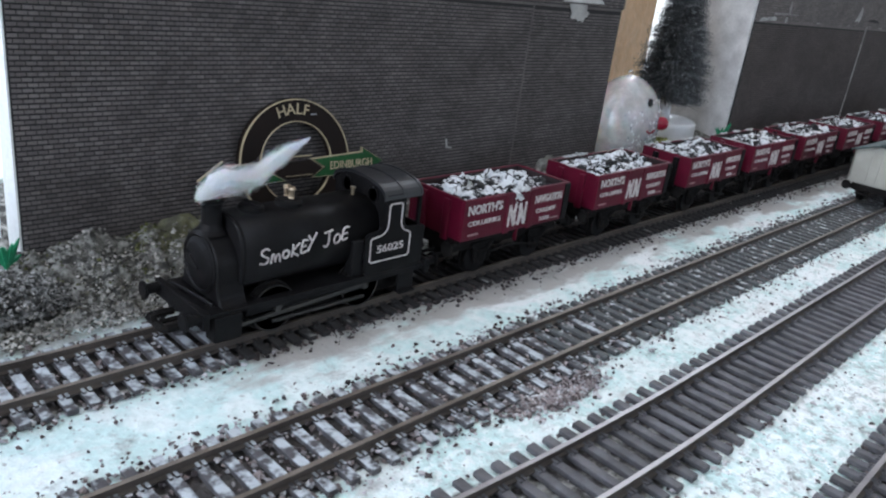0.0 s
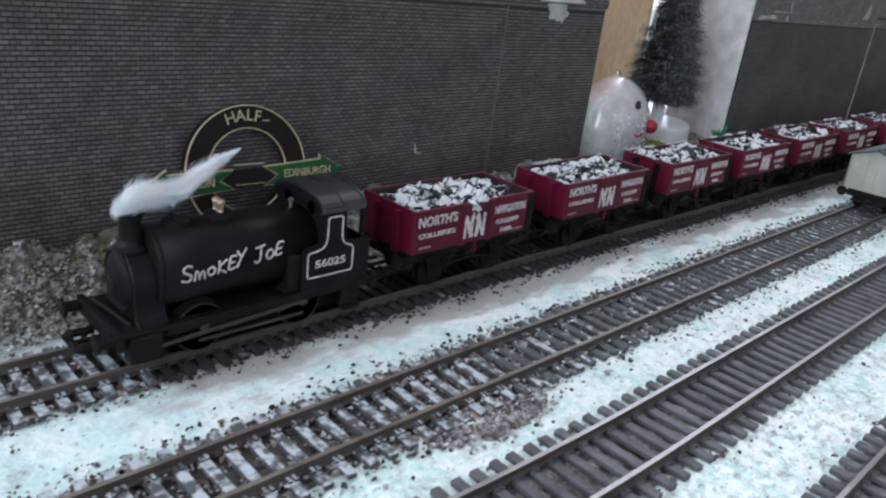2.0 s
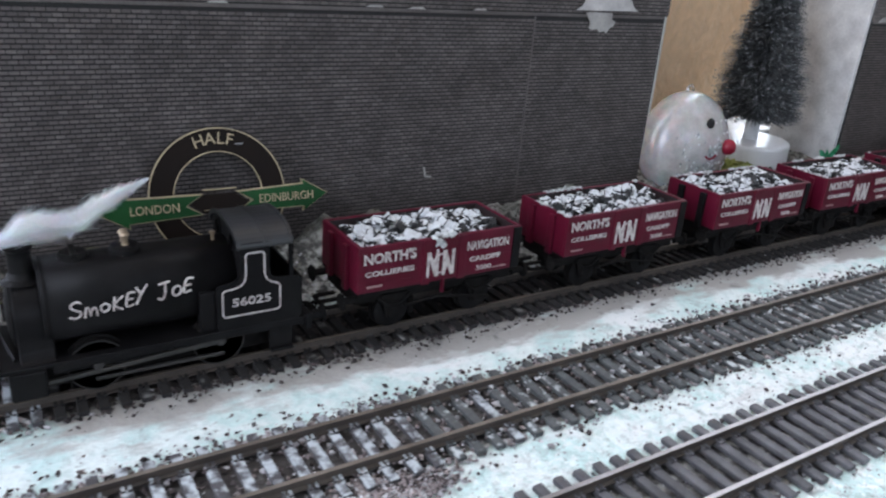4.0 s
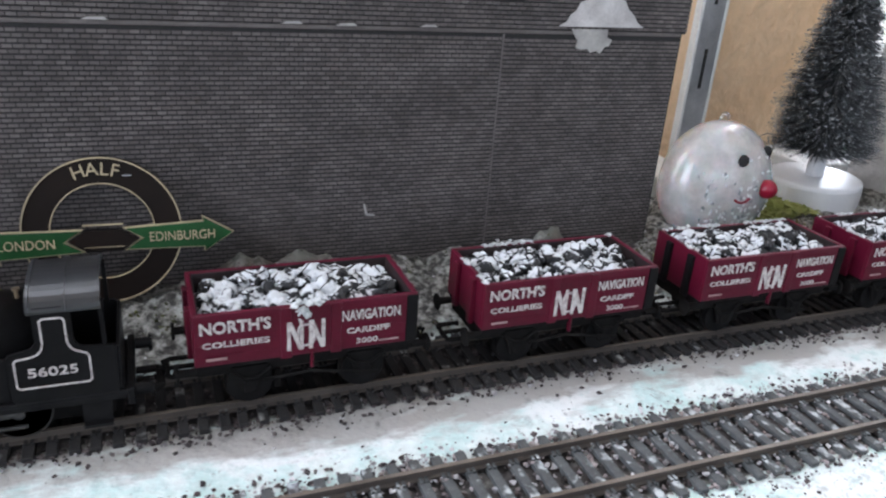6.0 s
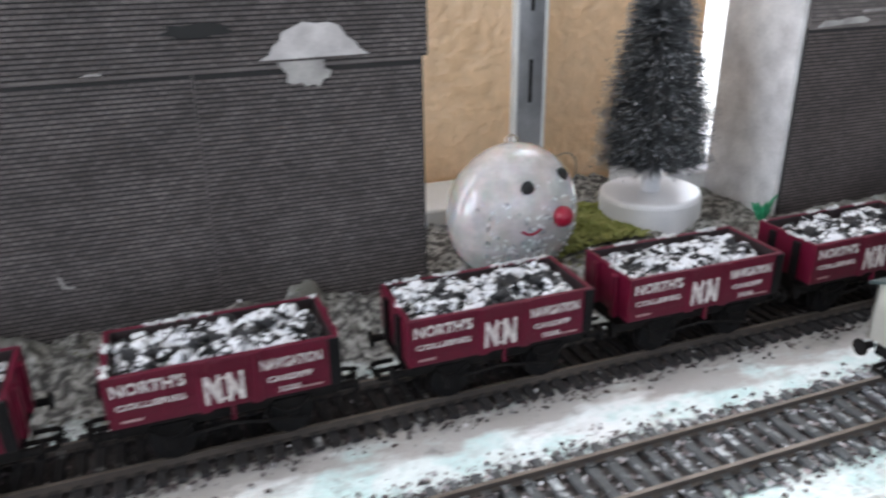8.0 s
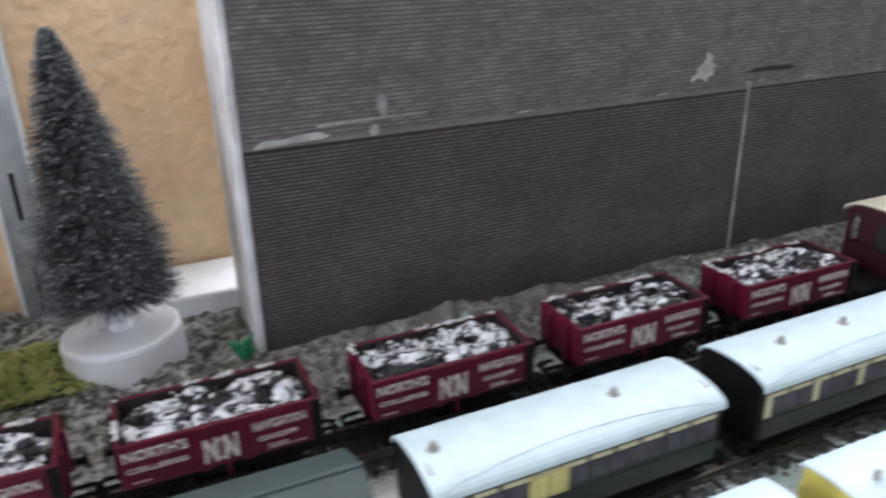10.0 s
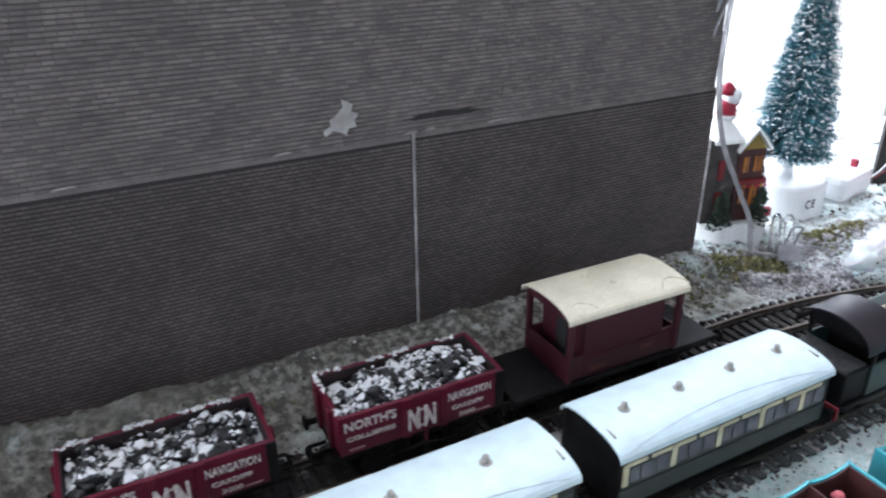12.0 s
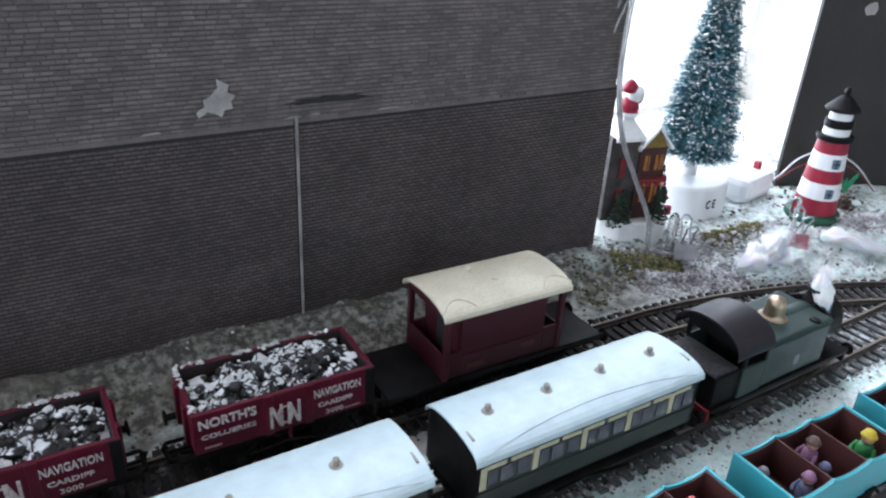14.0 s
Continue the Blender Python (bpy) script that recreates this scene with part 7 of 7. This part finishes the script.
def build_roofed_car(x0, label):
    c = thing("roofed_car", label, "covered car", pose(x0, TRACK_Y["three"], 0), group="white-roofed cars on the near track")
    L, H, B, T = 0.0500, 0.0103, 0.0120, 0.0250
    for s in (-1, 1):
        part("side", box(0, L, s * H, s * (H - 0.001), B, 0.0200, 0.0002), YELLOW, c)
        for k in range(5):
            x = 0.0006 + (L - 0.0022) * k / 4
            part("post", box(x, x + 0.0010, s * H, s * (H - 0.001), 0.0200, T), YELLOW, c)
    for x in (0, L - 0.001):
        part("end", box(x, x + 0.001, -H + 0.001, H - 0.001, B, T + 0.0008, 0.0002), YELLOW, c, "bright yellow end")
    part("floor", box(0.0004, L - 0.0004, -H + 0.0004, H - 0.0004, B - 0.0008, B + 0.0004), TEAL_INSIDE, c)
    top = roof(c, -0.0006, L + 0.0006, 0.0112, T, 0.0026, 0.0007, ROOF_WHITE, label="white curved roof")
    for x in (0.010, 0.030):
        part("lamp_stub", lathe([(0.0009, T + 0.0020), (0.0007, T + 0.0045), (0.0010, T + 0.0050), (0.0004, T + 0.0054)], 10, m=Matrix.Translation((x, -0.0035, 0))), METAL_DULL, top)
    part("hatch", box(L - 0.0120, L - 0.0060, -0.0075, -0.0035, T + 0.0018, T + 0.0026, 0.0003), ROOF_WHITE, top)
    chassis(c, 0.0008, L - 0.0008, H + 0.002, B - 0.0002, (0.012, L - 0.012), 0.0050)
    return c


covered = build_roofed_car(0.458, "yellow covered car with a plain white roof")
copy_thing(covered, pose(0.5225, TRACK_Y["three"], 0))
copy_thing(covered, pose(0.3935, TRACK_Y["three"], 0))

# ---- Christmas things at the right window ----
bristle_tree("bottle_brush_tree", (0.8100, 0.0920), 0.042, 0.150, 0.0222, BRISTLE_GREEN, FROST, "teal bottle brush tree with frosted tips on a white base", 4, 15000, base_r=0.0222, base_z=(0.0100, 0.0300), cap=0.32)
mark = lettering("safety_mark", "C E", 0.0050, SLOT, bpy.data.objects["bottle_brush_tree.001"], (-0.0040, -0.02235, 0.0205), "small black printed mark", False, 0.0001, 0.0070)


def build_lighthouse():
    l = thing("lighthouse", "red and white banded toy lighthouse with a black lantern", "ornament", pose(0.8690, 0.0500, 0.0110, 0, 0, 0) @ Matrix.Diagonal((0.72, 0.72, 0.88, 1)))
    part("base", lathe([(0.0205, 0), (0.0210, 0.0018), (0.0198, 0.0040), (0.0160, 0.0052)], 40), GREEN_BASE, l, "green base ring")
    bands = ((0.004, 0.015, RED), (0.015, 0.0255, WHITE_GLOSS), (0.0255, 0.0340, RED), (0.0340, 0.0440, WHITE_GLOSS), (0.0440, 0.0515, RED))

    def rad(z):
        return 0.0165 - 0.0055 * (z - 0.004) / 0.0475

    for a, b, m in bands:
        part("band", lathe([(rad(a), a), (rad(b), b)], 40), m, l, smooth=False)
    g = part("gallery", lathe([(0.0125, 0.0515), (0.0130, 0.0525), (0.0130, 0.0545), (0.0120, 0.0550)], 40), BLACK, l, "black gallery")
    part("lower_lantern", lathe([(0.0095, 0.0550), (0.0093, 0.0595)], 36), WHITE_GLOSS, l)
    part("lantern_ring", lathe([(0.0098, 0.0595), (0.0100, 0.0605), (0.0098, 0.0640), (0.0090, 0.0645)], 36), BLACK, l)
    part("lantern", lathe([(0.0082, 0.0645), (0.0080, 0.0700)], 36), WHITE_GLOSS, l)
    cap = part("cap", lathe([(0.0118, 0.0696), (0.0124, 0.0706), (0.0118, 0.0718), (0.0092, 0.0738), (0.0050, 0.0775), (0.0022, 0.0790)], 36), BLACK, l, "black conical cap")
    part("finial", lathe([(0.0010, 0.0785), (0.0018, 0.0795), (0.0027, 0.0812), (0.0018, 0.0832), (0.0004, 0.0838)], 20), BLACK, cap, smooth=True)
    for z in (0.0165, 0.0355):
        w = part("window", box(-0.0030, 0.0030, -rad(z + 0.003) - 0.0006, -rad(z + 0.003) + 0.002, z, z + 0.0060, 0.0003), BLUE_GREY, l, "slate blue window")
        part("glazing_bar", box(-0.0003, 0.0003, -rad(z + 0.003) - 0.0008, -rad(z + 0.003), z, z + 0.0060), BLACK, w)
        part("glazing_bar", box(-0.0030, 0.0030, -rad(z + 0.003) - 0.0008, -rad(z + 0.003), z + 0.0027, z + 0.0033), BLACK, w)
        w.rotation_euler = (0, 0, radians(-28))
    return l


build_lighthouse()


def build_house():
    h = thing("christmas_house", "small snowy resin house with lit windows and a red porch", "ornament", pose(0.7572, 0.0775, 0.0142, 0, 0, -12) @ Matrix.Diagonal((0.86, 0.95, 0.90, 1)))
    part("snow_base", prism([(0.0235 * math.cos(a) * (1 + 0.08 * math.sin(3 * a)), 0.0150 * math.sin(a) * (1 + 0.1 * math.cos(5 * a))) for a in (2 * math.pi * k / 28 for k in range(28))], 0.0135, Matrix.Translation((0, 0, -0.0050)), bevel=0.0012), WHITE, h, "white snow base")
    part("tower", box(-0.0272, -0.0085, -0.0070, 0.0080, 0.0085, 0.0565, 0.0005), RESIN, h)
    part("wing", box(-0.0085, 0.0090, -0.0080, 0.0070, 0.0085, 0.0500, 0.0005), RESIN_RED, h)
    top = lathe([(0.0128, 0.0545), (0.0128, 0.0565), (0.0040, 0.0662), (0.0034, 0.0667)], 4, m=Matrix.Translation((-0.0160, 0.0005, 0)) @ pose(0, 0, 0, 0, 0, 45))
    part("tower_roof", top, WHITE, h, "snow-covered roof")
    part("gable", prism([(-0.0085, 0.0500), (0.0095, 0.0500), (0.0008, 0.0600)], 0.0150, Matrix.Translation((0, 0.0075, 0)) @ FRONT), MUSTARD, h, "mustard gable")
    for sx in (-1, 1):
        bm = prism([(sx * 0.0108, 0.0490), (sx * 0.0108, 0.0508), (0, 0.0625), (0, 0.0607)], 0.0185, Matrix.Translation((0.0008, 0.0088, 0)) @ FRONT)
        part("wing_roof", bm, WHITE, h)
    for x, z, w, hh in ((-0.0050, 0.0375, 0.0030, 0.0085), (0.0020, 0.0375, 0.0022, 0.0085), (0.0052, 0.0375, 0.0022, 0.0085), (-0.0050, 0.0190, 0.0030, 0.0080), (0.0020, 0.0180, 0.0040, 0.0100)):
        p = part("window", box(x, x + w, -0.0088, -0.0078, z, z + hh, 0.0002), AMBER, h, "amber window")
        part("glazing_bar", box(x + w / 2 - 0.0003, x + w / 2 + 0.0003, -0.0090, -0.0082, z, z + hh), RESIN, p)
    for z in (0.0340, 0.0160):
        part("tower_window", box(-0.0205, -0.0165, -0.0078, -0.0068, z, z + 0.0110, 0.0002), DARK_RED, h, "red window frame")
    part("porch", box(-0.0085, 0.0100, -0.0110, -0.0078, 0.0310, 0.0335, 0.0004), DARK_RED, h, "red porch rail")
    for k in range(7):
        x = -0.0078 + 0.0028 * k
        part("garland_bulb", lathe([(0.0007, -0.001), (0.0011, 0), (0.0004, 0.001)], 8, m=Matrix.Translation((x, -0.0112, 0.0302))), (RED, AMBER)[k % 2], h)
    for x, y, z in ((-0.0150, -0.0100, 0.0120), (0.0110, -0.0085, 0.0120), (-0.0190, -0.0095, 0.0100), (0.0115, -0.0040, 0.0230), (0.0060, -0.0115, 0.0110)):
        leaf = np.random.default_rng(int(x * 90000) + 4000)
        up, turn = leaf.uniform(0, 1, 160), leaf.uniform(0, 6.28, 160)
        reach = 0.0052 * (1 - up * 0.9) * leaf.uniform(0.6, 1.1, 160)
        v, f = lumps(leaf, np.stack((x + reach * np.cos(turn), y + reach * np.sin(turn), z - 0.004 + 0.019 * up), 1), leaf.uniform(0.0008, 0.0016, 160), 0.6)
        raw("fir_tree", v, f, DARK_GREEN, h, "dark green fir")
    part("gift", box(0.0170, 0.0205, -0.0075, -0.0040, 0.0085, 0.0135, 0.0004), RED, h)
    # a small winter figure perched on the roof, one plain shape
    bm = lathe([(0.0040, 0), (0.0046, 0.0012), (0.0046, 0.0024), (0.0040, 0.0030), (0.0046, 0.0042), (0.0036, 0.0075), (0.0020, 0.0090)], 18)
    n0 = len(bm.faces)
    bmesh.ops.create_icosphere(bm, subdivisions=3, radius=0.0043, matrix=Matrix.Translation((0.0012, -0.0016, 0.0104)) @ Matrix.Diagonal((1.05, 0.9, 0.95, 1)))
    n1 = len(bm.faces)
    lathe([(0.0038, 0.0118), (0.0034, 0.0140), (0.0020, 0.0160), (0.0006, 0.0170)], 16, bm, pose(0.0002, 0.0002, 0, 0, -6, 0))
    tube([(0.0030, -0.001, 0.0070), (0.0056, -0.002, 0.0062), (0.0070, -0.002, 0.0074)], 0.0012, 8, bm)
    bm.faces.ensure_lookup_table()
    for k, f in enumerate(bm.faces):
        c = f.calc_center_median()
        f.material_index = 1 if n0 <= k < n1 or (c.z < 0.0022 and k < n0) else 2 if c.x > 0.0052 else 0
        f.smooth = True
    tagged(part("winter_figure", bm, (RED, WHITE_GLOSS, GREEN_BASE), m=pose(0.7445, 0.0807, 0.0735, 0, 0, 20) @ Matrix.Scale(1.08, 4)), "small red and white winter figure on the snowy roof", "figurine")


RESIN = mat("dark_painted_resin", (0.030, 0.026, 0.025), 0.6, second=(0.07, 0.06, 0.056), scale=150, fine=900, bump=0.6)
MUSTARD = mat("mustard_resin", (0.26, 0.18, 0.03), 0.6, second=(0.16, 0.11, 0.02), scale=150, bump=0.4)
DARK_RED = mat("dark_red_resin", (0.20, 0.012, 0.015), 0.5, second=(0.12, 0.01, 0.012), scale=150, bump=0.4)
RESIN_RED = mat("red_brown_resin", (0.062, 0.013, 0.011), 0.6, second=(0.03, 0.012, 0.011), scale=150, fine=900, bump=0.6)
AMBER = mat("amber_paint", (0.50, 0.20, 0.03), 0.4, second=(0.30, 0.09, 0.02), scale=200)
DARK_GREEN = mat("dark_green_resin", (0.012, 0.030, 0.016), 0.7, second=(0.03, 0.05, 0.03), scale=200, bump=0.8)
build_house()


MILKY = mat("milky_clear_plastic", (0.50, 0.49, 0.50), 0.2, second=(0.36, 0.35, 0.36), scale=150, fine=900, bump=0.1, spec=0.8)
MILKY.node_tree.nodes["Principled BSDF"].inputs["Transmission Weight"].default_value = 0.4


def build_window_clutter():
    b = thing("battery_box", "white plastic battery box with a red switch", "battery box", pose(0.8590, 0.0885, 0.0105, 0, 0, 12))
    part("case", box(-0.0190, 0.0150, -0.0100, 0.0100, 0, 0.0160, 0.0048), WHITE_GLOSS, b)
    part("switch", box(0.0040, 0.0072, -0.0030, 0.0010, 0.0155, 0.0205, 0.0006), RED, b, "red slide switch")
    for k, (col, lift) in enumerate(((WHITE_GLOSS, 0.012), (DARK_RED, 0.006))):
        pts = [(0.868, 0.086, 0.016), (0.876, 0.081, 0.018 + lift * 0.4), (0.886, 0.077, 0.022 + lift), (0.902, 0.071, 0.026 + lift), (0.922, 0.063, 0.023 + lift * 0.5), (0.938, 0.056, 0.012)]
        tagged(part("wire", tube(smooth_path(pts), 0.0005, 6), col), "thin wire from the battery box", "wire")
    # clear wire of a light chain that hangs over the wall's end and lies on the ground
    hang = [(0.7275, 0.0680, 0.185), (0.7240, 0.0680, 0.150), (0.7222, 0.0680, 0.120), (0.7228, 0.0680, 0.096), (0.7290, 0.0675, 0.070), (0.7400, 0.0650, 0.0475), (0.7500, 0.0610, 0.0260), (0.7490, 0.0570, 0.0135), (0.7540, 0.0510, 0.0110),
            (0.7640, 0.0460, 0.0110), (0.7740, 0.0440, 0.0140), (0.7850, 0.0390, 0.0110), (0.8000, 0.0340, 0.0110)]
    chain = thing("light_chain", "clear wire light chain with unlit bulbs", "light chain")
    part("wire", tube(smooth_path(hang), 0.00075, 6), MILKY, chain)
    part("wire", tube(smooth_path([(x + 0.0012, y - 0.0006, z) for x, y, z in hang]), 0.0006, 6), MILKY, chain)
    part("wire_tail", tube(smooth_path([(0.7255, 0.0680, 0.135), (0.7215, 0.0680, 0.131), (0.7175, 0.0680, 0.122), (0.7160, 0.0680, 0.117)]), 0.0005, 6), MILKY, chain)
    for x, y in ((0.7590, 0.0520), (0.8385, 0.0415)):
        part("bulb", lathe([(0.0016, 0), (0.0020, 0.002), (0.0020, 0.009), (0.0026, 0.0095), (0.0026, 0.0175), (0.0018, 0.0195), (0.0006, 0.0205)], 16, m=Matrix.Translation((x, y, 0.0110))), CLEAR, chain, "clear bulb")
    for x, y, col, turn, name in ((0.7640, 0.0465, MILKY, -32, "clear"), (0.8290, 0.0300, PINK, -32, "pink")):
        c = thing("binder_clip", f"{name} binder clip with wire handles", "binder clip", pose(x, y, 0.0085, 0, 0, turn) @ Matrix.Scale(0.9, 4))
        part("body", prism([(-0.0042, 0), (0.0042, 0), (0.0010, 0.0085), (-0.0010, 0.0085)], 0.0118, Matrix.Translation((-0.0059, 0, 0)) @ ALONG, 0.0003), col, c)
        for s in (-1, 1):
            part("handle", tube([(-0.0030, 0, 0.0078), (-0.0022, s * 0.0040, 0.0165), (-0.0030, s * 0.0065, 0.0205), (-0.0012, s * 0.0078, 0.0225), (0.0012, s * 0.0078, 0.0225), (0.0030, s * 0.0065, 0.0205), (0.0022, s * 0.0040, 0.0165), (0.0030, 0, 0.0078)], 0.0006, 6), METAL, c, "bent wire handle")
    part("leaf", tube([(0.7260, 0.0685, 0.152), (0.7225, 0.0683, 0.147), (0.7185, 0.0680, 0.138), (0.7155, 0.0676, 0.127)], [0.0008, 0.0026, 0.0019, 0.0003], 8), FROST_GREY, chain, "pale curled plastic leaf")
    g = np.random.default_rng(5)
    spots = [(0.8955 + x, 0.0480 + y, ground_height(0.8955, 0.048) + z) for x, y, z in zip(g.normal(0, 0.0022, 160), g.normal(0, 0.002, 160), np.abs(g.normal(0, 0.0042, 160)))]
    v, f = lumps(g, spots, g.uniform(0.0007, 0.0016, 160))
    tagged(raw("dried_tuft", v, f, TUFT), "small brown dried tuft beside the lighthouse", "tuft")
    copy_thing(bpy.data.objects["plastic_sprig"], pose(0.9200, 0.0640, 0.012))
    fluff("cotton_snow", [(0.7825, 0.0280, 0.0080), (0.7900, 0.0255, 0.0105), (0.8010, 0.0260, 0.0145), (0.8110, 0.0285, 0.0180), (0.8210, 0.0320, 0.0165)], [0.0040, 0.0072, 0.0082, 0.0062, 0.0026], "heaped tuft of cotton wool snow beside the track", 21, 900, 0.66)
    fluff("cotton_snow", [(0.8040, 0.0225, 0.0085), (0.8150, 0.0205, 0.0100), (0.8270, 0.0195, 0.0080)], [0.0046, 0.0062, 0.0028], "small tuft of cotton wool snow", 22, 350, 0.66)
    fluff("cotton_snow", [(0.8470, 0.0285, 0.0110), (0.8550, 0.0220, 0.0125), (0.8625, 0.0145, 0.0105), (0.8700, 0.0065, 0.0085)], [0.0040, 0.0062, 0.0050, 0.0028], "stretched tuft of cotton wool snow by the lighthouse", 23, 700, 0.66)
    # low ridges of moss and snowy crumbs along the verge
    g = np.random.default_rng(31)
    for name, a, b, material, n, label in (("moss", (0.728, 0.0585), (0.763, 0.0455), MOSS_TAN, 700, "strip of brown-green moss along the verge"), ("moss", (0.786, 0.0540), (0.824, 0.0500), MOSS_TAN, 420, "strip of moss below the battery box"),
                                           ("snow_crumbs", (0.728, 0.0560), (0.830, 0.0470), GRIT_WHITE, 700, "scattered snowy crumbs over the moss"), ("snow_crumbs", (0.735, 0.0470), (0.790, 0.0270), GRIT_WHITE, 1500, "ridge of snowy crumbs beside the bend"), ("snow_crumbs", (0.862, 0.0410), (0.915, 0.0200), GRIT_WHITE, 900, "ridge of snowy crumbs by the lighthouse")):
        t, off = g.uniform(0, 1, n), g.normal(0, 0.0030 if material is MOSS_TAN else 0.0055, n)
        px, py = a[0] + (b[0] - a[0]) * t + off * 0.4, a[1] + (b[1] - a[1]) * t + off
        spots = [(u, w, ground_height(u, w) + 0.0030 * math.exp(-(o / 0.003) ** 2) * k) for u, w, o, k in zip(px, py, off, g.uniform(0.0, 1.2, n))]
        v, f = lumps(g, spots, g.uniform(0.0007, 0.0016, n), 0.8)
        tagged(raw(name, v, f, material), label, "scatter", kind="stuff")


TUFT = mat("dried_brown_moss", (0.14, 0.10, 0.075), 0.95, second=(0.07, 0.05, 0.04), scale=200, island=0.5)
PINK = mat("dusky_pink_metal", (0.36, 0.12, 0.15), 0.4, 0.2, scale=200, bump=0.05)
build_window_clutter()
